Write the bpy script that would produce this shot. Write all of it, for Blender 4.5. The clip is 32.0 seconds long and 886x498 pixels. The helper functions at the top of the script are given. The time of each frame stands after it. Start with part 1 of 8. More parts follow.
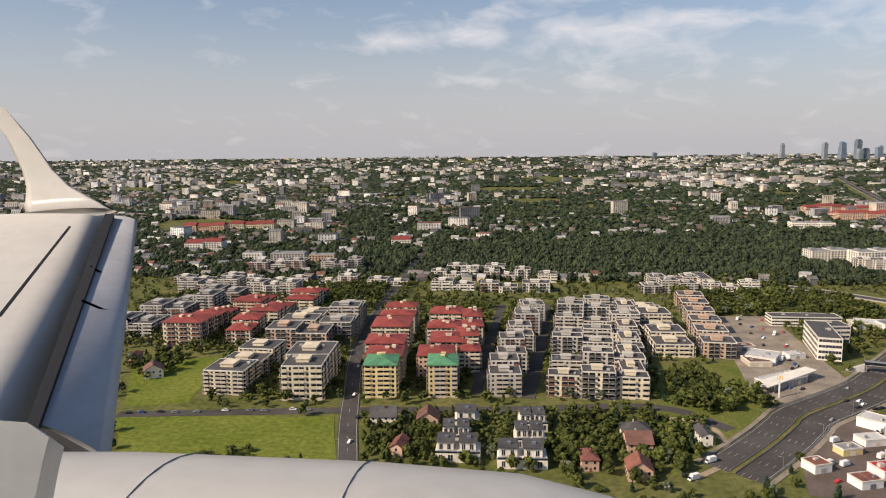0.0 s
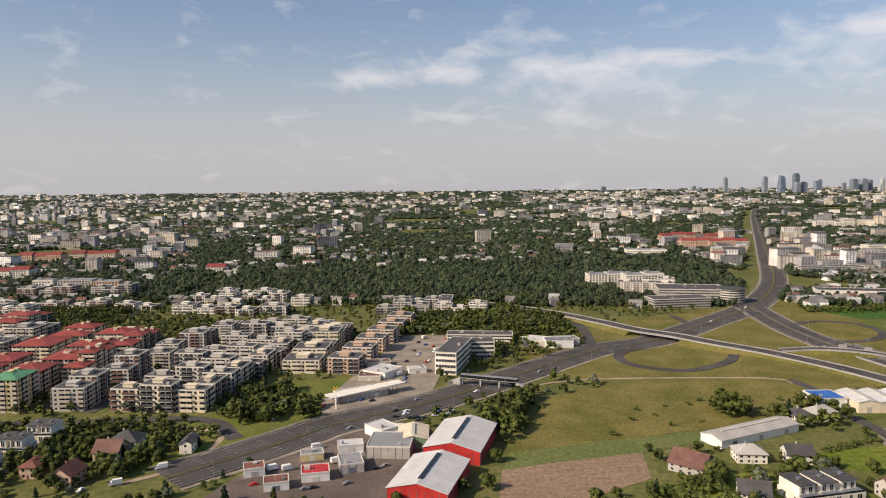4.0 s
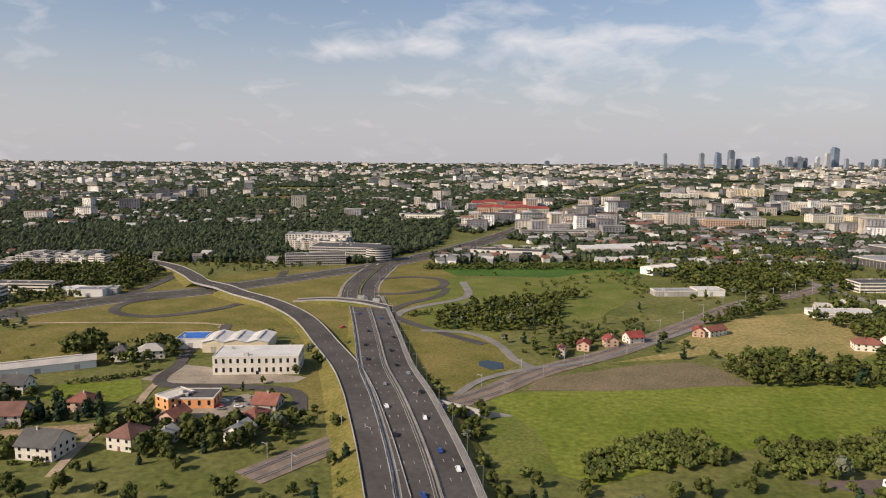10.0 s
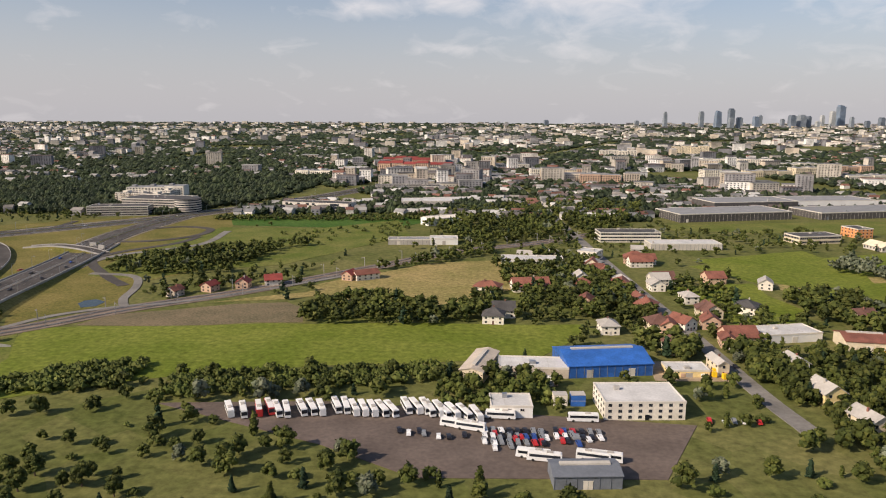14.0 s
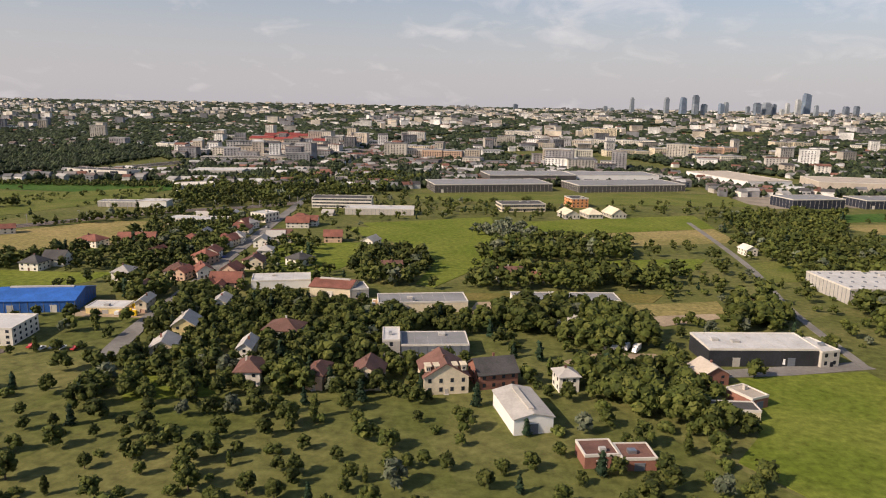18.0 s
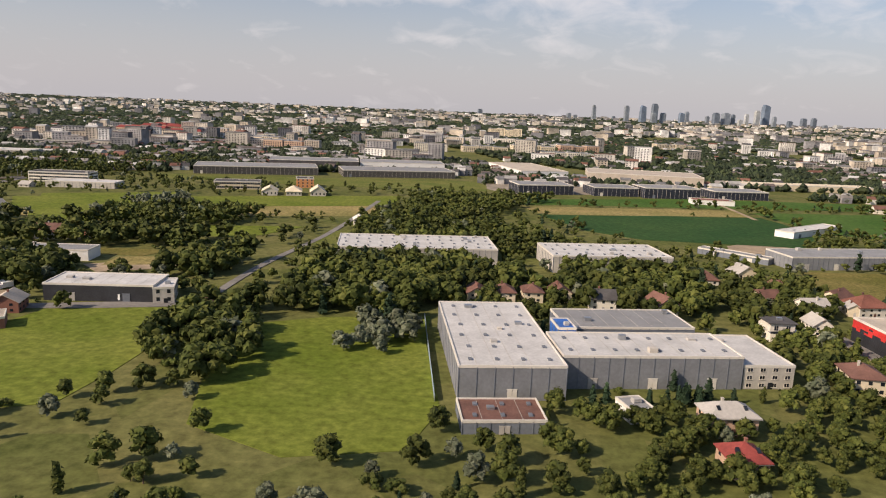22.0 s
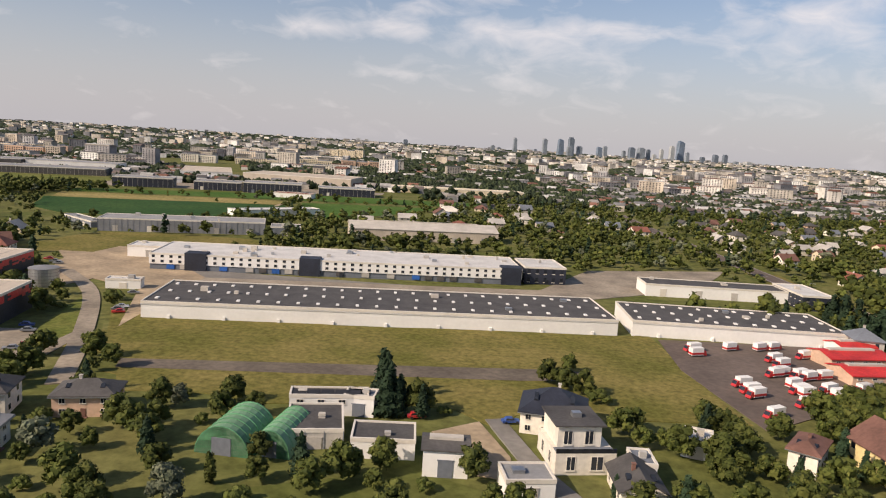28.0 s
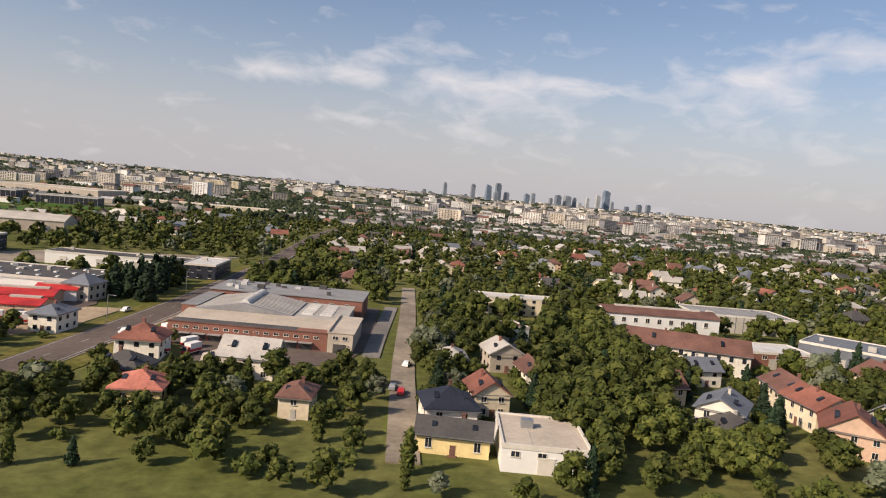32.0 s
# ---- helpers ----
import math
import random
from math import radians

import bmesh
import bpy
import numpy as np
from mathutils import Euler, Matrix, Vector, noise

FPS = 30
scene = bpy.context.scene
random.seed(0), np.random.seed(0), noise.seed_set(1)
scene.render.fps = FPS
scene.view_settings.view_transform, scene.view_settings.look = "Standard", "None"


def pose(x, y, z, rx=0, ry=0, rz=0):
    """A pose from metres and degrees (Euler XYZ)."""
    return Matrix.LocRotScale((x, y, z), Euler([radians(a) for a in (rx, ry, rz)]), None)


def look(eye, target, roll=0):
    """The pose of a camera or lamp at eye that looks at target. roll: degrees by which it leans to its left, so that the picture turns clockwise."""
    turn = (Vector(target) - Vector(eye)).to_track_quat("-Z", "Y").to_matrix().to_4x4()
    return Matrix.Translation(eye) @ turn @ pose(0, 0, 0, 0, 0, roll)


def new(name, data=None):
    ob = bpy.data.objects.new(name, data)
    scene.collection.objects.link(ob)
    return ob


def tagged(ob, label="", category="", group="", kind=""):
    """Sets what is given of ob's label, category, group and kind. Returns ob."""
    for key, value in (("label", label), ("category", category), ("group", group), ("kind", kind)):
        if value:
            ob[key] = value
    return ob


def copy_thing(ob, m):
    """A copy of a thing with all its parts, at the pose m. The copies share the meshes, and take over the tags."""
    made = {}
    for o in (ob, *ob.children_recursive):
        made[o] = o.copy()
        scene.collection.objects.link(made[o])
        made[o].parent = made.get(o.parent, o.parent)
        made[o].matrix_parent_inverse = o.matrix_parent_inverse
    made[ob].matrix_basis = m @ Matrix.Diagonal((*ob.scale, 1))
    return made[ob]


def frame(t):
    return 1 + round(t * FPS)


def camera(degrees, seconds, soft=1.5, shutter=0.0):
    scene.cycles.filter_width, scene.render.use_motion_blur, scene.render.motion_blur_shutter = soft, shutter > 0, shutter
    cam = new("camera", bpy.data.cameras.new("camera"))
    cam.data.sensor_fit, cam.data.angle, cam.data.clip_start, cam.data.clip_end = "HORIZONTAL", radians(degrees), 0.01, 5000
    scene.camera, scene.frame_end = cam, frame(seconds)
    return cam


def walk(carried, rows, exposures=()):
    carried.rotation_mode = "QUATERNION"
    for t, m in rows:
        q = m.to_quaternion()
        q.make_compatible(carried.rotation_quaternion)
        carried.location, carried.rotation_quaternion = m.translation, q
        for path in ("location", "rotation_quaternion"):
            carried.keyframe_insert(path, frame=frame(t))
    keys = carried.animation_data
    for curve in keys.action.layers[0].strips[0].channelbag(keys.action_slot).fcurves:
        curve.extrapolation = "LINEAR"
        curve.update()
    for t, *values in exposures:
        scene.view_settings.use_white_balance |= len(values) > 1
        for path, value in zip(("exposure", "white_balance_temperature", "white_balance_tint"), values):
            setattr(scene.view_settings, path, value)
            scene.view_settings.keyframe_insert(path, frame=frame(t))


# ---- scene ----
# ---- camera and its flight ----
cam = camera(64.08, 32.0, soft=1.1)
PATH = [
    (0, (0.00, 0.00, 84.74), (-11.20, 98.39, 70.85), -0.51),
    (0.5, (17.99, 1.02, 83.76), (7.42, 99.77, 72.03), -0.23),
    (1, (35.97, 2.05, 82.79), (26.00, 101.08, 73.13), -0.02),
    (1.5, (53.92, 3.05, 81.82), (44.55, 102.28, 73.75), -0.01),
    (2, (71.83, 4.04, 80.85), (63.08, 103.43, 74.22), 0.11),
    (2.5, (89.70, 5.00, 79.87), (81.27, 104.50, 74.45), 0.11),
    (4.5, (161.00, 8.79, 75.91), (153.56, 107.86, 64.51), -0.89),
    (5, (178.76, 9.73, 74.91), (172.26, 108.56, 61.18), -0.97),
    (5.5, (196.47, 10.64, 73.93), (190.65, 109.37, 59.17), -1.13),
    (6, (214.14, 11.51, 72.98), (208.67, 110.22, 57.94), -1.22),
    (6.5, (231.77, 12.32, 72.09), (226.45, 111.06, 57.20), -1.50),
    (7, (249.38, 13.06, 71.24), (244.29, 111.84, 56.53), -1.60),
    (7.5, (266.97, 13.71, 70.37), (262.46, 112.55, 55.84), -1.37),
    (8, (284.54, 14.30, 69.47), (280.88, 113.22, 55.27), -0.95),
    (8.5, (302.12, 14.84, 68.57), (299.27, 113.84, 54.75), -0.45),
    (9, (319.68, 15.36, 67.68), (317.12, 114.43, 54.32), -0.03),
    (9.5, (337.21, 15.87, 66.81), (334.04, 114.98, 53.86), 0.24),
    (10, (354.69, 16.37, 66.03), (350.03, 115.46, 53.35), 0.33),
    (10.5, (372.12, 16.83, 65.40), (365.74, 115.80, 52.57), 0.31),
    (11, (389.55, 17.22, 64.89), (381.78, 116.01, 51.44), 0.21),
    (11.5, (407.04, 17.55, 64.46), (398.54, 116.14, 50.04), 0.17),
    (12, (424.61, 17.79, 64.00), (416.07, 116.21, 48.51), 0.04),
    (12.5, (442.26, 17.96, 63.47), (434.15, 116.25, 46.98), -0.12),
    (13, (460.00, 18.04, 62.86), (452.42, 116.20, 45.32), -0.21),
    (13.5, (477.82, 18.04, 62.16), (470.65, 116.04, 43.58), 0.07),
    (15.5, (549.36, 17.82, 58.96), (539.93, 116.27, 44.13), 0.70),
    (16, (567.32, 17.71, 58.12), (557.71, 116.16, 43.51), 0.77),
    (16.5, (585.35, 17.53, 57.25), (576.31, 115.99, 42.27), -0.08),
    (17, (603.45, 17.31, 56.37), (595.22, 115.48, 39.23), 0.13),
    (17.5, (621.57, 17.07, 55.48), (614.37, 114.93, 36.16), 0.96),
    (18, (639.64, 16.85, 54.52), (633.39, 114.59, 34.32), 1.06),
    (18.5, (657.64, 16.67, 53.49), (652.12, 114.45, 33.28), 1.26),
    (19, (675.66, 16.48, 52.40), (670.84, 114.36, 32.46), 1.57),
    (19.5, (693.70, 16.30, 51.29), (689.42, 114.28, 31.75), 1.71),
    (20, (711.74, 16.09, 50.18), (708.08, 114.09, 30.61), 1.67),
    (20.5, (729.81, 15.85, 49.06), (726.45, 113.81, 29.25), 1.83),
    (21, (747.89, 15.59, 47.93), (744.36, 113.51, 27.96), 2.07),
    (21.5, (765.94, 15.34, 46.83), (761.94, 113.27, 27.00), 2.24),
    (22, (783.92, 15.10, 45.79), (779.61, 113.11, 26.43), 2.35),
    (22.5, (801.86, 14.85, 44.86), (797.68, 113.09, 26.63), 2.28),
    (23, (819.79, 14.57, 43.98), (816.18, 113.14, 27.55), 2.35),
    (23.5, (837.66, 14.28, 43.13), (834.56, 113.25, 29.22), 2.59),
    (24, (855.46, 13.90, 42.26), (852.83, 113.14, 30.25), 2.90),
    (24.5, (873.16, 13.41, 41.36), (870.94, 112.75, 30.07), 2.92),
    (26.5, (943.39, 10.79, 37.53), (943.03, 109.70, 22.77), 3.60),
    (27, (960.91, 10.02, 36.59), (960.40, 109.04, 22.66), 3.72),
    (27.5, (978.45, 9.12, 35.59), (978.51, 108.17, 21.86), 3.65),
    (28, (996.01, 8.10, 34.52), (997.25, 107.05, 20.06), 3.47),
    (28.5, (1013.58, 6.99, 33.41), (1015.96, 105.80, 18.23), 3.80),
    (29, (1031.09, 5.85, 32.34), (1034.18, 104.72, 17.68), 3.97),
    (29.5, (1048.52, 4.72, 31.28), (1052.16, 103.79, 18.19), 4.57),
    (30, (1065.94, 3.69, 30.25), (1070.24, 102.98, 19.18), 4.78),
    (30.5, (1083.37, 2.74, 29.21), (1087.64, 102.20, 19.81), 4.83),
    (31, (1100.86, 1.82, 28.15), (1105.82, 101.36, 20.01), 4.91),
    (31.5, (1118.41, 0.91, 27.05), (1124.46, 100.44, 19.51), 4.85),
    (32, (1136.00, -0.00, 25.93), (1143.50, 99.43, 18.39), 5.24),
]
walk(cam, [(t, look(eye, target, roll)) for t, eye, target, roll in PATH], [(0.0, 0.0, 6600, 14.0), (13.0, 0.0, 6600, 14.5), (18.0, 0.0, 6720, 16.5), (32.0, 0.0, 6720, 16.0)])

# ---- sky and light ----
SUN_DIR = Vector((0.74, 0.46, -0.60)).normalized()
world = bpy.data.worlds.new("sky")
scene.world = world
world.use_nodes = True


def build_sky():
    nt = world.node_tree
    n, l = nt.nodes, nt.links
    bg = n["Background"]
    sky = n.new("ShaderNodeTexSky")
    sky.sky_type, sky.sun_disc = "NISHITA", False
    sky.sun_elevation = math.asin(-SUN_DIR.z)
    sky.sun_rotation = math.atan2(-SUN_DIR.x, -SUN_DIR.y)
    sky.air_density, sky.dust_density, sky.ozone_density = 1.0, 1.4, 2.2
    tc = n.new("ShaderNodeTexCoord")
    sep = n.new("ShaderNodeSeparateXYZ")
    l.new(tc.outputs["Generated"], sep.inputs[0])

    def math_node(op, a, b=None, clamp=False):
        m = n.new("ShaderNodeMath")
        m.operation, m.use_clamp = op, clamp
        for i, v in enumerate((a, b)):
            if v is None:
                continue
            if isinstance(v, (int, float)):
                m.inputs[i].default_value = v
            else:
                l.new(v, m.inputs[i])
        return m.outputs[0]

    # flat cloud layer: direction over height
    z = math_node("MAXIMUM", sep.outputs[2], 0.02)
    u, v = math_node("DIVIDE", sep.outputs[0], z), math_node("DIVIDE", sep.outputs[1], z)
    az = math_node("ARCTAN2", sep.outputs[0], sep.outputs[1])
    el = math_node("ARCSINE", sep.outputs[2])
    com = n.new("ShaderNodeCombineXYZ")
    l.new(math_node("MULTIPLY", az, 9.0), com.inputs[0])
    l.new(math_node("MULTIPLY", el, 21.0), com.inputs[1])
    noise_a = n.new("ShaderNodeTexNoise")
    noise_a.inputs["Scale"].default_value, noise_a.inputs["Detail"].default_value = 1.7, 9
    noise_a.inputs["Roughness"].default_value, noise_a.inputs["Distortion"].default_value = 0.56, 0.5
    l.new(com.outputs[0], noise_a.inputs["Vector"])
    total = None
    for a0, e0, wa, we, s in CLOUDS:
        da = math_node("DIVIDE", math_node("SUBTRACT", az, radians(a0)), radians(wa))
        de = math_node("DIVIDE", math_node("SUBTRACT", el, radians(e0)), radians(we))
        r = math_node("ADD", math_node("MULTIPLY", da, da), math_node("MULTIPLY", de, de))
        g = math_node("MULTIPLY", math_node("EXPONENT", math_node("MULTIPLY", r, -1.0)), s)
        total = g if total is None else math_node("ADD", total, g)
    cover = math_node("MULTIPLY", math_node("SUBTRACT", math_node("ADD", noise_a.outputs[0], math_node("MULTIPLY", total, 0.34)), 0.57), 2.1, True)
    # soft veil over the whole lower sky
    veil = math_node("MULTIPLY", math_node("EXPONENT", math_node("MULTIPLY", math_node("MULTIPLY", el, el), -46.0)), 0.85, True)
    col_low, mix_low = n.new("ShaderNodeRGB"), n.new("ShaderNodeMixRGB")
    col_low.outputs[0].default_value = HAZE
    l.new(veil, mix_low.inputs[0])
    l.new(sky.outputs[0], mix_low.inputs[1])
    l.new(col_low.outputs[0], mix_low.inputs[2])
    mix = n.new("ShaderNodeMixRGB")
    l.new(math_node("MULTIPLY", cover, 0.72), mix.inputs[0])
    l.new(mix_low.outputs[0], mix.inputs[1])
    mix.inputs[2].default_value = CLOUD
    l.new(mix.outputs[0], bg.inputs[0])
    bg.inputs[1].default_value = 0.115


HAZE = (4.75, 4.75, 4.95, 1)
CLOUD = (7.7, 7.5, 7.4, 1)
CLOUDS = [(-10.5, 8.4, 4.0, 0.8, 1.15), (-4.0, 8.8, 3.4, 0.8, 1.0), (6.0, 8.9, 6.5, 1.3, 1.2), (13.5, 9.3, 3.5, 0.7, 0.9), (26, 9.6, 5.0, 1.9, 1.1), (-3.5, 5.4, 2.2, 0.4, 0.8), (-2.5, 10.4, 2.6, 0.5, 0.8), (3, 11.5, 4, 0.6, 0.7), (33, 12, 5, 1.6, .9), (8, 6.0, 8, 1.8, .55), (27, 6.0, 7, 1.2, .4)]
build_sky()
sun = new("sun", bpy.data.lights.new("sun", "SUN"))
sun.data.energy, sun.data.angle, sun.data.color = 5.0, radians(0.55), (1.0, 0.87, 0.69)
sun.matrix_world = look((0, 0, 300), Vector((0, 0, 300)) + SUN_DIR)
scene.view_settings.exposure = 0.0

# ---- materials ----
MATS = {}


def mat(name, col, rough=0.7, metal=0.0, var=0.22, size=6.0, fine=0.6, bump=0.0, rand=0.0, spec=0.4):
    """A surface with stains at one size, grain at a finer one, and a tone of its own for each object."""
    m = bpy.data.materials.new(name)
    m.use_nodes = True
    n, l = m.node_tree.nodes, m.node_tree.links
    b = n["Principled BSDF"]
    b.inputs["Roughness"].default_value, b.inputs["Metallic"].default_value = rough, metal
    b.inputs["Specular IOR Level"].default_value = spec
    geo = n.new("ShaderNodeNewGeometry")
    last = None
    for k, (sc, amount) in enumerate(((1.0 / size, var), (1.0 / fine, var * 0.6))):
        t = n.new("ShaderNodeTexNoise")
        t.inputs["Scale"].default_value, t.inputs["Detail"].default_value = sc, 4
        l.new(geo.outputs["Position"], t.inputs["Vector"])
        r = n.new("ShaderNodeMapRange")
        r.inputs[1].default_value, r.inputs[2].default_value = 0.3, 0.7
        r.inputs[3].default_value, r.inputs[4].default_value = 1 - amount, 1 + amount
        l.new(t.outputs[0], r.inputs[0])
        if last is None:
            last = r.outputs[0]
        else:
            mu = n.new("ShaderNodeMath")
            mu.operation = "MULTIPLY"
            l.new(last, mu.inputs[0])
            l.new(r.outputs[0], mu.inputs[1])
            last = mu.outputs[0]
    if rand:
        oi = n.new("ShaderNodeObjectInfo")
        r = n.new("ShaderNodeMapRange")
        r.inputs[3].default_value, r.inputs[4].default_value = 1 - rand, 1 + rand
        l.new(oi.outputs["Random"], r.inputs[0])
        mu = n.new("ShaderNodeMath")
        mu.operation = "MULTIPLY"
        l.new(last, mu.inputs[0])
        l.new(r.outputs[0], mu.inputs[1])
        last = mu.outputs[0]
    sc = n.new("ShaderNodeVectorMath")
    sc.operation = "SCALE"
    sc.inputs[0].default_value = col
    l.new(last, sc.inputs["Scale"])
    l.new(sc.outputs[0], b.inputs["Base Color"])
    if bump:
        t = n.new("ShaderNodeTexNoise")
        t.inputs["Scale"].default_value, t.inputs["Detail"].default_value = 1.0 / fine, 3
        l.new(geo.outputs["Position"], t.inputs["Vector"])
        bp = n.new("ShaderNodeBump")
        bp.inputs["Strength"].default_value, bp.inputs["Distance"].default_value = bump, fine
        l.new(t.outputs[0], bp.inputs["Height"])
        l.new(bp.outputs[0], b.inputs["Normal"])
    MATS[name] = m
    return m


def island_mat(name, cols, rough=0.8, spec=0.2):
    """A surface whose tone differs from piece to piece of a joined mesh."""
    m = bpy.data.materials.new(name)
    m.use_nodes = True
    n, l = m.node_tree.nodes, m.node_tree.links
    b = n["Principled BSDF"]
    b.inputs["Roughness"].default_value = rough
    b.inputs["Specular IOR Level"].default_value = spec
    geo, ramp = n.new("ShaderNodeNewGeometry"), n.new("ShaderNodeValToRGB")
    l.new(geo.outputs["Random Per Island"], ramp.inputs[0])
    ramp.color_ramp.interpolation = "CONSTANT" if name.startswith("far") else "LINEAR"
    el = ramp.color_ramp.elements
    while len(el) < len(cols):
        el.new(0.5)
    for i, c in enumerate(cols):
        el[i].position = i / len(cols) if name.startswith("far") else i / (len(cols) - 1)
        el[i].color = (*c, 1)
    t = n.new("ShaderNodeTexNoise")
    t.inputs["Scale"].default_value, t.inputs["Detail"].default_value = 0.35, 4
    l.new(geo.outputs["Position"], t.inputs["Vector"])
    mix = n.new("ShaderNodeMixRGB")
    mix.blend_type, mix.inputs[0].default_value = "MULTIPLY", 0.5
    l.new(ramp.outputs[0], mix.inputs[1])
    r = n.new("ShaderNodeMapRange")
    r.inputs[1].default_value, r.inputs[2].default_value, r.inputs[3].default_value, r.inputs[4].default_value = 0.3, 0.7, 0.6, 1.4
    l.new(t.outputs[0], r.inputs[0])
    l.new(r.outputs[0], mix.inputs[2])
    t2, r2, mix2 = n.new("ShaderNodeTexNoise"), n.new("ShaderNodeMapRange"), n.new("ShaderNodeMixRGB")
    t2.inputs["Scale"].default_value, t2.inputs["Detail"].default_value = 0.06, 2
    l.new(geo.outputs["Position"], t2.inputs["Vector"])
    r2.inputs[1].default_value, r2.inputs[2].default_value, r2.inputs[3].default_value, r2.inputs[4].default_value = 0.35, 0.65, 0.72, 1.25
    l.new(t2.outputs[0], r2.inputs[0])
    mix2.blend_type, mix2.inputs[0].default_value = "MULTIPLY", 1.0
    l.new(mix.outputs[0], mix2.inputs[1])
    l.new(r2.outputs[0], mix2.inputs[2])
    l.new(mix2.outputs[0], b.inputs["Base Color"])
    MATS[name] = m
    return m


def field_mat(name, a, b_col, scale=0.12, stripe=0.0, cells=0.0):
    """Grass, crop or soil: two tones blended by patches, with grain, rows and, for open land, plots."""
    m = bpy.data.materials.new(name)
    m.use_nodes = True
    n, l = m.node_tree.nodes, m.node_tree.links
    b = n["Principled BSDF"]
    b.inputs["Roughness"].default_value, b.inputs["Specular IOR Level"].default_value = 0.95, 0.1
    geo = n.new("ShaderNodeNewGeometry")
    mixes = []
    for sc, det in ((scale, 6), (scale * 16, 6)):
        t = n.new("ShaderNodeTexNoise")
        t.inputs["Scale"].default_value, t.inputs["Detail"].default_value = sc, det
        t.inputs["Roughness"].default_value = 0.65
        l.new(geo.outputs["Position"], t.inputs["Vector"])
        mixes.append(t.outputs[0])
    r = n.new("ShaderNodeMapRange")
    r.inputs[1].default_value, r.inputs[2].default_value = 0.36, 0.64
    l.new(mixes[0], r.inputs[0])
    fac = r.outputs[0]
    if cells:
        vo = n.new("ShaderNodeTexVoronoi")
        vo.inputs["Scale"].default_value = cells
        l.new(geo.outputs["Position"], vo.inputs["Vector"])
        sepc = n.new("ShaderNodeSeparateColor")
        l.new(vo.outputs["Color"], sepc.inputs[0])
        av = n.new("ShaderNodeMath")
        av.operation = "ADD"
        l.new(fac, av.inputs[0])
        l.new(sepc.outputs[0], av.inputs[1])
        hv = n.new("ShaderNodeMath")
        hv.operation = "MULTIPLY"
        hv.inputs[1].default_value = 0.5
        l.new(av.outputs[0], hv.inputs[0])
        fac = hv.outputs[0]
    mix = n.new("ShaderNodeMixRGB")
    mix.inputs[1].default_value, mix.inputs[2].default_value = (*a, 1), (*b_col, 1)
    l.new(fac, mix.inputs[0])
    g = n.new("ShaderNodeMapRange")
    g.inputs[1].default_value, g.inputs[2].default_value, g.inputs[3].default_value, g.inputs[4].default_value = 0.3, 0.7, 0.62, 1.35
    l.new(mixes[1], g.inputs[0])
    val = g.outputs[0]
    if stripe:
        w = n.new("ShaderNodeTexWave")
        w.inputs["Scale"].default_value, w.inputs["Distortion"].default_value, w.inputs["Detail"].default_value = stripe, 1.5, 3
        w.bands_direction = "Y"
        l.new(geo.outputs["Position"], w.inputs["Vector"])
        wr = n.new("ShaderNodeMapRange")
        wr.inputs[3].default_value, wr.inputs[4].default_value = 0.82, 1.12
        l.new(w.outputs[0], wr.inputs[0])
        mu = n.new("ShaderNodeMath")
        mu.operation = "MULTIPLY"
        l.new(val, mu.inputs[0])
        l.new(wr.outputs[0], mu.inputs[1])
        val = mu.outputs[0]
    sc = n.new("ShaderNodeVectorMath")
    sc.operation = "SCALE"
    l.new(mix.outputs[0], sc.inputs[0])
    l.new(val, sc.inputs["Scale"])
    l.new(sc.outputs[0], b.inputs["Base Color"])
    bp = n.new("ShaderNodeBump")
    bp.inputs["Strength"].default_value, bp.inputs["Distance"].default_value = 0.22, 0.3
    l.new(mixes[1], bp.inputs["Height"])
    l.new(bp.outputs[0], b.inputs["Normal"])
    MATS[name] = m
    return m


for nm, c in (("cream", (.68, .58, .42)), ("white", (.74, .68, .58)), ("pale", (.50, .46, .40)), ("grey", (.42, .39, .35)), ("peach", (.56, .38, .27)),
              ("yellow", (.74, .58, .28)), ("orange", (.68, .30, .12)), ("sand", (.48, .41, .33)), ("steel", (.21, .215, .225)), ("slate", (.15, .165, .19)),
              ("brick", (.26, .115, .082)), ("leaf", (.16, .30, .18)), ("concrete", (.42, .40, .37)), ("roof_pale", (.54, .525, .50)), ("roof_mid", (.25, .25, .25))):
    mat(nm, c, 0.85, var=0.13, size=4, fine=0.5, rand=0.08)
for nm, c, r in (("red", (.50, .035, .03), .5), ("blue", (.03, .12, .40), .45), ("black", (.026, .027, .032), .6), ("navy", (.022, .026, .040), .6), ("dark", (.078, .073, .070), .8),
                 ("tile", (.22, .085, .058), .8), ("red_tile", (.25, .05, .04), .8), ("brown", (.16, .08, .06), .8), ("coral", (.48, .17, .12), .8), ("green", (.10, .28, .14), .7)):
    mat(nm, c, r, var=0.25, size=3, fine=0.4, rand=0.12, bump=0.15)
mat("glass", (.022, .026, .034), 0.22, var=0.3, size=2, rand=0.4, spec=0.35)
mat("frame", (.66, .61, .53), 0.5, var=0.1)
mat("rail_grey", (.30, .29, .28), 0.6, var=0.2)
mat("metal", (.45, .46, .47), 0.35, 0.8, var=0.15)
mat("rubber", (.02, .02, .02), 0.9, var=0.1)
mat("paint_white", (.78, .76, .72), 0.6, var=0.05, rand=0.04)
mat("lane_paint", (.34, .33, .31), 0.8, var=0.25, size=5, fine=0.6)
mat("asphalt", (.082, .074, .068), 0.95, spec=0.15, var=0.25, size=14, fine=1.2)
mat("asphalt_pale", (.20, .185, .165), 0.9, var=0.22, size=9, fine=1.0)
mat("asphalt_brown", (.125, .095, .078), 0.9, var=0.28, size=12, fine=1.0)
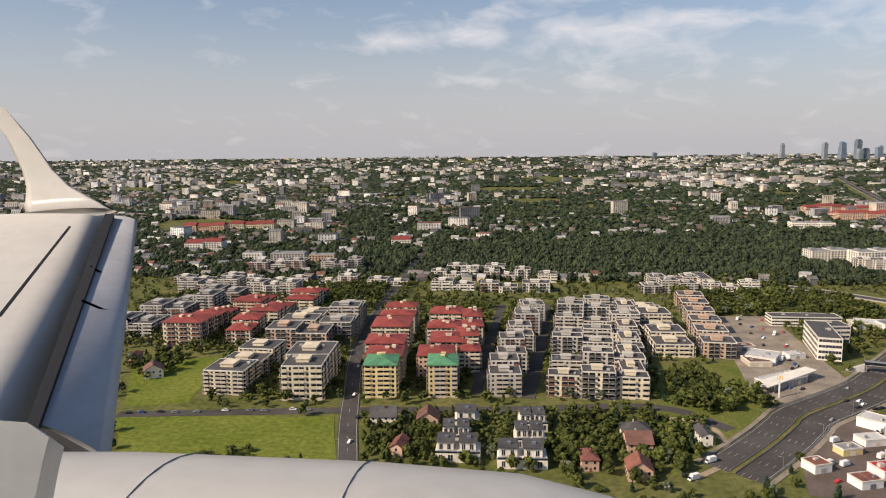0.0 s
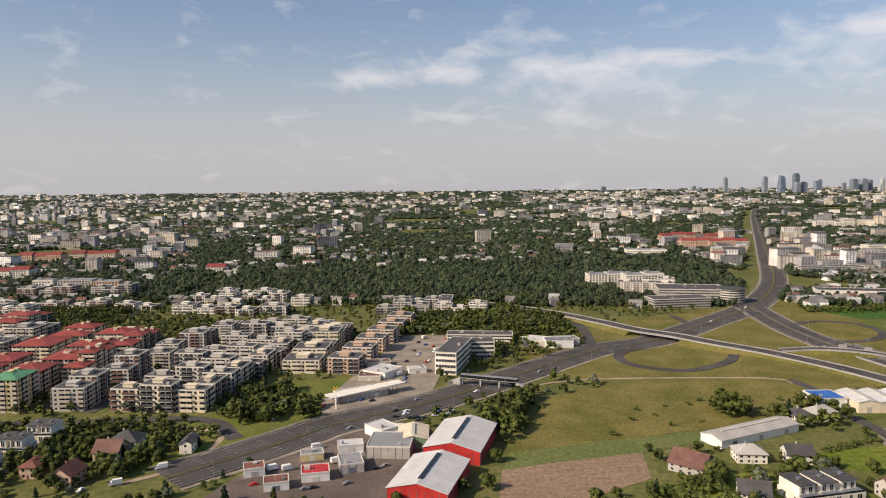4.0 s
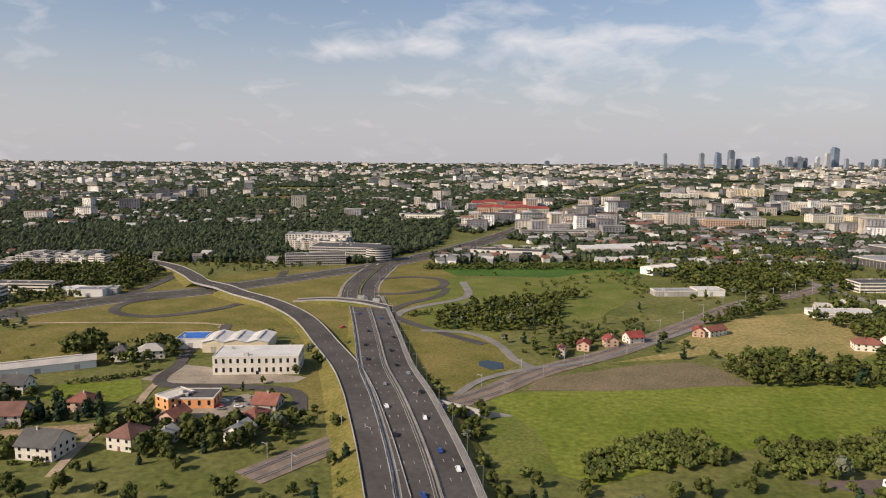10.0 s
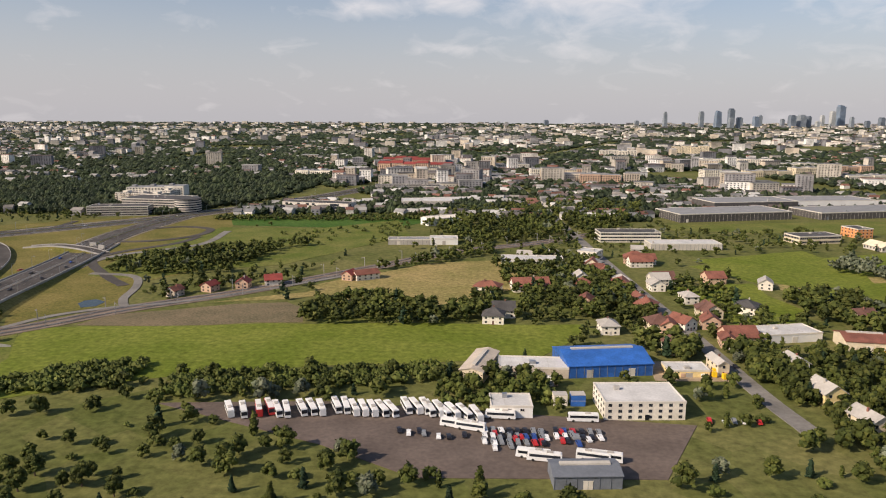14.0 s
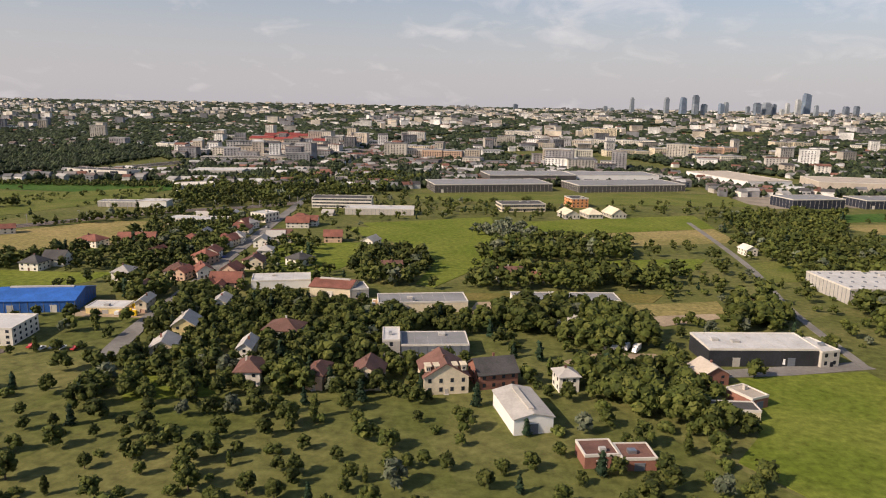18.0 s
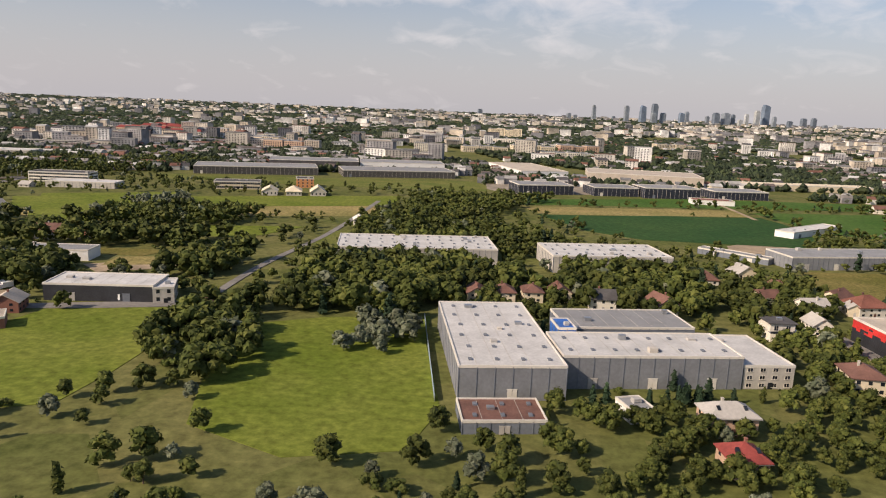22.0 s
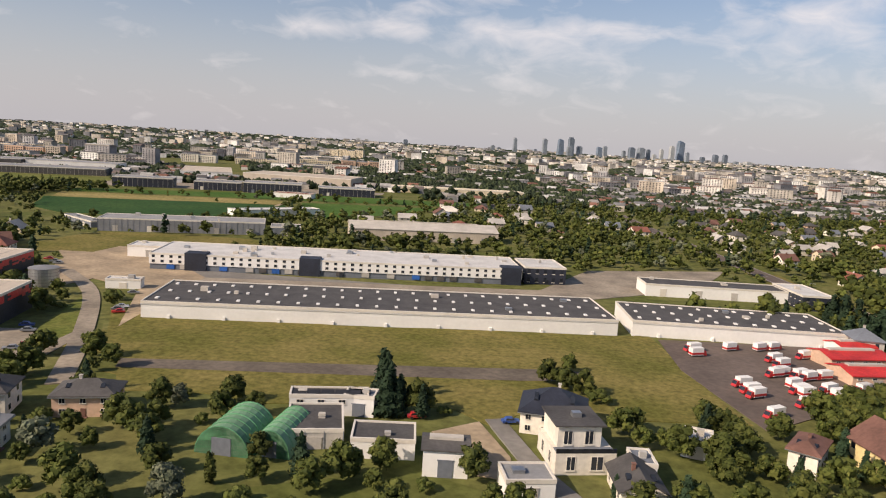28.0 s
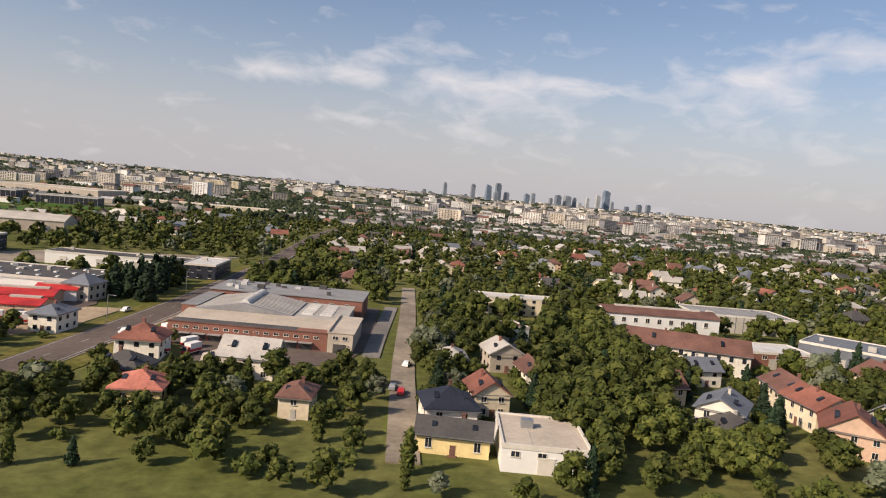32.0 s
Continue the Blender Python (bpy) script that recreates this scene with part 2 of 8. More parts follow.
mat("paving", (.27, .225, .170), 0.9, var=0.3, size=8, fine=0.8)
mat("dirt", (.34, .26, .17), 0.95, var=0.3, size=8, fine=0.9)
mat("dirt_dark", (.13, .105, .08), 0.95, var=0.35, size=9, fine=0.9)
mat("ballast", (.19, .145, .11), 0.95, var=0.25, size=5, fine=0.5)
mat("water", (.022, .028, .018), 0.12, var=0.2, spec=0.35)
mat("bark", (.12, .085, .06), 0.95, var=0.3, size=1, fine=0.2)
for nm, c in (("car_white", (.75, .75, .74)), ("car_grey", (.22, .23, .24)), ("car_black", (.02, .02, .025)), ("car_red", (.45, .03, .03)), ("car_blue", (.03, .07, .25))):
    mat(nm, c, 0.28, 0.0, var=0.05, spec=0.6)
field_mat("ground", (.084, .102, .024), (.170, .160, .058), 0.03, cells=0.07)
field_mat("grass", (.100, .128, .024), (.170, .170, .048), 0.06)
field_mat("grass_rich", (.115, .150, .018), (.175, .195, .036), 0.035)
field_mat("grass_dry", (.116, .114, .026), (.205, .168, .056), 0.06)
field_mat("grass_strip", (.12, .15, .045), (.16, .17, .06), 0.05, stripe=0.5)
field_mat("crop", (.050, .110, .018), (.080, .140, .030), 0.03, stripe=0.25)
field_mat("crop_dark", (.026, .070, .020), (.045, .090, .026), 0.03, stripe=0.25)
field_mat("straw", (.20, .18, .06), (.34, .26, .11), 0.04)
field_mat("soil", (.25, .17, .105), (.30, .21, .14), 0.05, stripe=0.4)
field_mat("soil_pale", (.29, .21, .12), (.35, .26, .16), 0.05, stripe=0.4)
field_mat("soil_dry", (.14, .12, .07), (.20, .155, .095), 0.09)
island_mat("leaves", [(.031, .041, .009), (.052, .066, .013), (.074, .087, .018), (.104, .110, .025)])
island_mat("leaves_light", [(.046, .062, .012), (.078, .096, .019), (.112, .124, .030)])
island_mat("needles", [(.016, .032, .015), (.022, .042, .020), (.030, .052, .025)])
island_mat("silver_leaves", [(.07, .085, .05), (.11, .125, .075), (.16, .17, .11)])
island_mat("far_trees", [(.020, .031, .015), (.032, .046, .020), (.048, .062, .026), (.030, .041, .022)])
island_mat("far_walls", [(.66, .62, .56), (.46, .42, .36), (.30, .29, .29), (.72, .70, .66), (.52, .45, .36), (.18, .18, .19)], 0.85)
island_mat("far_roofs", [(.19, .095, .07), (.17, .17, .17), (.24, .22, .20), (.34, .33, .31), (.10, .095, .095), (.46, .45, .43), (.15, .12, .11)], 0.85)


# ---- building of meshes ----
class Geo:
    """Vertices and faces of one mesh."""

    def __init__(self):
        self.v, self.f = [], []

    def box(self, x0, x1, y0, y1, z0, z1):
        i = len(self.v)
        self.v += [(x0, y0, z0), (x1, y0, z0), (x1, y1, z0), (x0, y1, z0), (x0, y0, z1), (x1, y0, z1), (x1, y1, z1), (x0, y1, z1)]
        self.f += [(i, i + 3, i + 2, i + 1), (i + 4, i + 5, i + 6, i + 7), (i, i + 1, i + 5, i + 4), (i + 1, i + 2, i + 6, i + 5), (i + 2, i + 3, i + 7, i + 6), (i + 3, i, i + 4, i + 7)]
        return self

    def solid(self, bottom, top):
        """A solid between two rings of corners, counter-clockwise from above."""
        i, n = len(self.v), len(bottom)
        self.v += list(bottom) + list(top)
        self.f += [tuple(range(i + n - 1, i - 1, -1)), tuple(range(i + n, i + 2 * n))]
        self.f += [(i + k, i + (k + 1) % n, i + n + (k + 1) % n, i + n + k) for k in range(n)]
        return self

    def ring(self, x, y, r, z0, z1, n=12, r1=None):
        r1 = r if r1 is None else r1
        a = [2 * math.pi * k / n for k in range(n)]
        return self.solid([(x + r * math.cos(t), y + r * math.sin(t), z0) for t in a], [(x + r1 * math.cos(t), y + r1 * math.sin(t), z1) for t in a])

    def wheel(self, x, y, z, r, w, n=10):
        a = [2 * math.pi * k / n for k in range(n)]
        return self.solid([(x + r * math.cos(t), y + w, z + r * math.sin(t)) for t in a], [(x + r * math.cos(t), y - w, z + r * math.sin(t)) for t in a])

    def mesh(self, name, material):
        me = bpy.data.meshes.new(name)
        me.from_pydata(self.v, [], self.f)
        me.materials.append(MATS[material])
        return me


def part(name, geo, material, parent, label="", kind=""):
    me = geo if isinstance(geo, bpy.types.Mesh) else geo.mesh(name, material)
    ob = new(name, me)
    ob.parent = parent
    return tagged(ob, label, kind=kind)


def thing(name, x, y, rz, label, category, group="", z=0.0):
    ob = new(name)
    ob.matrix_world = pose(x, y, z, 0, 0, rz)
    return tagged(ob, label, category, group)


OCC = np.zeros((1100, 1100), bool)  # cells of 2 m that trees keep clear of
OPEN = np.zeros((1100, 1100), bool)  # fields and yards


def mark(grid, poly, grow=0.0):
    p = np.array(poly, float)
    lo, hi = p.min(0) - grow, p.max(0) + grow
    xs = np.arange(max(int((lo[0] + 500) / 2), 0), min(int((hi[0] + 500) / 2) + 1, 1099))
    ys = np.arange(max(int(lo[1] / 2), 0), min(int(hi[1] / 2) + 1, 1099))
    if len(xs) == 0 or len(ys) == 0:
        return
    gx, gy = np.meshgrid(xs * 2 - 499, ys * 2 + 1, indexing="ij")
    inside = np.zeros(gx.shape, bool)
    for (x1, y1), (x2, y2) in zip(p, np.roll(p, -1, 0)):
        if y1 != y2:
            inside ^= ((y1 > gy) != (y2 > gy)) & (gx < (x2 - x1) * (gy - y1) / (y2 - y1) + x1)
    if grow:
        for (x1, y1), (x2, y2) in zip(p, np.roll(p, -1, 0)):
            d2 = (x2 - x1) ** 2 + (y2 - y1) ** 2 + 1e-9
            t = np.clip(((gx - x1) * (x2 - x1) + (gy - y1) * (y2 - y1)) / d2, 0, 1)
            inside |= (gx - x1 - t * (x2 - x1)) ** 2 + (gy - y1 - t * (y2 - y1)) ** 2 < grow * grow
    grid[xs[0] : xs[-1] + 1, ys[0] : ys[-1] + 1] |= inside


def cell(grid, x, y):
    i, j = int((x + 500) / 2), int(y / 2)
    return 0 <= i < 1100 and 0 <= j < 1100 and bool(grid[i, j])


def footprint(x, y, rz, w, d, grow=1.0):
    c, s = math.cos(radians(rz)), math.sin(radians(rz))
    mark(OCC, [(x + c * a - s * b, y + s * a + c * b) for a, b in ((0, 0), (w, 0), (w, d), (0, d))], grow)

# ---- ground, fields and roads ----
def land(y):
    """Height of the land, which climbs gently towards the horizon."""
    return 27.0 * (max(0.0, y - 2300.0) / 2700.0) ** 1.15


g0 = Geo()
for gy in (-1500, 2300, 2500, 2700, 2900, 3100, 3300, 3500, 3700, 3900, 4100, 4300, 4500, 4700, 4900, 5100, 6000):
    g0.v += [(-6000, gy, land(min(gy, 5100))), (7000, gy, land(min(gy, 5100)))]
g0.f = [(2 * k, 2 * k + 1, 2 * k + 3, 2 * k + 2) for k in range(16)]
tagged(new("ground", g0.mesh("ground", "ground")), "green and olive land of gardens and plots", "ground", kind="structure")


def wavy(poly, step=14, amount=1.2):
    """An outline with its long edges broken up, so that fields end unevenly."""
    rng, ring = random.Random(len(poly) * 31 + int(poly[0][0])), []
    for (x1, y1), (x2, y2) in zip(poly, poly[1:] + poly[:1]):
        k = max(1, min(12, int(math.hypot(x2 - x1, y2 - y1) / step)))
        ring += [(x1 + (x2 - x1) * i / k + rng.uniform(-amount, amount) * (i > 0), y1 + (y2 - y1) * i / k + rng.uniform(-amount, amount) * (i > 0)) for i in range(k)]
    return ring


PATCHES = []


def patch(name, poly, material, z, label):
    natural = name in ("meadow", "field", "verge", "pond")
    ring = wavy(poly) if natural else poly
    if sum(a[0] * b[1] - b[0] * a[1] for a, b in zip(ring, ring[1:] + ring[:1])) < 0:
        ring = ring[::-1]
    z = z + 0.0007 * len(PATCHES)
    bm = bmesh.new()
    face = bm.faces.new([bm.verts.new((x, y, z)) for x, y in ring])
    out = bmesh.ops.extrude_face_region(bm, geom=[face])
    for v in out["geom"]:
        if isinstance(v, bmesh.types.BMVert):
            v.co.z = -0.2
    bmesh.ops.recalc_face_normals(bm, faces=bm.faces)
    bmesh.ops.triangulate(bm, faces=bm.faces)
    me = bpy.data.meshes.new(name)
    bm.to_mesh(me)
    bm.free()
    me.materials.append(MATS[material])
    PATCHES.append(tagged(new(name, me), label, name.replace("_", " "), kind="structure"))
    mark(OPEN, ring)
    if not natural:
        mark(OCC, ring)


def smooth(pts, step=4.0):
    """Points along a smooth line through the given ones."""
    p = [Vector((*q, 0) if len(q) == 2 else q) for q in pts]
    p = [2 * p[0] - p[1]] + p + [2 * p[-1] - p[-2]]
    out = []
    for a, b, c, d in zip(p, p[1:], p[2:], p[3:]):
        k = max(1, int((c - b).length / step))
        for i in range(k):
            t = i / k
            out.append(0.5 * (2 * b + (c - a) * t + (2 * a - 5 * b + 4 * c - d) * t * t + (3 * b - a - 3 * c + d) * t**3))
    return out + [p[-2]]


def ribbon(geo, line, off, half, z0, z1, a=0, b=None):
    """A band along a line: its middle off to the left by off, half wide, from z0 up to z1."""
    line = line[a:b]
    if len(line) < 2:
        return
    i, n = len(geo.v), len(line)
    for k, p in enumerate(line):
        t = (line[min(k + 1, n - 1)] - line[max(k - 1, 0)])
        t.z = 0
        t.normalize()
        s = Vector((-t.y, t.x, 0))
        l, r = p + s * (off + half), p + s * (off - half)
        geo.v += [(l.x, l.y, p.z + z1), (r.x, r.y, p.z + z1), (l.x, l.y, p.z + z0), (r.x, r.y, p.z + z0)]
    for k in range(n - 1):
        o, q = i + 4 * k, i + 4 * k + 4
        geo.f += [(o, o + 1, q + 1, q), (o, q, q + 2, o + 2), (o + 1, o + 3, q + 3, q + 1)]
    geo.f += [(i, i + 2, i + 3, i + 1), (i + 4 * n - 4, i + 4 * n - 3, i + 4 * n - 1, i + 4 * n - 2)]


LAMP_LINES, MAST_LINES, LAYERS = [], [], []


def road(name, pts, w, material, z, label, lines=0, rails=0):
    line = smooth(pts)
    LAYERS.append(name)
    z = z + 0.03 + 0.0013 * (len(LAYERS) % 90)
    g = Geo()
    ribbon(g, line, 0, w / 2, -0.2, z)
    ob = tagged(new(name, g.mesh(name, material)), label, name.replace("_", " "), kind="structure")
    flat = [(p.x, p.y) for p in line]
    for a, b in zip(flat, flat[1:]):
        mark(OCC, [a, b, b], w / 2 + 1.2)
    if lines:
        g = Geo()
        offs = [0] if lines == 1 else [-w * .36, -w * .25, -w * .14, w * .14, w * .25, w * .36]
        fine = smooth(pts, 2.0)
        for o in offs:
            for k in range(0, len(fine) - 3, 5):
                ribbon(g, fine, o, 0.065, z - 0.1, z + 0.02, k, k + 2)
        for o in (-w * .47, w * .47) if lines == 2 else (-w * .44, w * .44):
            ribbon(g, line, o, 0.08, z - 0.1, z + 0.02)
        part("lane_marking", g, "lane_paint", ob, "white painted lane lines", "stuff")
        LAMP_LINES.append((line, w, lines))
    if lines == 2:
        g = Geo()
        ribbon(g, line, 0, 0.7, z - 0.1, z + 0.08)
        part("median", g, "grass_dry", ob, "narrow grass median")
        g = Geo()
        for o in (-0.75, 0.75, -w / 2 - 0.3, w / 2 + 0.3):
            ribbon(g, line, o, 0.05, z + 0.25, z + 0.45)
            for p, q in zip(line[::1], line[1:]):
                t = (q - p).normalized()
                x, y = p.x - t.y * o, p.y + t.x * o
                g.box(x - .04, x + .04, y - .04, y + .04, 0, z + 0.4)
        part("guard_rail", g, "metal", ob, "galvanised steel guard rails", "stuff")
        g = Geo()
        for o in (-w / 2 - 1.3, w / 2 + 1.3):
            ribbon(g, line, o, 0.8, -0.2, z - 0.02)
        part("shoulder", g, "paving", ob, "pale gravel shoulders")
    if rails:
        g = Geo()
        for o in (-2.4, -1.6, 1.6, 2.4):
            ribbon(g, line, o, 0.06, z, z + 0.16)
        part("rail", g, "rail_grey", ob, "worn steel rails", "stuff")
        g = Geo()
        fine = smooth(pts, 1.0)
        for p, q in zip(fine, fine[1:]):
            t = (q - p).normalized()
            for o in (-2.0, 2.0):
                c = p + Vector((-t.y, t.x, 0)) * o
                a, b = Vector((-t.y, t.x, 0)) * 0.75, t * 0.13
                g.solid([(*(c - a - b).xy, z - .05), (*(c - a + b).xy, z - .05), (*(c + a + b).xy, z - .05), (*(c + a - b).xy, z - .05)][::-1], [(*(c - a - b).xy, z + .07), (*(c - a + b).xy, z + .07), (*(c + a + b).xy, z + .07), (*(c + a - b).xy, z + .07)][::-1])
        part("sleeper", g, "dirt_dark", ob, "dark timber sleepers", "stuff")
        MAST_LINES.append(line)
    return ob


# ---- bridges of the interchange ----
def ramp(pts, w, gaps, lanes=(0,)):
    """A road on a grassy bank, open where it crosses another road."""
    line = smooth(pts, 3.0)
    for p, q in zip(line, line[1:]):
        mark(OCC, [(p.x, p.y), (q.x, q.y), (q.x, q.y)], w / 2 + 2)
    e = tagged(new("overpass"), "concrete overpass on grassy banks across the expressway", "bridge", kind="structure")
    g = Geo()
    ribbon(g, line, 0, w / 2, -.45, 0)
    part("deck", g, "asphalt", e)
    g = Geo()
    for o in (-w / 2, w / 2):
        ribbon(g, line, o, .07, -.6, .42)
    part("parapet", g, "rail_grey", e, "grey steel and concrete parapets")
    g = Geo()
    for o in lanes:
        fine = smooth(pts, 1.5)
        solid = abs(o) > 7 or abs(abs(o) - 1.0) < .05
        for k in range(0, len(fine) - 3, 2 if solid else 6):
            ribbon(g, fine, o, .06, 0, .03, k, k + (3 if solid else 2))
    part("lane_marking", g, "lane_paint", e, "", "stuff")
    if w > 12:
        g = Geo()
        ribbon(g, line, 0, .55, 0, .14)
        part("median", g, "paving", e, "pale concrete median strip")
        g = Geo()
        for o in (-.5, .5, -w / 2 + .35, w / 2 - .35):
            ribbon(g, line, o, .05, .28, .46)
            for p, q in zip(line, line[1:]):
                t = (q - p).normalized()
                x, y = p.x - t.y * o, p.y + t.x * o
                g.box(x - .05, x + .05, y - .05, y + .05, p.z, p.z + .42)
        part("guard_rail", g, "metal", e, "galvanised steel guard rails", "stuff")
        g = Geo()
        for o in (-w / 2 + .8, w / 2 - .8):
            ribbon(g, line, o, .75, -.1, .012)
        part("shoulder", g, "asphalt_pale", e, "worn pale hard shoulders")
    g = Geo()
    runs, cur = [], []
    for p in line:
        if any(math.hypot(p.x - gx, p.y - gy) < r for gx, gy, r in gaps):
            if len(cur) > 1:
                runs.append(cur)
            cur = []
        else:
            cur.append(p)
    runs.append(cur)
    for run in runs:
        n, i = len(run), len(g.v)
        if n < 2:
            continue
        for k, p in enumerate(run):
            t = run[min(k + 1, n - 1)] - run[max(k - 1, 0)]
            t.z = 0
            t.normalize()
            s = Vector((-t.y, t.x, 0))
            top, foot = p.z - .3, w / 2 + max(0, p.z) * 1.7 + .3
            for o, z in ((foot, 0), (w / 2, top), (-w / 2, top), (-foot, 0)):
                q = p + s * o
                g.v.append((q.x, q.y, z))
        for k in range(n - 1):
            for c in range(3):
                a = i + 4 * k + c
                g.f.append((a, a + 1, a + 5, a + 4))
        g.f += [(i, i + 1, i + 2, i + 3), (i + 4 * n - 1, i + 4 * n - 2, i + 4 * n - 3, i + 4 * n - 4)]
    part("bank", g, "grass_dry", e, "dry grass banks")
    for gx, gy, r in gaps:
        for k in (-.5, .5):
            part("pier", Geo().box(gx - 1.6 + k * r, gx + 1.6 + k * r, gy - .3 - k * r * .8, gy + .3 - k * r * .8, 0, 2.0), "concrete", e)
    return e


# ---- buildings ----
def inside(poly, x, y):
    hit = False
    for (x1, y1), (x2, y2) in zip(poly, poly[1:] + poly[:1]):
        if (y1 > y) != (y2 > y) and x < (x2 - x1) * (y - y1) / (y2 - y1) + x1:
            hit = not hit
    return hit


UNIT = {}


def unit_window():
    """A window 1 by 1, in a frame with a sill, set on a wall that looks to -y."""
    if not UNIT:
        g = Geo().box(-.5, .5, -.02, .06, 0, 1)
        n = len(g.f)
        g.box(-.58, -.5, -.05, .04, -.05, 1.05).box(.5, .58, -.05, .04, -.05, 1.05).box(-.5, .5, -.05, .04, 1, 1.06).box(-.62, .62, -.1, .04, -.12, 0).box(-.03, .03, -.04, .04, 0, 1)
        me = g.mesh("window", "glass")
        me.materials.append(MATS["frame"])
        for f in list(me.polygons)[n:]:
            f.material_index = 1
        UNIT["window"] = me
    return UNIT["window"]


def window(parent, x, y, z, w, h, face, depth=1.0):
    ob = new("window", unit_window())
    ob.parent = parent
    ob.matrix_local = Matrix.Translation((x, y, z)) @ Matrix.Rotation(radians(face), 4, "Z") @ Matrix.Diagonal((w, depth, h, 1))
    return ob


def facades(w, d, y0=0.0):
    """Foot, turn and length of the four walls, each seen from outside."""
    return (((0, y0), 0, w), ((w, y0), 90, d), ((w, y0 + d), 180, w), ((0, y0 + d), 270, d))


def along(foot, face, u):
    c, s = math.cos(radians(face)), math.sin(radians(face))
    return foot[0] + c * u, foot[1] + s * u


def turned_box(g, foot, face, u0, u1, out0, out1, z0, z1):
    """A box on a wall: from u0 to u1 along it, from out0 to out1 in front of it."""
    c, s = math.cos(radians(face)), math.sin(radians(face))
    q = [(foot[0] + c * u + s * o, foot[1] + s * u - c * o) for u, o in ((u0, out1), (u1, out1), (u1, out0), (u0, out0))]
    g.solid([(*p, z0) for p in q], [(*p, z1) for p in q])


def hip_roof(g, w, d, z, rise, over=0.35, thick=0.15):
    x0, x1, y0, y1 = -over, w + over, -over, d + over
    r = min(x1 - x0, y1 - y0) / 2
    g.box(x0, x1, y0, y1, z, z + thick)
    z += thick
    i = len(g.v)
    if x1 - x0 >= y1 - y0:
        top = [(x0 + r, (y0 + y1) / 2, z + rise), (x1 - r, (y0 + y1) / 2, z + rise)]
        f = [(0, 1, 5, 4), (1, 2, 5), (2, 3, 4, 5), (3, 0, 4)]
    else:
        top = [((x0 + x1) / 2, y0 + r, z + rise), ((x0 + x1) / 2, y1 - r, z + rise)]
        f = [(0, 1, 4), (1, 2, 5, 4), (2, 3, 5), (3, 0, 4, 5)]
    g.v += [(x0, y0, z), (x1, y0, z), (x1, y1, z), (x0, y1, z)] + top
    g.f += [tuple(i + k for k in q) for q in f]


def gable_roof(g, w, d, z, rise, over=0.35, thick=0.16):
    """Two sloping slabs with the ridge along the longer side."""
    if w >= d:
        m = d / 2
        for y0, y1 in ((-over, m), (d + over, m)):
            zl = z - rise * over / m
            q = [(-over, y0, zl), (w + over, y0, zl), (w + over, y1, z + rise), (-over, y1, z + rise)]
            q = q if y0 < y1 else q[::-1]
            g.solid(q, [(a, b, c + thick) for a, b, c in q])
    else:
        m = w / 2
        for x0, x1 in ((-over, m), (w + over, m)):
            zl = z - rise * over / m
            q = [(x0, -over, zl), (x1, -over, z + rise), (x1, d + over, z + rise), (x0, d + over, zl)]
            q = q if x0 < x1 else q[::-1]
            g.solid(q, [(a, b, c + thick) for a, b, c in q])


def gable_walls(g, w, d, h, rise):
    if w >= d:
        g.solid([(0, 0, h), (0, d / 2, h + rise), (0, d, h)][::1], [(w, 0, h), (w, d / 2, h + rise), (w, d, h)])
    else:
        g.solid([(0, 0, h), (w, 0, h), (w / 2, 0, h + rise)], [(0, d, h), (w, d, h), (w / 2, d, h + rise)])


WALL_WORDS = {"cream": "cream rendered", "white": "white rendered", "pale": "pale grey rendered", "grey": "grey", "peach": "peach rendered", "yellow": "yellow rendered", "orange": "orange",
              "sand": "sand-coloured", "steel": "grey steel-clad", "slate": "slate-grey", "brick": "red brick", "leaf": "green metal", "red": "red metal-clad", "blue": "blue metal-clad",
              "black": "black metal-clad", "navy": "dark glass-fronted", "dark": "dark-clad", "black_red": "black and red clad"}
ROOF_WORDS = {"tile": "orange-red tiled", "red_tile": "dark red tiled", "brown": "brown tiled", "dark": "dark grey", "grey": "grey", "slate": "slate-grey", "navy": "blue-black", "white": "white", "pale": "pale", "sand": "sandy", "red": "red", "coral": "bright coral", "roof_pale": "pale grey", "green": "green", "blue": "blue", "cream": "cream"}


def flat_roof(e, w, d, h, rc, rng, extras=2):
    g = Geo().box(0.18, w - 0.18, 0.18, d - 0.18, h - 0.1, h + 0.03)
    part("roof", g, rc, e)
    g = Geo()
    g.box(-.06, w + .06, -.06, .18, h - .25, h + .22).box(-.06, w + .06, d - .18, d + .06, h - .25, h + .22).box(-.06, .18, .18, d - .18, h - .25, h + .22).box(w - .18, w + .06, .18, d - .18, h - .25, h + .22)
    part("parapet", g, "frame", e)
    for _ in range(extras):
        s = rng.uniform(.6, 1.6)
        x, y = rng.uniform(.8, max(.9, w - s - .8)), rng.uniform(.8, max(.9, d - s - .8))
        part("roof_vent", Geo().box(x, x + s, y, y + s * .8, h + .03, h + rng.uniform(.4, 1.0)).box(x - .05, x + s + .05, y - .05, y + s * .8 + .05, h + .33, h + .4), rng.choice(("pale", "metal", "concrete")), e)


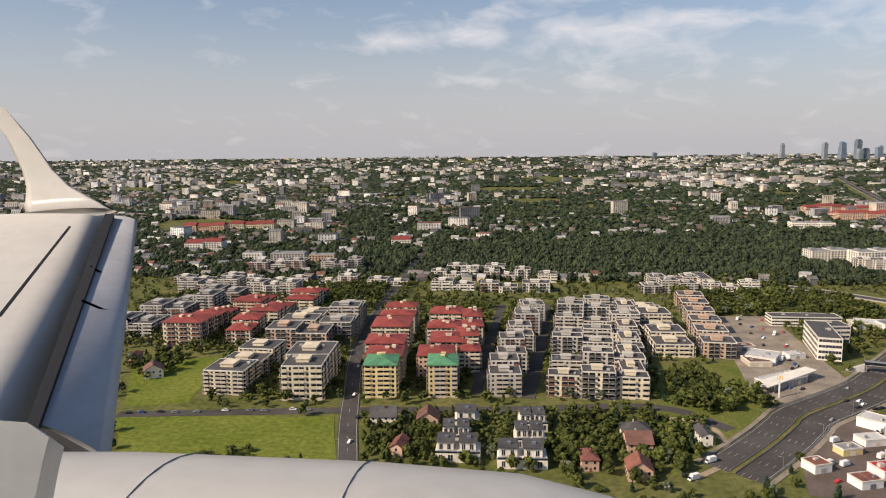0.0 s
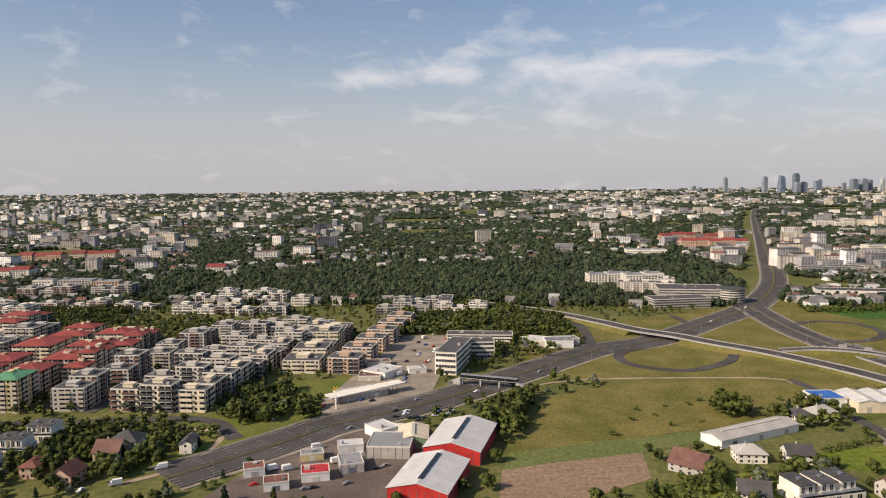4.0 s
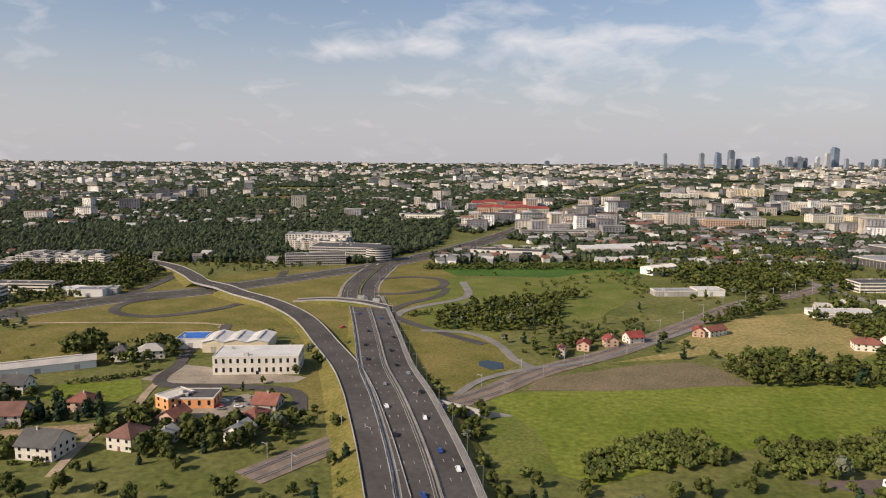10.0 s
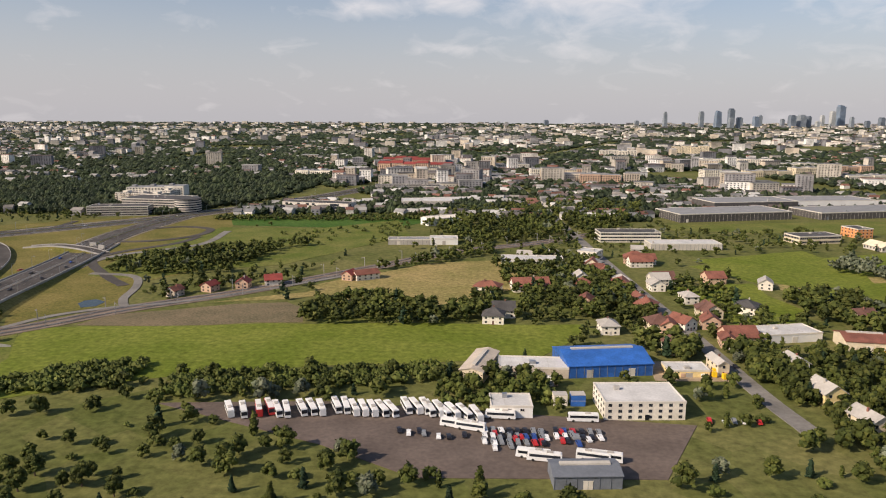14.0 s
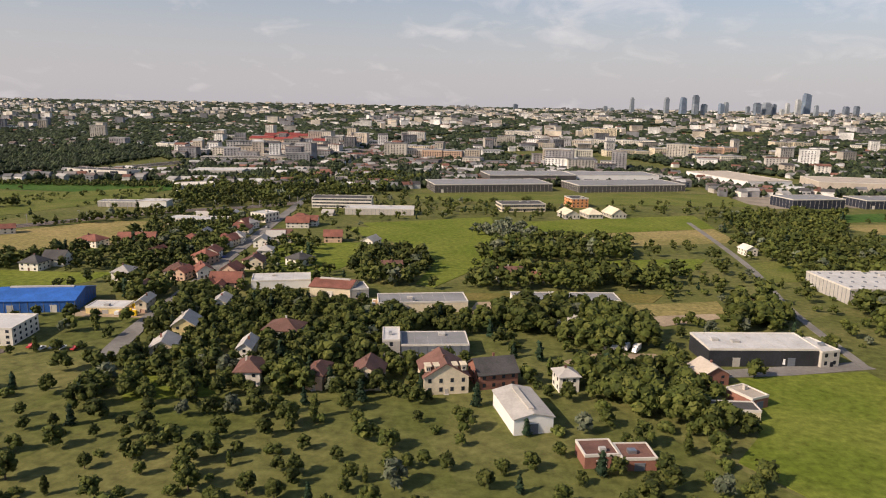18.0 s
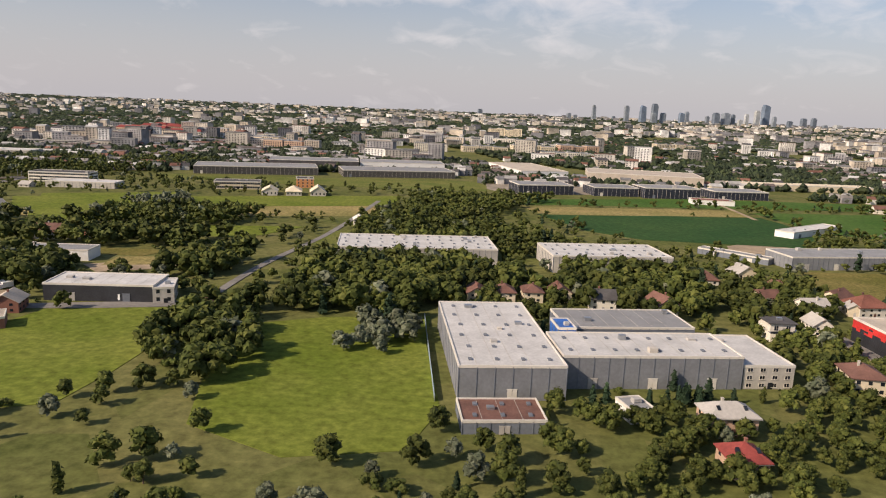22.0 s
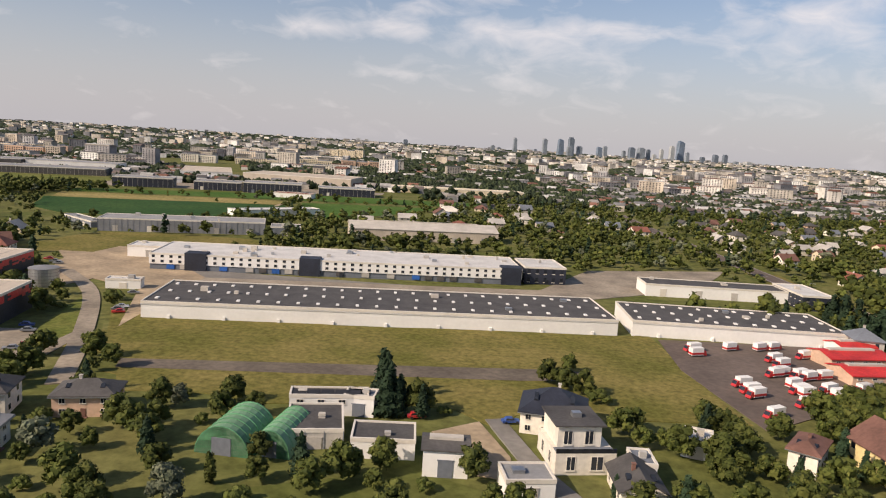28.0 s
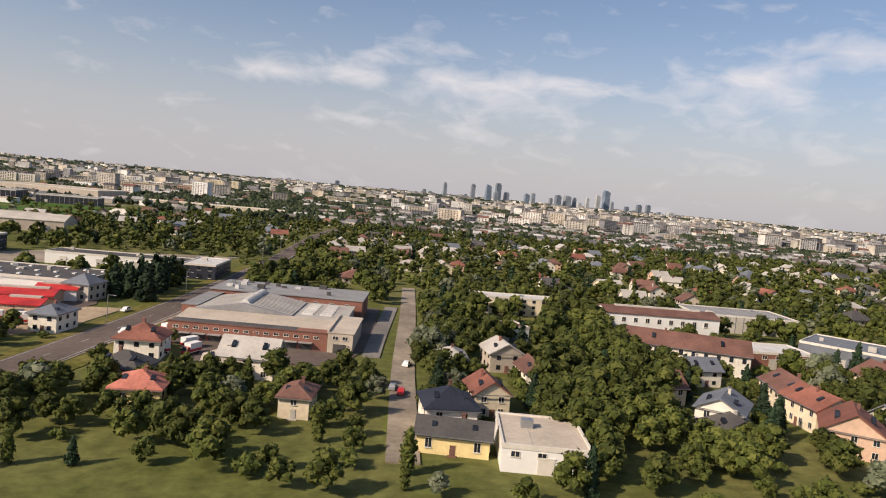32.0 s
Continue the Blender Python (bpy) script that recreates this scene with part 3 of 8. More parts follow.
def block(x, y, rz, w, d, h, wall="cream", st=5, roof="", rc="dark", bal=0, stripe=0, panel=0, off=0, dock=0):
    """Flats or offices: body, roof, windows floor by floor, balconies. A long block of flats is built in stepped sections."""
    if (bal or roof) and max(w, d) > 19:
        n = math.ceil(max(w, d) / 14)
        c, s = math.cos(radians(rz)), math.sin(radians(rz))
        for i in range(n):
            u, tall = i / n, (0, -1, 1, 0, -1)[(i + int(x)) % 5]
            back = (0, .8, 0, 1.4)[(i + int(y)) % 4]
            px, py = (u * w, back) if w >= d else (back, u * d)
            block(x + c * px - s * py, y + s * px + c * py, rz, w / n - .02 if w >= d else w - back, d - back if w >= d else d / n - .02, h * (1 + tall / st), wall, st + tall, roof, rc, bal)
        return None
    rng = random.Random(int(x * 13 + y * 7))
    footprint(x, y, rz, w, d)
    flats = bal or roof
    kind = "apartment_block" if flats else "office_building"
    label = f"{WALL_WORDS[wall]} {st}-storey {'block of flats' if flats else 'office building'} with {ROOF_WORDS.get(roof, 'flat dark')} roof"
    e = thing(kind, x, y, rz, label, "apartment block" if flats else "office building", "flats of the estate" if flats else "offices")
    low = dock * 1.5
    g = Geo().box(0, w, 0, d, low, h)
    part("wall", g, "paint_white" if dock else wall, e)
    if dock:
        part("base", Geo().box(.15, w - .15, .25, d, 0, low), "slate", e, "dark loading level")
        for k in range(int(w / 3.2)):
            if rng.random() < .55:
                part("dock_door", Geo().box(1 + k * 3.2, 2.9 + k * 3.2, .05, .3, .3, 1.4), rng.choice(("dark", "grey", "blue")), e)
        for k in (0.12, 0.42, 0.97):
            part("stair_tower", Geo().box(w * k - 2.6, w * k + 2.6, -.25, 4, 0, h + .5), "navy", e, "dark glass stair tower")
    if roof:
        g = Geo()
        hip_roof(g, w, d, h, min(1.6, min(w, d) * .16), 0.5, 0.2)
        part("roof", g, {"red": "red_tile"}.get(roof, roof), e)
        for _ in range(2):
            cx, cy = rng.uniform(.25, .7) * w, rng.uniform(.25, .7) * d
            part("dormer", Geo().box(cx, cx + 1.4, cy, cy + 1.4, h, h + 1.9).box(cx - .1, cx + 1.5, cy - .1, cy + 1.5, h + 1.9, h + 2.05), wall, e)
    else:
        flat_roof(e, w, d, h, rc if rc != "dark" or not (off or dock) else "roof_pale", rng, 1 + int(w * d / (70 if dock else 200)))
        if bal:
            part("roof_storey", Geo().box(w * .3, w * .62, d * .3, d * .7, h, h + 1.2).box(w * .28, w * .64, d * .28, d * .72, h + 1.2, h + 1.35), wall, e)
    fl = (h - low) / st
    near = y < 135 and not flats
    gl, fr, bl, br = Geo(), Geo(), Geo(), Geo()
    for foot, face, length in facades(w, d):
        bays = max(1, int(length / (1.9 if flats else 2.1)))
        bw = length / bays
        for s in range(st):
            z0 = low + s * fl + fl * .3
            if stripe:
                turned_box(gl, foot, face, .3, length - .3, -.05, .04, z0, z0 + fl * .48)
                for k in range(int(length / 1.2)):
                    turned_box(fr, foot, face, .3 + k * 1.2, .42 + k * 1.2, 0, .07, z0, z0 + fl * .48)
                continue
            for k in range(bays):
                u = bw * (k + .5)
                if flats and (k + int(x)) % 3 != 1 and bal:
                    out = .75
                    turned_box(bl, foot, face, u - bw * .48, u + bw * .48, 0, out, z0 - fl * .32, z0 - fl * .22)
                    turned_box(br, foot, face, u - bw * .48, u + bw * .48, out - .08, out, z0 - fl * .22, z0 + fl * .26)
                    turned_box(gl, foot, face, u - bw * .42, u + bw * .42, -.05, .03, z0 - fl * .22, z0 + fl * .52)
                elif panel:
                    turned_box(gl if rng.random() < .35 else fr, foot, face, u - bw * .5, u + bw * .5, -.05, .05, z0 - fl * .2, z0 + fl * .75)
                elif near and (face == 0 or y < 130 and face != 180):
                    px, py = along(foot, face, u)
                    window(e, px, py, z0, min(.9, bw * .6), fl * .46, face)
                else:
                    turned_box(gl, foot, face, u - .38, u + .38, -.05, .03, z0, z0 + fl * .5)
                    turned_box(fr, foot, face, u - .46, u + .46, 0, .06, z0 - fl * .07, z0)
    if gl.v:
        part("window", gl, "glass", e, "dark window panes", "stuff")
    if fr.v:
        part("window_frame", fr, "frame", e, "", "stuff")
    if bl.v:
        part("balcony_slab", bl, "concrete", e, "", "stuff")
        part("balcony_front", br, rng.choice(("sand", "brown", wall, wall, "dark")), e, "", "stuff")
    if off or stripe or dock:
        part("door", Geo().box(w * .5, w * .5 + .9, -.08, .1, 0, 1.2), "glass", e)
    return e


def house(x, y, rz, w, d, h, wall="white", rc="tile", rise=0, hip=None, **k):
    rng = random.Random(int(x * 17 + y * 5))
    d, h = max(d, 3), h * (.8 if y > 190 and x > 470 else .92)
    footprint(x, y, rz, w, d, 0.6)
    e = thing("house", x, y, rz, f"{WALL_WORDS[wall]} house with {ROOF_WORDS[rc]} pitched roof", "house", "houses of the suburb")
    hip = rng.random() < .4 if hip is None else hip
    rise = rise or min(w, d) * rng.uniform(.26, .36)
    g = Geo().box(0, w, 0, d, 0, h)
    if not hip:
        gable_walls(g, w, d, h, rise)
    part("wall", g, wall, e)
    g = Geo()
    hip_roof(g, w, d, h, rise) if hip else gable_roof(g, w, d, h, rise)
    part("roof", g, rc, e)
    cx, cy = w * rng.uniform(.3, .6), d * rng.uniform(.35, .6)
    if y < 270:
        part("chimney", Geo().box(cx, cx + .35, cy, cy + .35, h, h + rise + .5).box(cx - .05, cx + .4, cy - .05, cy + .4, h + rise + .5, h + rise + .58), rng.choice(("brick", "pale", "brown")), e)
    if y < 230:
        part("door", Geo().box(w * .5 - .28, w * .5 + .28, -.06, .1, 0, 1.1).box(w * .5 - .5, w * .5 + .5, -.45, .1, -.02, .08), rng.choice(("brown", "grey")), e)
    if y < 120:
        part("gutter", Geo().box(-.35, w + .35, -.42, -.32, h - .1, h), "metal", e)
        for s in (0.22, 0.78):
            part("roof_window", Geo().solid([(w * s - .25, d * .2, h + .55 * rise * .55), (w * s + .25, d * .2, h + .55 * rise * .55), (w * s + .25, d * .34, h + rise * .62), (w * s - .25, d * .34, h + rise * .62)], [(w * s - .25, d * .18, h + rise * .62), (w * s + .25, d * .18, h + rise * .62), (w * s + .25, d * .32, h + rise * .86), (w * s - .25, d * .32, h + rise * .86)]), "glass", e)
    st = max(1, int(round(h / 1.55)))
    fl = h / st
    gl = Geo()
    for foot, face, length in facades(w, d):
        bays = max(1, int(length / 1.9))
        for s in range(st):
            for b in range(bays):
                u = length * (b + .5) / bays
                if face == 0 and s == 0 and abs(u - w * .5) < .7:
                    continue
                if y < 96 and (face == 0 or y < 74 and face != 180):
                    px, py = along(foot, face, u)
                    window(e, px, py, s * fl + fl * .34, .62, fl * .46, face)
                else:
                    turned_box(gl, foot, face, u - .32, u + .32, -.05, .04, s * fl + fl * .34, s * fl + fl * .8)
    if gl.v:
        part("window", gl, "glass", e, "dark window panes", "stuff")
    return e


def mansion(x, y, rz, w, d, h, wall="cream", rc="brown", **k):
    e = house(x, y, rz, w, d, h, wall, rc, 2.6, False)
    for s in range(5):
        u = w * (s + .5) / 5
        dm = part("dormer", Geo().box(u - .5, u + .5, .6, 2.4, h + .5, h + 1.6).box(u - .65, u + .65, .45, 2.6, h + 1.6, h + 1.72), wall, e)
        window(dm, u, .6, h + .75, .6, .6, 0)
    return e


def school(x, y, rz, w, d, h, wall="white", rc="brown", st=3, **k):
    e = house(x, y, rz, w, d, h, wall, rc, 2.0, False)
    tagged(e, "long white three-storey school with brown pitched roof", "school", "offices")
    return e


def villa(x, y, rz, w, d, h, wall="white", **k):
    """Modern cubes with terraces and flat roofs."""
    footprint(x, y, rz, w, d)
    e = thing("modern_villa", x, y, rz, f"{WALL_WORDS[wall]} flat-roofed modern villa with dark terraces", "house", "villas")
    n = max(1, int(round(w / 5.5)))
    bw = w / n
    for i in range(n):
        x0 = i * bw
        part("lower_storey", Geo().box(x0, x0 + bw - .06, 0, d, 0, h * .5), wall, e)
        part("upper_storey", Geo().box(x0 + bw * .08, x0 + bw * .8, d * .22, d, h * .5, h), wall, e)
        part("roof", Geo().box(x0 + bw * .02, x0 + bw * .86, d * .16, d + .1, h, h + .18), "dark", e)
        part("terrace", Geo().box(x0 + .1, x0 + bw - .16, .1, d * .22, h * .5, h * .5 + .06), "slate", e)
        part("terrace_rail", Geo().box(x0, x0 + bw - .06, 0, .06, h * .5, h * .5 + .5), "glass", e)
        part("roof_vent", Geo().box(x0 + bw * .4, x0 + bw * .55, d * .5, d * .62, h + .18, h + .7), "metal", e)
        for u, z, ww in ((.25, .12, .9), (.68, .12, 1.3)):
            window(e, x0 + bw * u, 0, h * z, ww, h * .3, 0)
        for u in (.25, .6):
            window(e, x0 + bw * u, d * .22, h * .58, .9, h * .3, 0)
    for v in (.3, .7):
        window(e, 0, d * v, h * .14, .7, h * .24, 270)
        window(e, w - .06, d * v, h * .14, .7, h * .24, 90)
    return e


def hall(x, y, rz, w, d, h, wall="white", rc="pale", gable=0, sky=0, ribs=0, pv=0, step=0, **k):
    """A shed, warehouse or workshop."""
    rng = random.Random(int(x * 11 + y * 3))
    footprint(x, y, rz, w, d)
    extra = " carrying solar panels" if pv else " with rows of skylights" if sky else ""
    e = thing("warehouse" if w * d > 260 else "workshop", x, y, rz, f"{WALL_WORDS[wall]} hall with {ROOF_WORDS[rc]} {'low gabled' if gable else 'flat'} roof{extra}", "warehouse", "halls")
    body = {"black_red": "black", "white": "paint_white"}.get(wall, wall)
    rise = min(w, d) * .12 if gable else 0
    g = Geo().box(0, w, 0, d, 0, h)
    if gable:
        gable_walls(g, w, d, h, rise)
    part("wall", g, body, e)
    if gable:
        g = Geo()
        gable_roof(g, w, d, h, rise, .25)
        part("roof", g, rc, e)
        if w >= d:
            part("ridge_light", Geo().box(w * .12, w * .88, d / 2 - .5, d / 2 + .5, h + rise * .9, h + rise + .35), "glass" if wall == "red" else "pale", e)
        else:
            part("ridge_light", Geo().box(w / 2 - .5, w / 2 + .5, d * .12, d * .88, h + rise * .9, h + rise + .35), "glass" if wall == "red" else "pale", e)
    else:
        flat_roof(e, w, d, h, {"pale": "roof_pale", "white": "roof_pale", "grey": "roof_mid"}.get(rc, rc), rng, 1 + int(min(900, w * d) / 200) if y < 260 else 2)
        if y < 240 and rc != "dark":
            g = Geo()
            for k in range(1, int(w / 3.0)):
                g.box(k * 3.0 - .03, k * 3.0 + .03, .25, d - .25, h + .03, h + .06)
            if g.v:
                part("roof_seam", g, "grey", e, "", "stuff")
    if sky:
        sm = Geo().box(-.3, .3, -.5, .5, 0, .22).mesh("skylight", "paint_white" if rc in ("dark", "grey") else "slate")
        nx, ny = max(2, int(w / 3.6)), max(2, int(d / 5.5))
        for i in range(nx):
            for j in range(ny):
                ob = part("skylight", sm, "", e)
                ob.location = (w * (i + .5) / nx + .5 * (j % 2), d * (j + .5) / ny, h + .03)
    if pv:
        sm = Geo().solid([(-.8, -.45, .05), (.8, -.45, .05), (.8, .45, .3), (-.8, .45, .3)], [(-.8, -.45, .11), (.8, -.45, .11), (.8, .45, .36), (-.8, .45, .36)]).mesh("solar_panel", "black")
        for i in range(int(w / 1.75) - 1):
            for j in range(int(d / 1.2) - 1):
                if rng.random() < .75:
                    ob = part("solar_panel", sm, "", e)
                    ob.location = (1.2 + 1.75 * i, .9 + 1.2 * j, h + .05)
    if ribs or wall in ("steel", "blue", "grey", "pale", "red", "slate"):
        g = Geo()
        for foot, face, length in facades(w, d):
            n = max(2, int(length / (2.6 if ribs else 1.8)))
            for k in range(n + 1):
                turned_box(g, foot, face, length * k / n - .05, length * k / n + .05, -.02, .07, 0, h - .1)
        part("panel_joint", g, "pale" if wall in ("dark", "navy") else "slate", e, "", "stuff")
        if wall in ("dark", "navy"):
            part("eaves_band", Geo().box(-.1, w + .1, -.12, .05, h - .45, h - .1), "grey", e)
    if wall == "black_red":
        g = Geo()
        for foot, face, length in facades(w, d):
            n = int(length / 1.3)
            for k in range(n):
                for r in range(5):
                    if rng.random() < (.92, .85, .75, .45, .15)[r]:
                        turned_box(g, foot, face, k * length / n, (k + 1) * length / n, -.02, .05, h - .3 - .42 * (r + 1), h - .3 - .42 * r)
        part("red_cladding", g, "red", e, "bright red cladding panels in a broken band", "stuff")
    nd = max(1, int(w / 9))
    if sky and wall == "white":
        for k in range(nd):
            part("door", Geo().box(w * (k + .5) / nd - .25, w * (k + .5) / nd + .25, -.3, .05, 0, .7), "paint_white", e)
        part("eaves_band", Geo().box(-.08, w + .08, -.1, .02, h - .5, h - .3), "roof_pale", e)
        nd = 0
    for k in range(nd if y < 300 else min(1, nd)):
        u = w * (k + .5) / nd
        part("roller_door", Geo().box(u - .8, u + .8, -.07, .05, 0, min(1.9, h * .62)).box(u - .9, u + .9, -.09, .05, min(1.9, h * .62), min(2.0, h * .66)), rng.choice(("grey", "slate", "frame")), e)
    if wall in ("white", "cream", "brick", "peach", "sand") and 8 < w and not sky:
        for k in range(int(w / 2.6)):
            u = 1.3 + k * 2.6
            if y < 160:
                window(e, u, 0, h * .62, .8, h * .2, 0)
    return e


def factory(x, y, rz):
    """An old brick works: loading front, low link roofs, two halls, a tall range behind."""
    footprint(x, y, rz, 29, 42)
    e = thing("factory", x, y, rz, "red brick factory with loading bays and grey metal hall roofs", "factory", "halls")
    rng = random.Random(4)
    part("front_wall", Geo().box(0, 24.6, 0, 3.2, 0, 2.9), "brick", e, "red-brown brick loading front")
    part("front_coping", Geo().box(-.1, 24.7, -.1, .25, 2.9, 3.05), "brown", e)
    part("front_roof", Geo().box(.2, 19.5, .3, 3.2, 2.9, 2.96), "dark", e, "dark bitumen roof")
    for k in range(15):
        window(e, 1.2 + 1.55 * k, 0, 2.0, .75, .36, 0)
    for k in range(9):
        bay = part("loading_bay", Geo().box(1.6 + 2.35 * k, 3.5 + 2.35 * k, -.06, .2, 0, 1.25), "dark", e, "dark loading bay")
        part("bay_canopy", Geo().box(1.5 + 2.35 * k, 3.6 + 2.35 * k, -.9, .1, 1.3, 1.4), "rail_grey", bay)
    part("link_roof", Geo().solid([(0, 3.2, 2.4), (24.6, 3.2, 2.4), (24.6, 9.2, 2.4), (0, 9.2, 2.4)], [(0, 3.2, 2.95), (24.6, 3.2, 2.95), (24.6, 9.2, 3.5), (0, 9.2, 3.5)]), "sand", e, "pale sandy low roof")
    part("link_wall", Geo().box(.05, 24.55, 3.2, 9.2, 0, 2.4), "pale", e)
    g = Geo().box(1, 17, 9.2, 24, 0, 3.5)
    part("hall_wall", g, "pale", e)
    g = Geo()
    q = [(.8, 9, 3.5), (9, 9, 4.9), (17.2, 9, 3.5)]
    g.solid([q[0], q[1], q[2]], [(a, 24.2, c) for a, b, c in q])
    part("hall_roof", g, "roof_mid", e, "grey sheet-metal double-pitched roof")
    g = Geo()
    for k in range(1, 14):
        for s0, s1 in ((.9, 9), (17.1, 9)):
            yk = 9.1 + 15 * k / 14
            g.solid([(s0, yk, 3.5), (s1, yk, 4.9), (s1, yk + .12, 4.9), (s0, yk + .12, 3.5)][:: 1 if s0 < s1 else -1], [(s0, yk, 3.58), (s1, yk, 4.98), (s1, yk + .12, 4.98), (s0, yk + .12, 3.58)][:: 1 if s0 < s1 else -1])
    part("roof_seam", g, "grey", e, "", "stuff")
    arc = [(9 - .8 * math.cos(math.pi * i / 8), 4.7 + .75 * math.sin(math.pi * i / 8)) for i in range(9)]
    for k in range(9):
        part("ridge_light", Geo().solid([(a, 10.2 + 1.5 * k, b) for a, b in arc], [(a, 11.5 + 1.5 * k, b) for a, b in arc]), "roof_pale", e)
    part("side_hall", Geo().box(17.2, 26, 9.2, 25, 0, 3.2), "pale", e)
    part("side_roof", Geo().box(17.0, 26.2, 9.1, 25.2, 3.2, 3.34), "grey", e)
    for i in range(2):
        for k in range(6):
            part("roof_light", Geo().box(18.2 + 3.2 * i, 20.2 + 3.2 * i, 12.5 + 1.9 * k, 13.2 + 1.9 * k, 3.34, 3.6), "roof_pale", e)
    wing = part("wing", Geo().box(24.7, 28.6, -.3, 14, 0, 3.2), "sand", e, "sand-coloured side wing")
    part("wing_roof", Geo().box(24.6, 28.8, -.4, 14.1, 3.2, 3.35).box(24.6, 24.9, -.4, 14.1, 3.35, 3.65), "sand", e)
    part("wing_door", Geo().box(25.6, 27.6, -.38, -.2, 0, 1.5), "dark", wing)
    for u in (25.7, 27.2):
        window(wing, u + .2, -.3, 2.2, .8, .5, 0)
    part("left_range", Geo().box(-1.8, .95, 11, 26, 0, 3.6), "brick", e)
    part("left_roof", Geo().box(-1.9, 1.0, 10.9, 26, 3.6, 3.75), "roof_mid", e)
    part("lean_to", Geo().box(-1.6, .9, 8.6, 10.9, 0, 2.0), "cream", e)
    part("rear_range", Geo().box(-1.6, 27.4, 26.1, 39, 0, 4.2), "brick", e, "tall red brick rear range")
    part("rear_roof", Geo().box(-1.8, 27.6, 25.9, 39.2, 4.2, 4.4), "roof_mid", e)
    for k in range(16):
        a, b, c = rng.uniform(0, 25), rng.uniform(27, 37.5), rng.uniform(.5, 1.5)
        part("roof_vent", Geo().box(a, a + c, b, b + c * .7, 4.4, 4.4 + rng.uniform(.3, .9)), rng.choice(("metal", "roof_pale", "dark", "paint_white")), e)
    for k in range(9):
        window(e, .5 + 3 * k, 26.1, 2.6, .8, .8, 0)
    for foot, face, length in facades(26, 12.9, 26.1)[3:]:
        for k in range(4):
            px, py = along((-1.6, foot[1]), face, 1.5 + 3 * k)
            window(e, px, py, 1.6, .9, 1.1, face)
    return e


def far_block(x, y, rz, w, d, h, wall, roof=""):
    """A block of the distant estates: sections, roof and rows of windows."""
    mark(OCC, [(x - 2, y - 8), (x + w + 2, y - 8), (x + w + 2, y + d + 3), (x - 2, y + d + 3)])
    h *= .72
    e = thing("apartment_block", x, y, rz, f"distant {WALL_WORDS[wall]} block of flats with {'red tiled' if roof else 'flat'} roof", "apartment block", "distant flats")
    n = max(1, int(w / 14))
    g, r, gl = Geo(), Geo(), Geo()
    for i in range(n):
        hi = h * (1, .88, 1, .94)[(i + int(x)) % 4]
        x0, x1, y0 = w * i / n, w * (i + 1) / n - .03, (0, 1.2)[i % 2]
        g.box(x0, x1, y0, d, 0, hi)
        if roof:
            r.solid([(x0 - .3, y0 - .4, hi), (x1 + .3, y0 - .4, hi), (x1 + .3, d + .4, hi), (x0 - .3, d + .4, hi)], [(x0 + 1, d * .45, hi + 2.6), (x1 - 1, d * .45, hi + 2.6), (x1 - 1, d * .55, hi + 2.6), (x0 + 1, d * .55, hi + 2.6)])
        else:
            r.box(x0 + .3, x1 - .3, y0 + .3, d - .3, hi, hi + .25).box(x0 + 2, x0 + 5, d * .4, d * .7, hi + .25, hi + 1.5)
        for k in range(int(hi / 1.7)):
            for j in range(int((x1 - x0) / 2.3)):
                u = x0 + 1.15 + 2.3 * j
                gl.box(u - .55, u + .55, y0 - .06, y0 + .05, .5 + 1.7 * k, 1.5 + 1.7 * k)
            for j in range(int(d / 3)):
                gl.box(-.06, .05, 1.5 + 3 * j, 2.5 + 3 * j, .5 + 1.7 * k, 1.5 + 1.7 * k)
    part("wall", g, wall, e)
    part("roof", r, roof or "roof_mid", e)
    part("window", gl, "glass", e, "dark window panes", "stuff")


def canopy_hall(x, y, rz, w, d, h, wall="grey", rc="pale", **k):
    e = hall(x + 3, y + 4, rz, w * .6, d * .5, h, wall, rc)
    c = thing("canopy", x, y, rz, "white angular canopy roof on thin posts", "canopy")
    part("roof", Geo().solid([(0, 0, h), (w, 3, h + .4), (w, 8, h + .4), (0, 6, h)], [(0, 0, h + .3), (w, 3, h + .8), (w, 8, h + .8), (0, 6, h + .3)]), "white", c)
    for u, v in ((.1, .2), (.1, 5), (.9, 3.5), (.9, 7)):
        part("post", Geo().ring(w * u, v, .12, 0, h + .3, 8), "grey", c)
    return e


def round_block(x, y, rz, w, d, h, wall="pale", st=6, **k):
    footprint(x, y, rz, w, d)
    e = thing("office_building", x, y, rz, "rounded pale office building with window bands", "office building", "offices")
    part("wall", Geo().ring(w / 2, d / 2, w / 2, 0, h, 28), wall, e)
    part("roof", Geo().ring(w / 2, d / 2, w / 2 + .2, h, h + .3, 28), "dark", e)
    for s in range(st):
        part("window_band", Geo().ring(w / 2, d / 2, w / 2 + .06, h / st * (s + .35), h / st * (s + .8), 28), "glass", e)
    return e


def silo(x, y, rz, w, d, h, wall="steel", **k):
    footprint(x, y, rz, w, w)
    e = thing("water_tank", x, y, rz, "round corrugated steel water tank", "tank")
    part("wall", Geo().ring(w / 2, w / 2, w / 2, 0, h, 28), "metal", e)
    part("lid", Geo().ring(w / 2, w / 2, w / 2 + .1, h, h + .4, 28, .4), "steel", e)
    for s in range(6):
        part("hoop", Geo().ring(w / 2, w / 2, w / 2 + .05, h * (s + .6) / 6, h * (s + .6) / 6 + .07, 28), "steel", e)


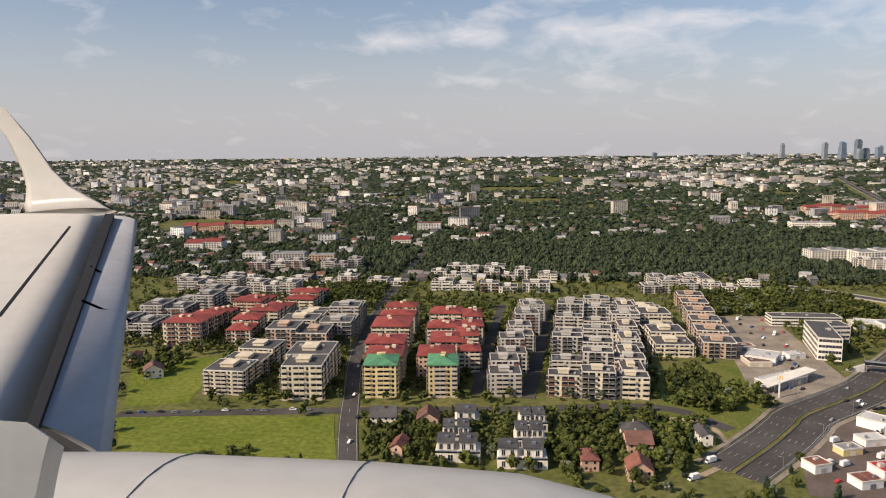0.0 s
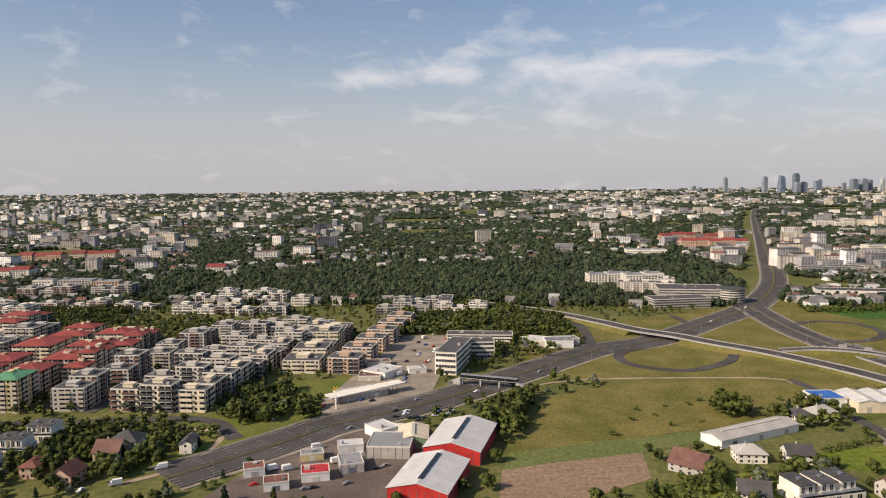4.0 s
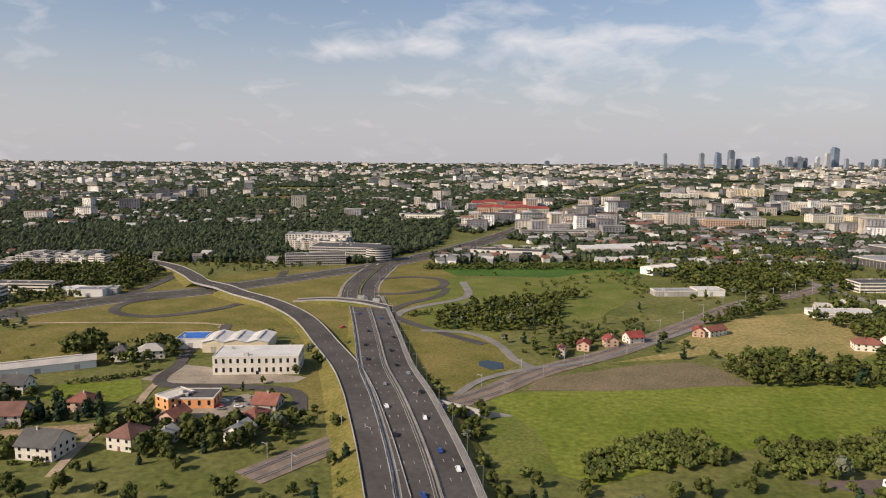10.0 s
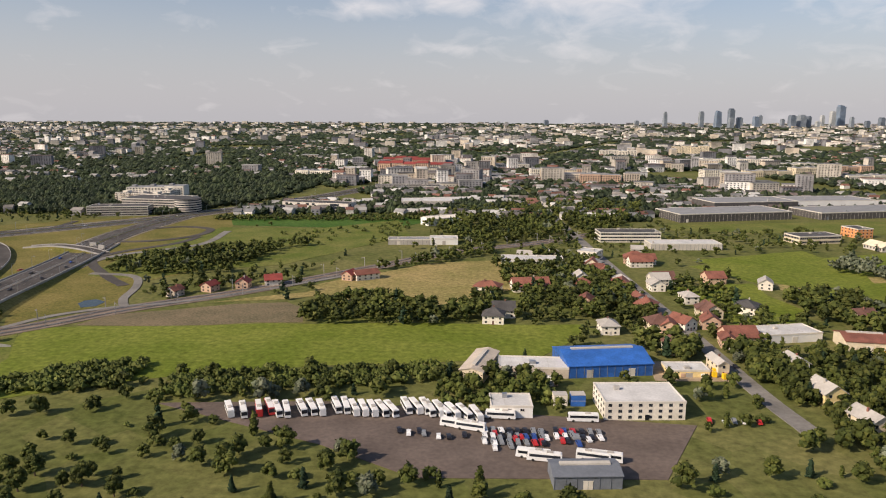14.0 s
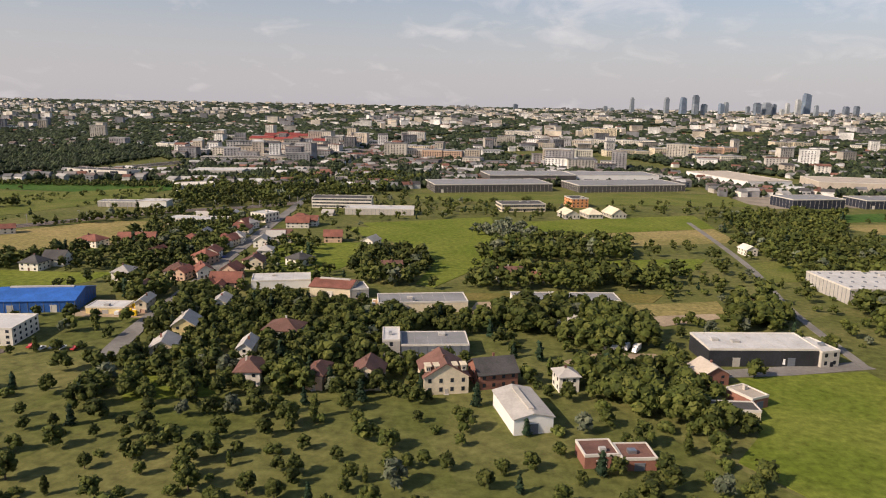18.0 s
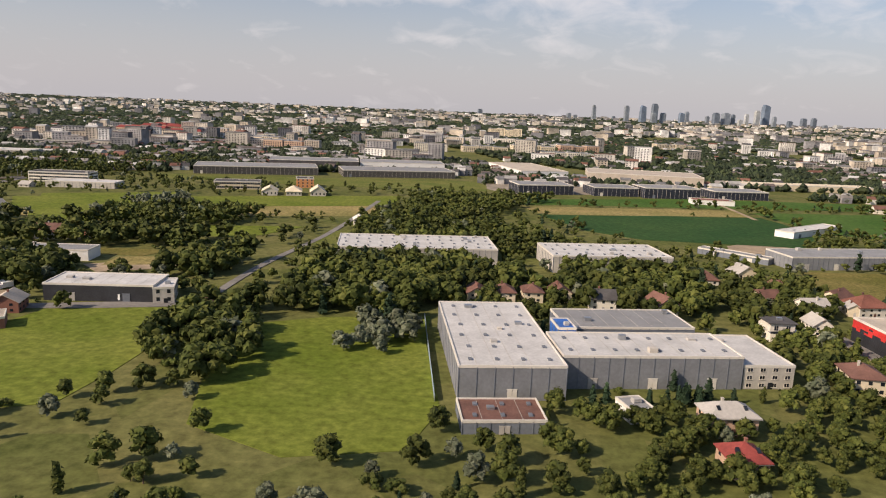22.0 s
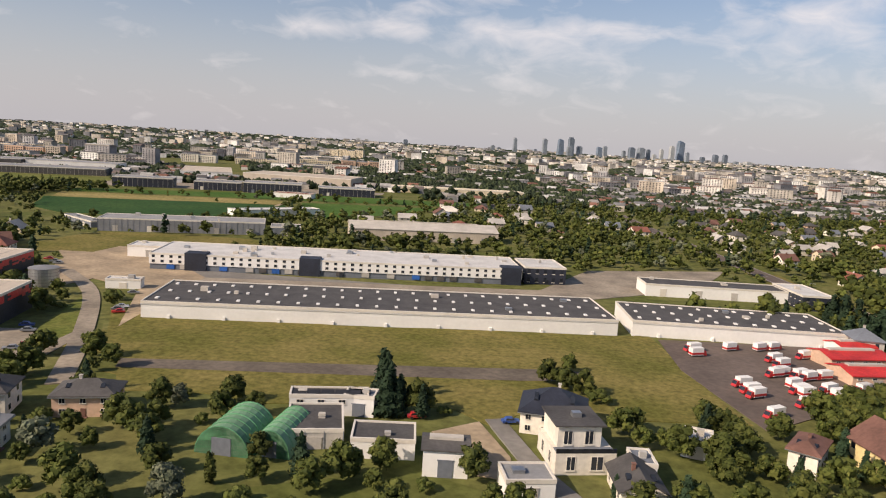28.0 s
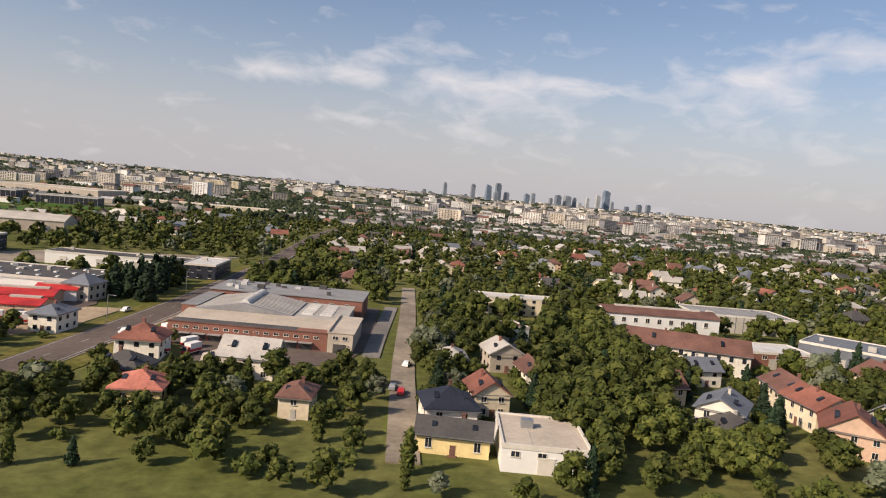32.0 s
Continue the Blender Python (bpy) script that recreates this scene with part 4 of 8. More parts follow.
def barrel(x, y, rz, w, d, h, wall="leaf", **k):
    """A half-round metal hut with ribs."""
    footprint(x, y, rz, w, d)
    e = thing("barrel_shed", x, y, rz, "green half-round corrugated metal shed", "shed")
    n = 12
    arc = [(w / 2 - w / 2 * math.cos(math.pi * i / n), h * math.sin(math.pi * i / n)) for i in range(n + 1)]
    part("shell", Geo().solid([(a, 0, b) for a, b in arc], [(a, d, b) for a, b in arc]), wall, e)
    for k2 in range(7):
        y0 = d * k2 / 6.3
        part("rib", Geo().solid([(w / 2 + (a - w / 2) * 1.02, y0, b * 1.03) for a, b in arc], [(w / 2 + (a - w / 2) * 1.02, y0 + .12, b * 1.03) for a, b in arc]), "green", e)
    part("door", Geo().box(w * .32, w * .68, -.06, .1, 0, h * .62), "slate", e)


def container(x, y, rz, w, d, h, wall="blue", **k):
    footprint(x, y, rz, w, d)
    e = thing("site_container", x, y, rz, f"stacked {wall} site containers", "container")
    for s in range(2):
        c = part("container", Geo().box(0, w, 0, d, s * h / 2, (s + 1) * h / 2 - .06), wall, e)
        part("rib", Geo().box(-.03, w + .03, -.03, d + .03, (s + 1) * h / 2 - .1, (s + 1) * h / 2 - .04), "grey", c)


def suburb(poly, gap, seed):
    """Houses over a piece of land, off roads and other houses."""
    rng = random.Random(seed)
    xs, ys = [p[0] for p in poly], [p[1] for p in poly]
    y = min(ys)
    while y < max(ys):
        x = min(xs)
        while x < max(xs):
            px, py = x + rng.uniform(-.25, .25) * gap, y + rng.uniform(-.25, .25) * gap
            if inside(poly, px, py) and not any(cell(OCC, px + a, py + b) or cell(OPEN, px + a, py + b) for a in (-1, 3, 7) for b in (-1, 3, 7)):
                if rng.random() < .72:
                    house(px, py, rng.choice((8, 10, 98, 12, -4)) , rng.uniform(5, 7.5), rng.uniform(4.5, 7), rng.choice((1.7, 2.8, 3.2, 3.2)), rng.choice(("white", "white", "white", "cream", "pale", "pale", "peach", "sand")), rng.choice(("tile", "brown", "brown", "dark", "grey", "slate", "grey")))
            x += gap
        y += gap * .9


# ---- fields and yards ----
patch('parking_lot', [(80, 251), (95, 363), (124, 365), (119, 280), (118, 254), (85, 227)], 'paving', 0.10, 'sandy paved parking yards beside the restaurant')
patch('meadow', [(-110, 172), (-131, 206), (-60, 213), (-50, 179)], 'grass_rich', 0.06, 'lush green meadow with worn tracks')
patch('meadow', [(-133, 215), (-157, 265), (-124, 274), (-113, 220)], 'grass_rich', 0.06, 'mown green field by the flats')
patch('meadow', [(53, 275), (89, 285), (81, 229), (53, 196), (39, 178), (41, 211)], 'grass', 0.06, 'rough green plot with bushes')
patch('field', [(143, 170), (144, 193), (184, 208), (183, 190), (162, 175), (155, 168)], 'soil', 0.07, 'ploughed bare brown field')
patch('meadow', [(146, 206), (161, 261), (193, 280), (254, 274), (250, 249), (236, 233), (204, 228), (171, 213)], 'grass_dry', 0.06, 'rough yellow-green meadow with scattered bushes')
patch('field', [(144, 193), (146, 206), (204, 226), (205, 218), (184, 208)], 'grass_strip', 0.08, 'narrow strip of striped crop')
patch('meadow', [(187, 177), (202, 195), (218, 195), (215, 177)], 'grass_rich', 0.07, 'green lawn')
patch('meadow', [(233, 210), (255, 217), (261, 206), (257, 195), (235, 199)], 'grass_rich', 0.07, 'green lawn')
patch('field', [(228, 170), (262, 182), (263, 174), (246, 171)], 'soil_pale', 0.07, 'bare light-brown field')
patch('yard', [(255, 217), (260, 233), (304, 222), (302, 217), (271, 212)], 'paving', 0.10, 'paved yard of the white offices')
patch('yard', [(269, 189), (291, 206), (301, 195), (296, 189), (277, 184)], 'paving', 0.10, 'car yard of the orange building')
patch('verge', [(287, 266), (308, 273), (329, 212), (316, 188), (301, 208), (307, 239)], 'grass_dry', 0.06, 'grassy embankment of the expressway')
patch('verge', [(149, 325), (213, 406), (325, 481), (375, 296), (329, 212), (308, 273), (245, 274), (180, 276)], 'grass_dry', 0.04, 'yellowed grass of the interchange')
patch('field', [(331, 446), (413, 474), (460, 451), (437, 409), (342, 416)], 'crop', 0.06, 'dark green crop field')
patch('meadow', [(339, 407), (437, 409), (343, 238), (329, 313)], 'grass', 0.05, 'rough green grassland')
patch('verge', [(333, 279), (358, 276), (369, 241), (354, 218), (350, 210), (336, 232)], 'grass_dry', 0.06, 'rough grass round the pond')
patch('pond', [(356, 238), (360, 233), (364, 235), (364, 241), (359, 244), (356, 242)], 'water', 0.10, 'small dark pond')
patch('field', [(374, 226), (408, 242), (425, 246), (432, 240), (437, 223), (394, 215), (370, 214)], 'soil_dry', 0.07, 'fallow brownish field')
patch('meadow', [(367, 163), (365, 184), (358, 210), (427, 221), (522, 228), (520, 215), (507, 196), (454, 186), (413, 173), (381, 155)], 'grass_rich', 0.06, 'wide bright green meadow')
patch('meadow', [(437, 241), (449, 263), (521, 316), (525, 296), (499, 246), (443, 218)], 'grass', 0.05, 'green meadow by the railway')
patch('field', [(400, 244), (427, 260), (463, 300), (495, 313), (514, 295), (509, 285), (447, 263), (423, 250)], 'straw', 0.06, 'pale straw-coloured strip field')
patch('verge', [(359, 159), (358, 183), (358, 205), (370, 184), (373, 160)], 'grass', 0.06, 'rough ditch-side grass')
patch('depot_yard', [(422, 159), (458, 163), (537, 157), (526, 134), (482, 131), (463, 142)], 'asphalt_brown', 0.09, 'worn brown asphalt yard of the coach depot')
patch('field', [(427, 271), (467, 316), (501, 326), (518, 315), (503, 273), (472, 242), (449, 238)], 'straw', 0.06, 'mown pale-green field')
patch('meadow', [(582, 334), (641, 361), (644, 309), (632, 254), (603, 290)], 'grass_rich', 0.06, 'bright green meadow strips')
patch('meadow', [(559, 277), (585, 289), (597, 249), (579, 238), (565, 253)], 'grass_rich', 0.06, 'green lawn')
patch('meadow', [(567, 146), (584, 149), (590, 138), (574, 134)], 'grass_rich', 0.07, 'green lawn')
patch('field', [(583, 152), (582, 161), (589, 165), (595, 157), (590, 153)], 'straw', 0.07, 'dry yellow lawn')
patch('meadow', [(687, 132), (692, 158), (721, 165), (725, 147), (724, 126), (722, 112), (704, 106), (687, 112), (680, 122)], 'grass_rich', 0.06, 'rough green meadow')
patch('meadow', [(738, 132), (737, 155), (752, 163), (775, 168), (778, 132), (780, 118), (776, 104), (760, 100), (744, 108)], 'grass_rich', 0.06, 'bright green meadow')
patch('yard', [(685, 161), (722, 171), (724, 167), (704, 161), (688, 158)], 'asphalt_pale', 0.10, 'asphalt yard before the black hall')
patch('yard', [(657, 164), (665, 170), (678, 171), (680, 163), (661, 156)], 'dirt', 0.10, 'sandy yard')
patch('yard', [(677, 200), (700, 214), (702, 201), (685, 192)], 'dirt', 0.09, 'sandy building plot')
patch('field', [(597, 286), (743, 345), (743, 313), (670, 289), (605, 268)], 'straw', 0.05, 'pale strip field')
patch('meadow', [(577, 320), (745, 385), (744, 345), (595, 290)], 'grass_rich', 0.05, 'green meadow strip')
patch('field', [(803, 393), (916, 436), (1027, 446), (1009, 413), (899, 391), (802, 374)], 'crop', 0.06, 'green strip field')
patch('field', [(806, 367), (918, 387), (919, 365), (815, 341)], 'straw', 0.08, 'pale sandy strip field')
patch('field', [(812, 340), (922, 364), (929, 314), (907, 282), (848, 284), (829, 299)], 'crop_dark', 0.07, 'dark green crop field')
patch('meadow', [(925, 381), (1001, 398), (955, 313), (933, 321)], 'crop', 0.06, 'green fields')
patch('yard', [(868, 147), (868, 124), (870, 122), (880, 124), (910, 147), (909, 154), (871, 149)], 'paving', 0.10, 'paved yard between the black halls')
patch('yard', [(905, 211), (936, 218), (916, 155), (909, 165), (901, 186)], 'dirt', 0.09, 'dusty yard')
patch('field', [(887, 238), (932, 241), (950, 233), (933, 218), (900, 198), (879, 196)], 'grass_dry', 0.06, 'yellow-green mown strip')
patch('meadow', [(878, 279), (906, 301), (895, 250), (872, 254)], 'dirt', 0.05, 'dusty lot')
patch('yard', [(534, 182), (553, 183), (552, 195), (535, 196)], 'dirt', 0.09, 'dusty yard of building materials')
patch('meadow', [(937, 125), (1032, 136), (1023, 121), (989, 118), (951, 115), (940, 111)], 'grass_dry', 0.06, 'dry yellow-green mown airfield grass')
patch('dirt_track', [(950, 111), (1013, 117), (1021, 117), (1017, 112), (1010, 111), (951, 107)], 'dirt_dark', 0.08, 'brown bare strip through the grass')
patch('meadow', [(950, 105), (1017, 111), (1005, 92), (998, 100), (974, 96), (960, 101)], 'grass_dry', 0.06, 'dry mown grass')
patch('yard', [(894, 199), (922, 200), (942, 174), (942, 169), (942, 128), (933, 158), (914, 169)], 'dirt', 0.09, 'sandy yard of the distribution hall')
patch('yard', [(942, 174), (1023, 182), (1042, 216), (1089, 230), (1068, 195), (1021, 166), (942, 169)], 'paving', 0.08, 'concrete loading yard between the halls')
patch('yard', [(923, 110), (922, 123), (939, 124), (939, 102), (926, 99)], 'paving', 0.09, 'paved car park')
patch('verge', [(925, 151), (931, 144), (937, 127), (936, 112), (930, 125)], 'grass', 0.10, 'grassy verge')
patch('depot_yard', [(1040, 140), (1080, 141), (1083, 134), (1079, 109), (1055, 105), (1041, 96), (1038, 121)], 'asphalt_brown', 0.10, 'brown asphalt yard full of red and white vans')
patch('yard', [(1080, 130), (1089, 132), (1087, 113), (1081, 103), (1077, 109)], 'dirt', 0.09, 'dusty forecourt')
patch('yard', [(997, 90), (1003, 94), (1006, 84), (1006, 78), (1002, 79)], 'dirt', 0.08, 'sandy forecourt')
patch('yard', [(1094, 107), (1106, 108), (1110, 98), (1130, 101), (1134, 114), (1135, 153), (1131, 153)], 'asphalt_brown', 0.09, 'asphalt yard of the factory')
patch('meadow', [(1137, 76), (1138, 107), (1139, 107), (1138, 72)], 'grass', 0.09, 'grass verge')
patch('yard', [(70, 172), (118, 168), (132, 200), (118, 232), (95, 222), (78, 200)], 'asphalt_brown', 0.05, 'cluttered yard of sheds and parked trucks')
patch('meadow', [(562, 281), (593, 289), (593, 248), (583, 226), (569, 228)], 'grass_rich', 0.07, 'lush green plots between houses')
patch('meadow', [(607, 285), (648, 296), (639, 256), (624, 223), (618, 226), (621, 250), (618, 267)], 'grass_rich', 0.07, 'rough green meadow between groves')
patch('meadow', [(642, 258), (720, 277), (706, 249), (659, 248), (640, 243)], 'grass_rich', 0.07, 'green clearing between two tree rows')
patch('field', [(615, 217), (692, 223), (687, 214), (617, 210)], 'grass_dry', 0.07, 'mown dry strip along the halls')
patch('yard', [(637, 208), (651, 212), (648, 199), (635, 197)], 'dirt', 0.09, 'bare sandy yard between the halls')
patch('field', [(580, 162), (592, 167), (593, 157), (582, 151)], 'grass_dry', 0.07, 'dry yellowish garden lawn')
patch('meadow', [(733, 271), (759, 283), (746, 247), (728, 243)], 'grass', 0.07, 'rough meadow by the lane')
patch('meadow', [(681, 211), (706, 218), (705, 206), (682, 200)], 'straw', 0.07, 'sandy riding yard by the lane')
patch('meadow', [(935, 141), (983, 137), (1032, 141), (1039, 143), (1039, 126), (1039, 110), (1040, 98), (1015, 97), (1004, 97), (984, 100), (955, 98)], 'grass_dry', 0.04, 'wide dry yellow-green strip before the white hall')
patch('meadow', [(335, 355), (435, 445), (450, 388), (406, 308), (338, 278)], 'grass', 0.06, 'rough green grassland')
patch('yard', [(935, 183), (991, 179), (1030, 174), (1031, 166), (989, 168), (937, 168)], 'asphalt_pale', 0.05, 'grey asphalt yard between the two long halls')

for ring in ([(585, 435), (690, 455), (785, 475), (790, 520), (690, 500), (590, 470)], [(785, 395), (985, 420), (985, 470), (960, 470), (790, 450)], [(795, 450), (870, 470), (960, 500), (1070, 515), (1070, 470), (960, 455), (870, 440)]):
    mark(OPEN, ring)
patch('yard', [(790, 470), (870, 480), (960, 490), (960, 470), (935, 452), (850, 432), (800, 420), (790, 440)], 'paving', 0.05, 'pale concrete yards of the logistics park')
patch('meadow', [(590, 440), (690, 460), (785, 480), (790, 450), (790, 425), (690, 415), (595, 420)], 'grass', 0.05, 'mown green strip before the dark halls')

mark(OCC, [(922, 152), (1045, 160), (1095, 176), (1095, 206), (1020, 206), (925, 192)])
mark(OCC, [(600, 196), (700, 200), (700, 215), (600, 212)])

mark(OCC, [(1036, 98), (1088, 112), (1088, 142), (1036, 142)])

# ---- roads ----
road('road', [(-131, 208), (-60, 218), (-4, 224), (44, 230), (63, 213)], 5.0, 'asphalt', 0.12, 'grey asphalt street past the flats')
road('road', [(-47, 178), (-57, 222), (-72, 307), (-78, 426), (-81, 554), (-86, 603)], 6.0, 'asphalt', 0.14, 'straight asphalt street between the flats', lines=1)
road('road', [(-16, 237), (-14, 311), (-11, 382)], 4.0, 'asphalt', 0.13, 'narrow asphalt street between flats')
road('road', [(2, 235), (9, 313), (13, 384)], 5.0, 'asphalt', 0.13, 'narrow asphalt street between flats')
road('path', [(42, 221), (57, 217), (57, 193), (44, 178)], 2.0, 'dirt', 0.10, 'worn sandy footpath')
road('motorway', [(55, 183), (72, 203), (84, 219), (90, 227), (121, 254), (147, 285), (189, 335), (216, 352), (246, 387), (302, 459), (354, 566), (414, 741), (524, 1070), (703, 1603), (906, 2177)], 17.0, 'asphalt', 0.14, 'wide dark asphalt expressway', lines=2)
road('motorway', [(297, 449), (295, 384), (300, 340), (303, 330)], 16.0, 'asphalt', 0.18, 'wide dark asphalt expressway with traffic', lines=2)
road('slip_road', [(168, 437), (184, 408), (188, 368), (184, 335), (163, 303)], 5.0, 'asphalt', 0.16, 'curved slip road with a noise wall')
road('slip_road', [(248, 327), (240, 313), (220, 299), (201, 306), (196, 320), (200, 331), (216, 343)], 4.5, 'asphalt', 0.20, 'looped slip road')
road('slip_road', [(243, 422), (246, 395), (240, 380), (216, 378)], 4.0, 'asphalt', 0.20, 'looped slip road')
road('slip_road', [(294, 384), (297, 359), (318, 357), (336, 374), (336, 398), (317, 406), (297, 394)], 4.5, 'asphalt', 0.20, 'looped slip road')
road('slip_road', [(340, 374), (337, 353), (322, 329), (320, 308), (342, 280), (358, 264)], 4.0, 'asphalt', 0.17, 'curved service road')
road('local_road', [(256, 287), (261, 266), (257, 249), (260, 233), (263, 213), (287, 212), (304, 208), (309, 193)], 4.0, 'asphalt', 0.14, 'winding local road')
road('path', [(261, 228), (262, 208), (265, 191), (264, 171), (267, 152)], 2.2, 'dirt', 0.12, 'sandy lane between plots')
road('cycle_path', [(141, 251), (151, 269), (179, 284), (247, 289), (255, 282)], 1.6, 'dirt', 0.12, 'pale cycle path round the meadow')
road('railway', [(308, 154), (320, 170), (332, 185), (346, 199), (360, 213), (376, 233), (407, 261), (441, 301), (479, 346), (513, 369), (547, 402)], 9.0, 'ballast', 0.10, 'double railway track on brown ballast', rails=1)
road('local_road', [(350, 209), (357, 223), (372, 235), (389, 243), (407, 258), (440, 292)], 2.6, 'asphalt_pale', 0.16, 'narrow pale road along the railway')
road('slip_road', [(334, 283), (353, 280), (363, 264), (368, 245), (374, 235)], 3.0, 'asphalt_pale', 0.17, 'narrow curved road to the railway')
road('slip_road', [(348, 393), (350, 351), (326, 322), (322, 298), (331, 245), (340, 199), (353, 158)], 4.0, 'asphalt_pale', 0.15, 'service road beside the expressway')
road('street', [(559, 155), (556, 176), (552, 225), (544, 313), (536, 413), (527, 525), (504, 800)], 4.6, 'asphalt_pale', 0.13, 'long straight street lined with trees')
road('lane', [(722, 167), (724, 211), (731, 261), (734, 310), (736, 361)], 2.2, 'asphalt_pale', 0.12, 'straight lane between groves')
road('lane', [(917, 439), (918, 396), (917, 355)], 2.0, 'dirt', 0.16, 'sandy farm track')
road('road', [(867, 116), (866, 134), (866, 153), (864, 174)], 3.6, 'asphalt_pale', 0.13, 'narrow street past small houses')
road('road', [(909, 174), (925, 153), (938, 124), (947, 99)], 3.2, 'paving', 0.12, 'pale concrete access road')
road('street', [(1005, 95), (1009, 80), (1012, 73)], 2.5, 'asphalt_pale', 0.12, 'garden lane')
road('avenue', [(1089, 74), (1092, 95), (1096, 136), (1098, 172), (1100, 234), (1100, 332), (1104, 424)], 6.5, 'asphalt_brown', 0.13, 'straight asphalt avenue with zebra crossings', lines=1)
patch('verge', [(1086, 84), (1089, 120), (1091, 160), (1095, 230), (1106, 230), (1105, 170), (1102, 136), (1101, 118), (1097, 84)], 'grass_dry', 0.05, 'dry grass verges of the avenue')
mark(OCC, [(1087, 100), (1090, 160), (1095, 230), (1105, 230), (1104, 170), (1101, 118), (1098, 100)])
road('side_path', [(1091, 73), (1095, 100), (1099, 136), (1102, 173), (1102, 210)], 2.4, 'paving', 0.11, 'pale pavement beside the avenue')
road('lane', [(1139, 66), (1139.5, 103), (1141, 148), (1142, 190)], 3.4, 'paving', 0.12, 'straight residential road')
road('lane', [(1137.5, 156), (1135.5, 126), (1134.5, 108)], 2.8, 'asphalt_pale', 0.12, 'road beside the factory')
mark(OPEN, [(303, 455), (348, 578), (394, 715), (485, 996), (655, 1510), (816, 1966), (655, 1510), (485, 996), (394, 715), (348, 578)], 12)
ramp([(119, 473, 0.2), (169, 432, 0.9), (198, 394, 1.8), (213, 371, 2.3), (229, 357, 2.4), (243, 342, 2.2), (264, 325, 1.4), (285, 296, 1.1), (303, 256, 1.4), (315, 227, 2.3), (322.5, 204, 2.9), (327.5, 186, 3.12), (333, 165, 3.14), (339, 140, 3.14)], 8.5, [(226, 366, 13)])
ramp([(271, 336, 0.3), (285, 334, 1.6), (295, 331, 1.9), (306, 327, 1.6), (317, 323, 0.3)], 5.5, [(305, 338, 8)])
VIADUCT = [(302, 347, .22), (306, 330, .3), (313, 298, .8), (320, 264, 1.6), (327.5, 227, 2.5), (335, 200, 3.05), (342, 172, 3.2), (346.5, 152, 3.2), (351, 130, 3.2), (361, 90, 3.2), (376, 35, 3.2)]
ramp(VIADUCT, 17, [(337, 197, 9)], (-7.1, -5.2, -3.1, -1.0, 1.0, 3.1, 5.2, 7.1))

# ---- buildings along the flight ----
block(-112.3, 229.8, -1.4, 15.5, 42.0, 8.6, wall='cream', st=6, bal=1)
block(-81.8, 226.2, 5.0, 13.9, 14.0, 12.0, wall='cream', st=6, bal=1)
block(-86.0, 243.0, 3.6, 16.0, 18.0, 11.0, wall='cream', st=7, bal=1)
block(-108.0, 281.0, 4.4, 26.1, 16.0, 8.5, wall='peach', st=5, bal=1)
block(-108.0, 300.0, 3.6, 16.0, 40.0, 8.0, wall='cream', st=5, bal=1)
block(-90.0, 300.0, 4.1, 14.0, 46.0, 9.0, wall='grey', st=5, bal=1)
block(-158.4, 290.1, -1.4, 17.3, 17.0, 10.2, wall='cream', st=5, roof='red', bal=1)
block(-157.0, 312.0, 0.0, 14.0, 26.0, 8.0, wall='cream', st=5, roof='red', bal=1)
block(-150.0, 345.0, 0.0, 16.0, 24.0, 8.0, wall='peach', st=5, roof='red', bal=1)
block(-131.0, 291.0, 4.8, 12.0, 26.0, 8.5, wall='cream', st=5, roof='red', bal=1)
block(-132.0, 322.0, 0.0, 15.0, 28.0, 8.5, wall='cream', st=5, roof='red', bal=1)
block(-126.0, 357.0, 0.0, 16.0, 30.0, 8.5, wall='cream', st=5, roof='red', bal=1)
block(-192.0, 300.0, 2.6, 22.0, 18.0, 8.0, wall='grey', st=5, bal=1)
block(-188.0, 324.0, 2.6, 22.0, 18.0, 8.0, wall='grey', st=5, bal=1)
block(-184.0, 348.0, 2.6, 22.0, 18.0, 8.0, wall='grey', st=5, bal=1)
block(-180.0, 372.0, 2.6, 22.0, 18.0, 8.0, wall='grey', st=5, bal=1)
block(-205.0, 395.0, 1.5, 37.0, 14.0, 8.0, wall='pale', st=5, bal=1)
block(-162.0, 395.0, 0.0, 30.0, 14.0, 8.0, wall='white', st=5, bal=1)
block(-54.0, 231.0, 5.2, 11.0, 13.0, 11.5, wall='yellow', st=7, roof='green', bal=1)
block(-32.0, 233.0, 5.7, 10.0, 13.0, 11.5, wall='yellow', st=7, roof='green', bal=1)
block(-57.0, 247.0, 4.4, 13.0, 14.0, 10.0, wall='cream', st=6, roof='red', bal=1)
block(-61.0, 264.0, 3.8, 15.0, 14.0, 10.0, wall='peach', st=6, roof='red', bal=1)
block(-64.0, 290.0, 3.6, 16.0, 18.0, 10.0, wall='cream', st=6, roof='red', bal=1)
block(-66.0, 318.0, 3.6, 16.0, 20.0, 10.0, wall='cream', st=6, roof='red', bal=1)
block(-38.0, 249.0, 4.4, 13.0, 14.0, 10.0, wall='peach', st=6, roof='red', bal=1)
block(-36.0, 268.0, 3.8, 15.0, 16.0, 10.0, wall='cream', st=6, roof='red', bal=1)
block(-40.0, 290.0, 4.1, 14.0, 20.0, 10.0, wall='cream', st=6, roof='red', bal=1)
block(-42.0, 316.0, 4.1, 14.0, 22.0, 10.0, wall='cream', st=6, roof='red', bal=1)
block(-24.0, 262.0, 7.1, 8.1, 30.0, 10.0, wall='cream', st=6, roof='red', bal=1)
block(-26.0, 300.0, 6.3, 9.1, 34.0, 10.0, wall='cream', st=6, roof='red', bal=1)
block(-11.0, 236.0, 5.2, 11.0, 20.0, 9.5, wall='pale', st=6, bal=1)
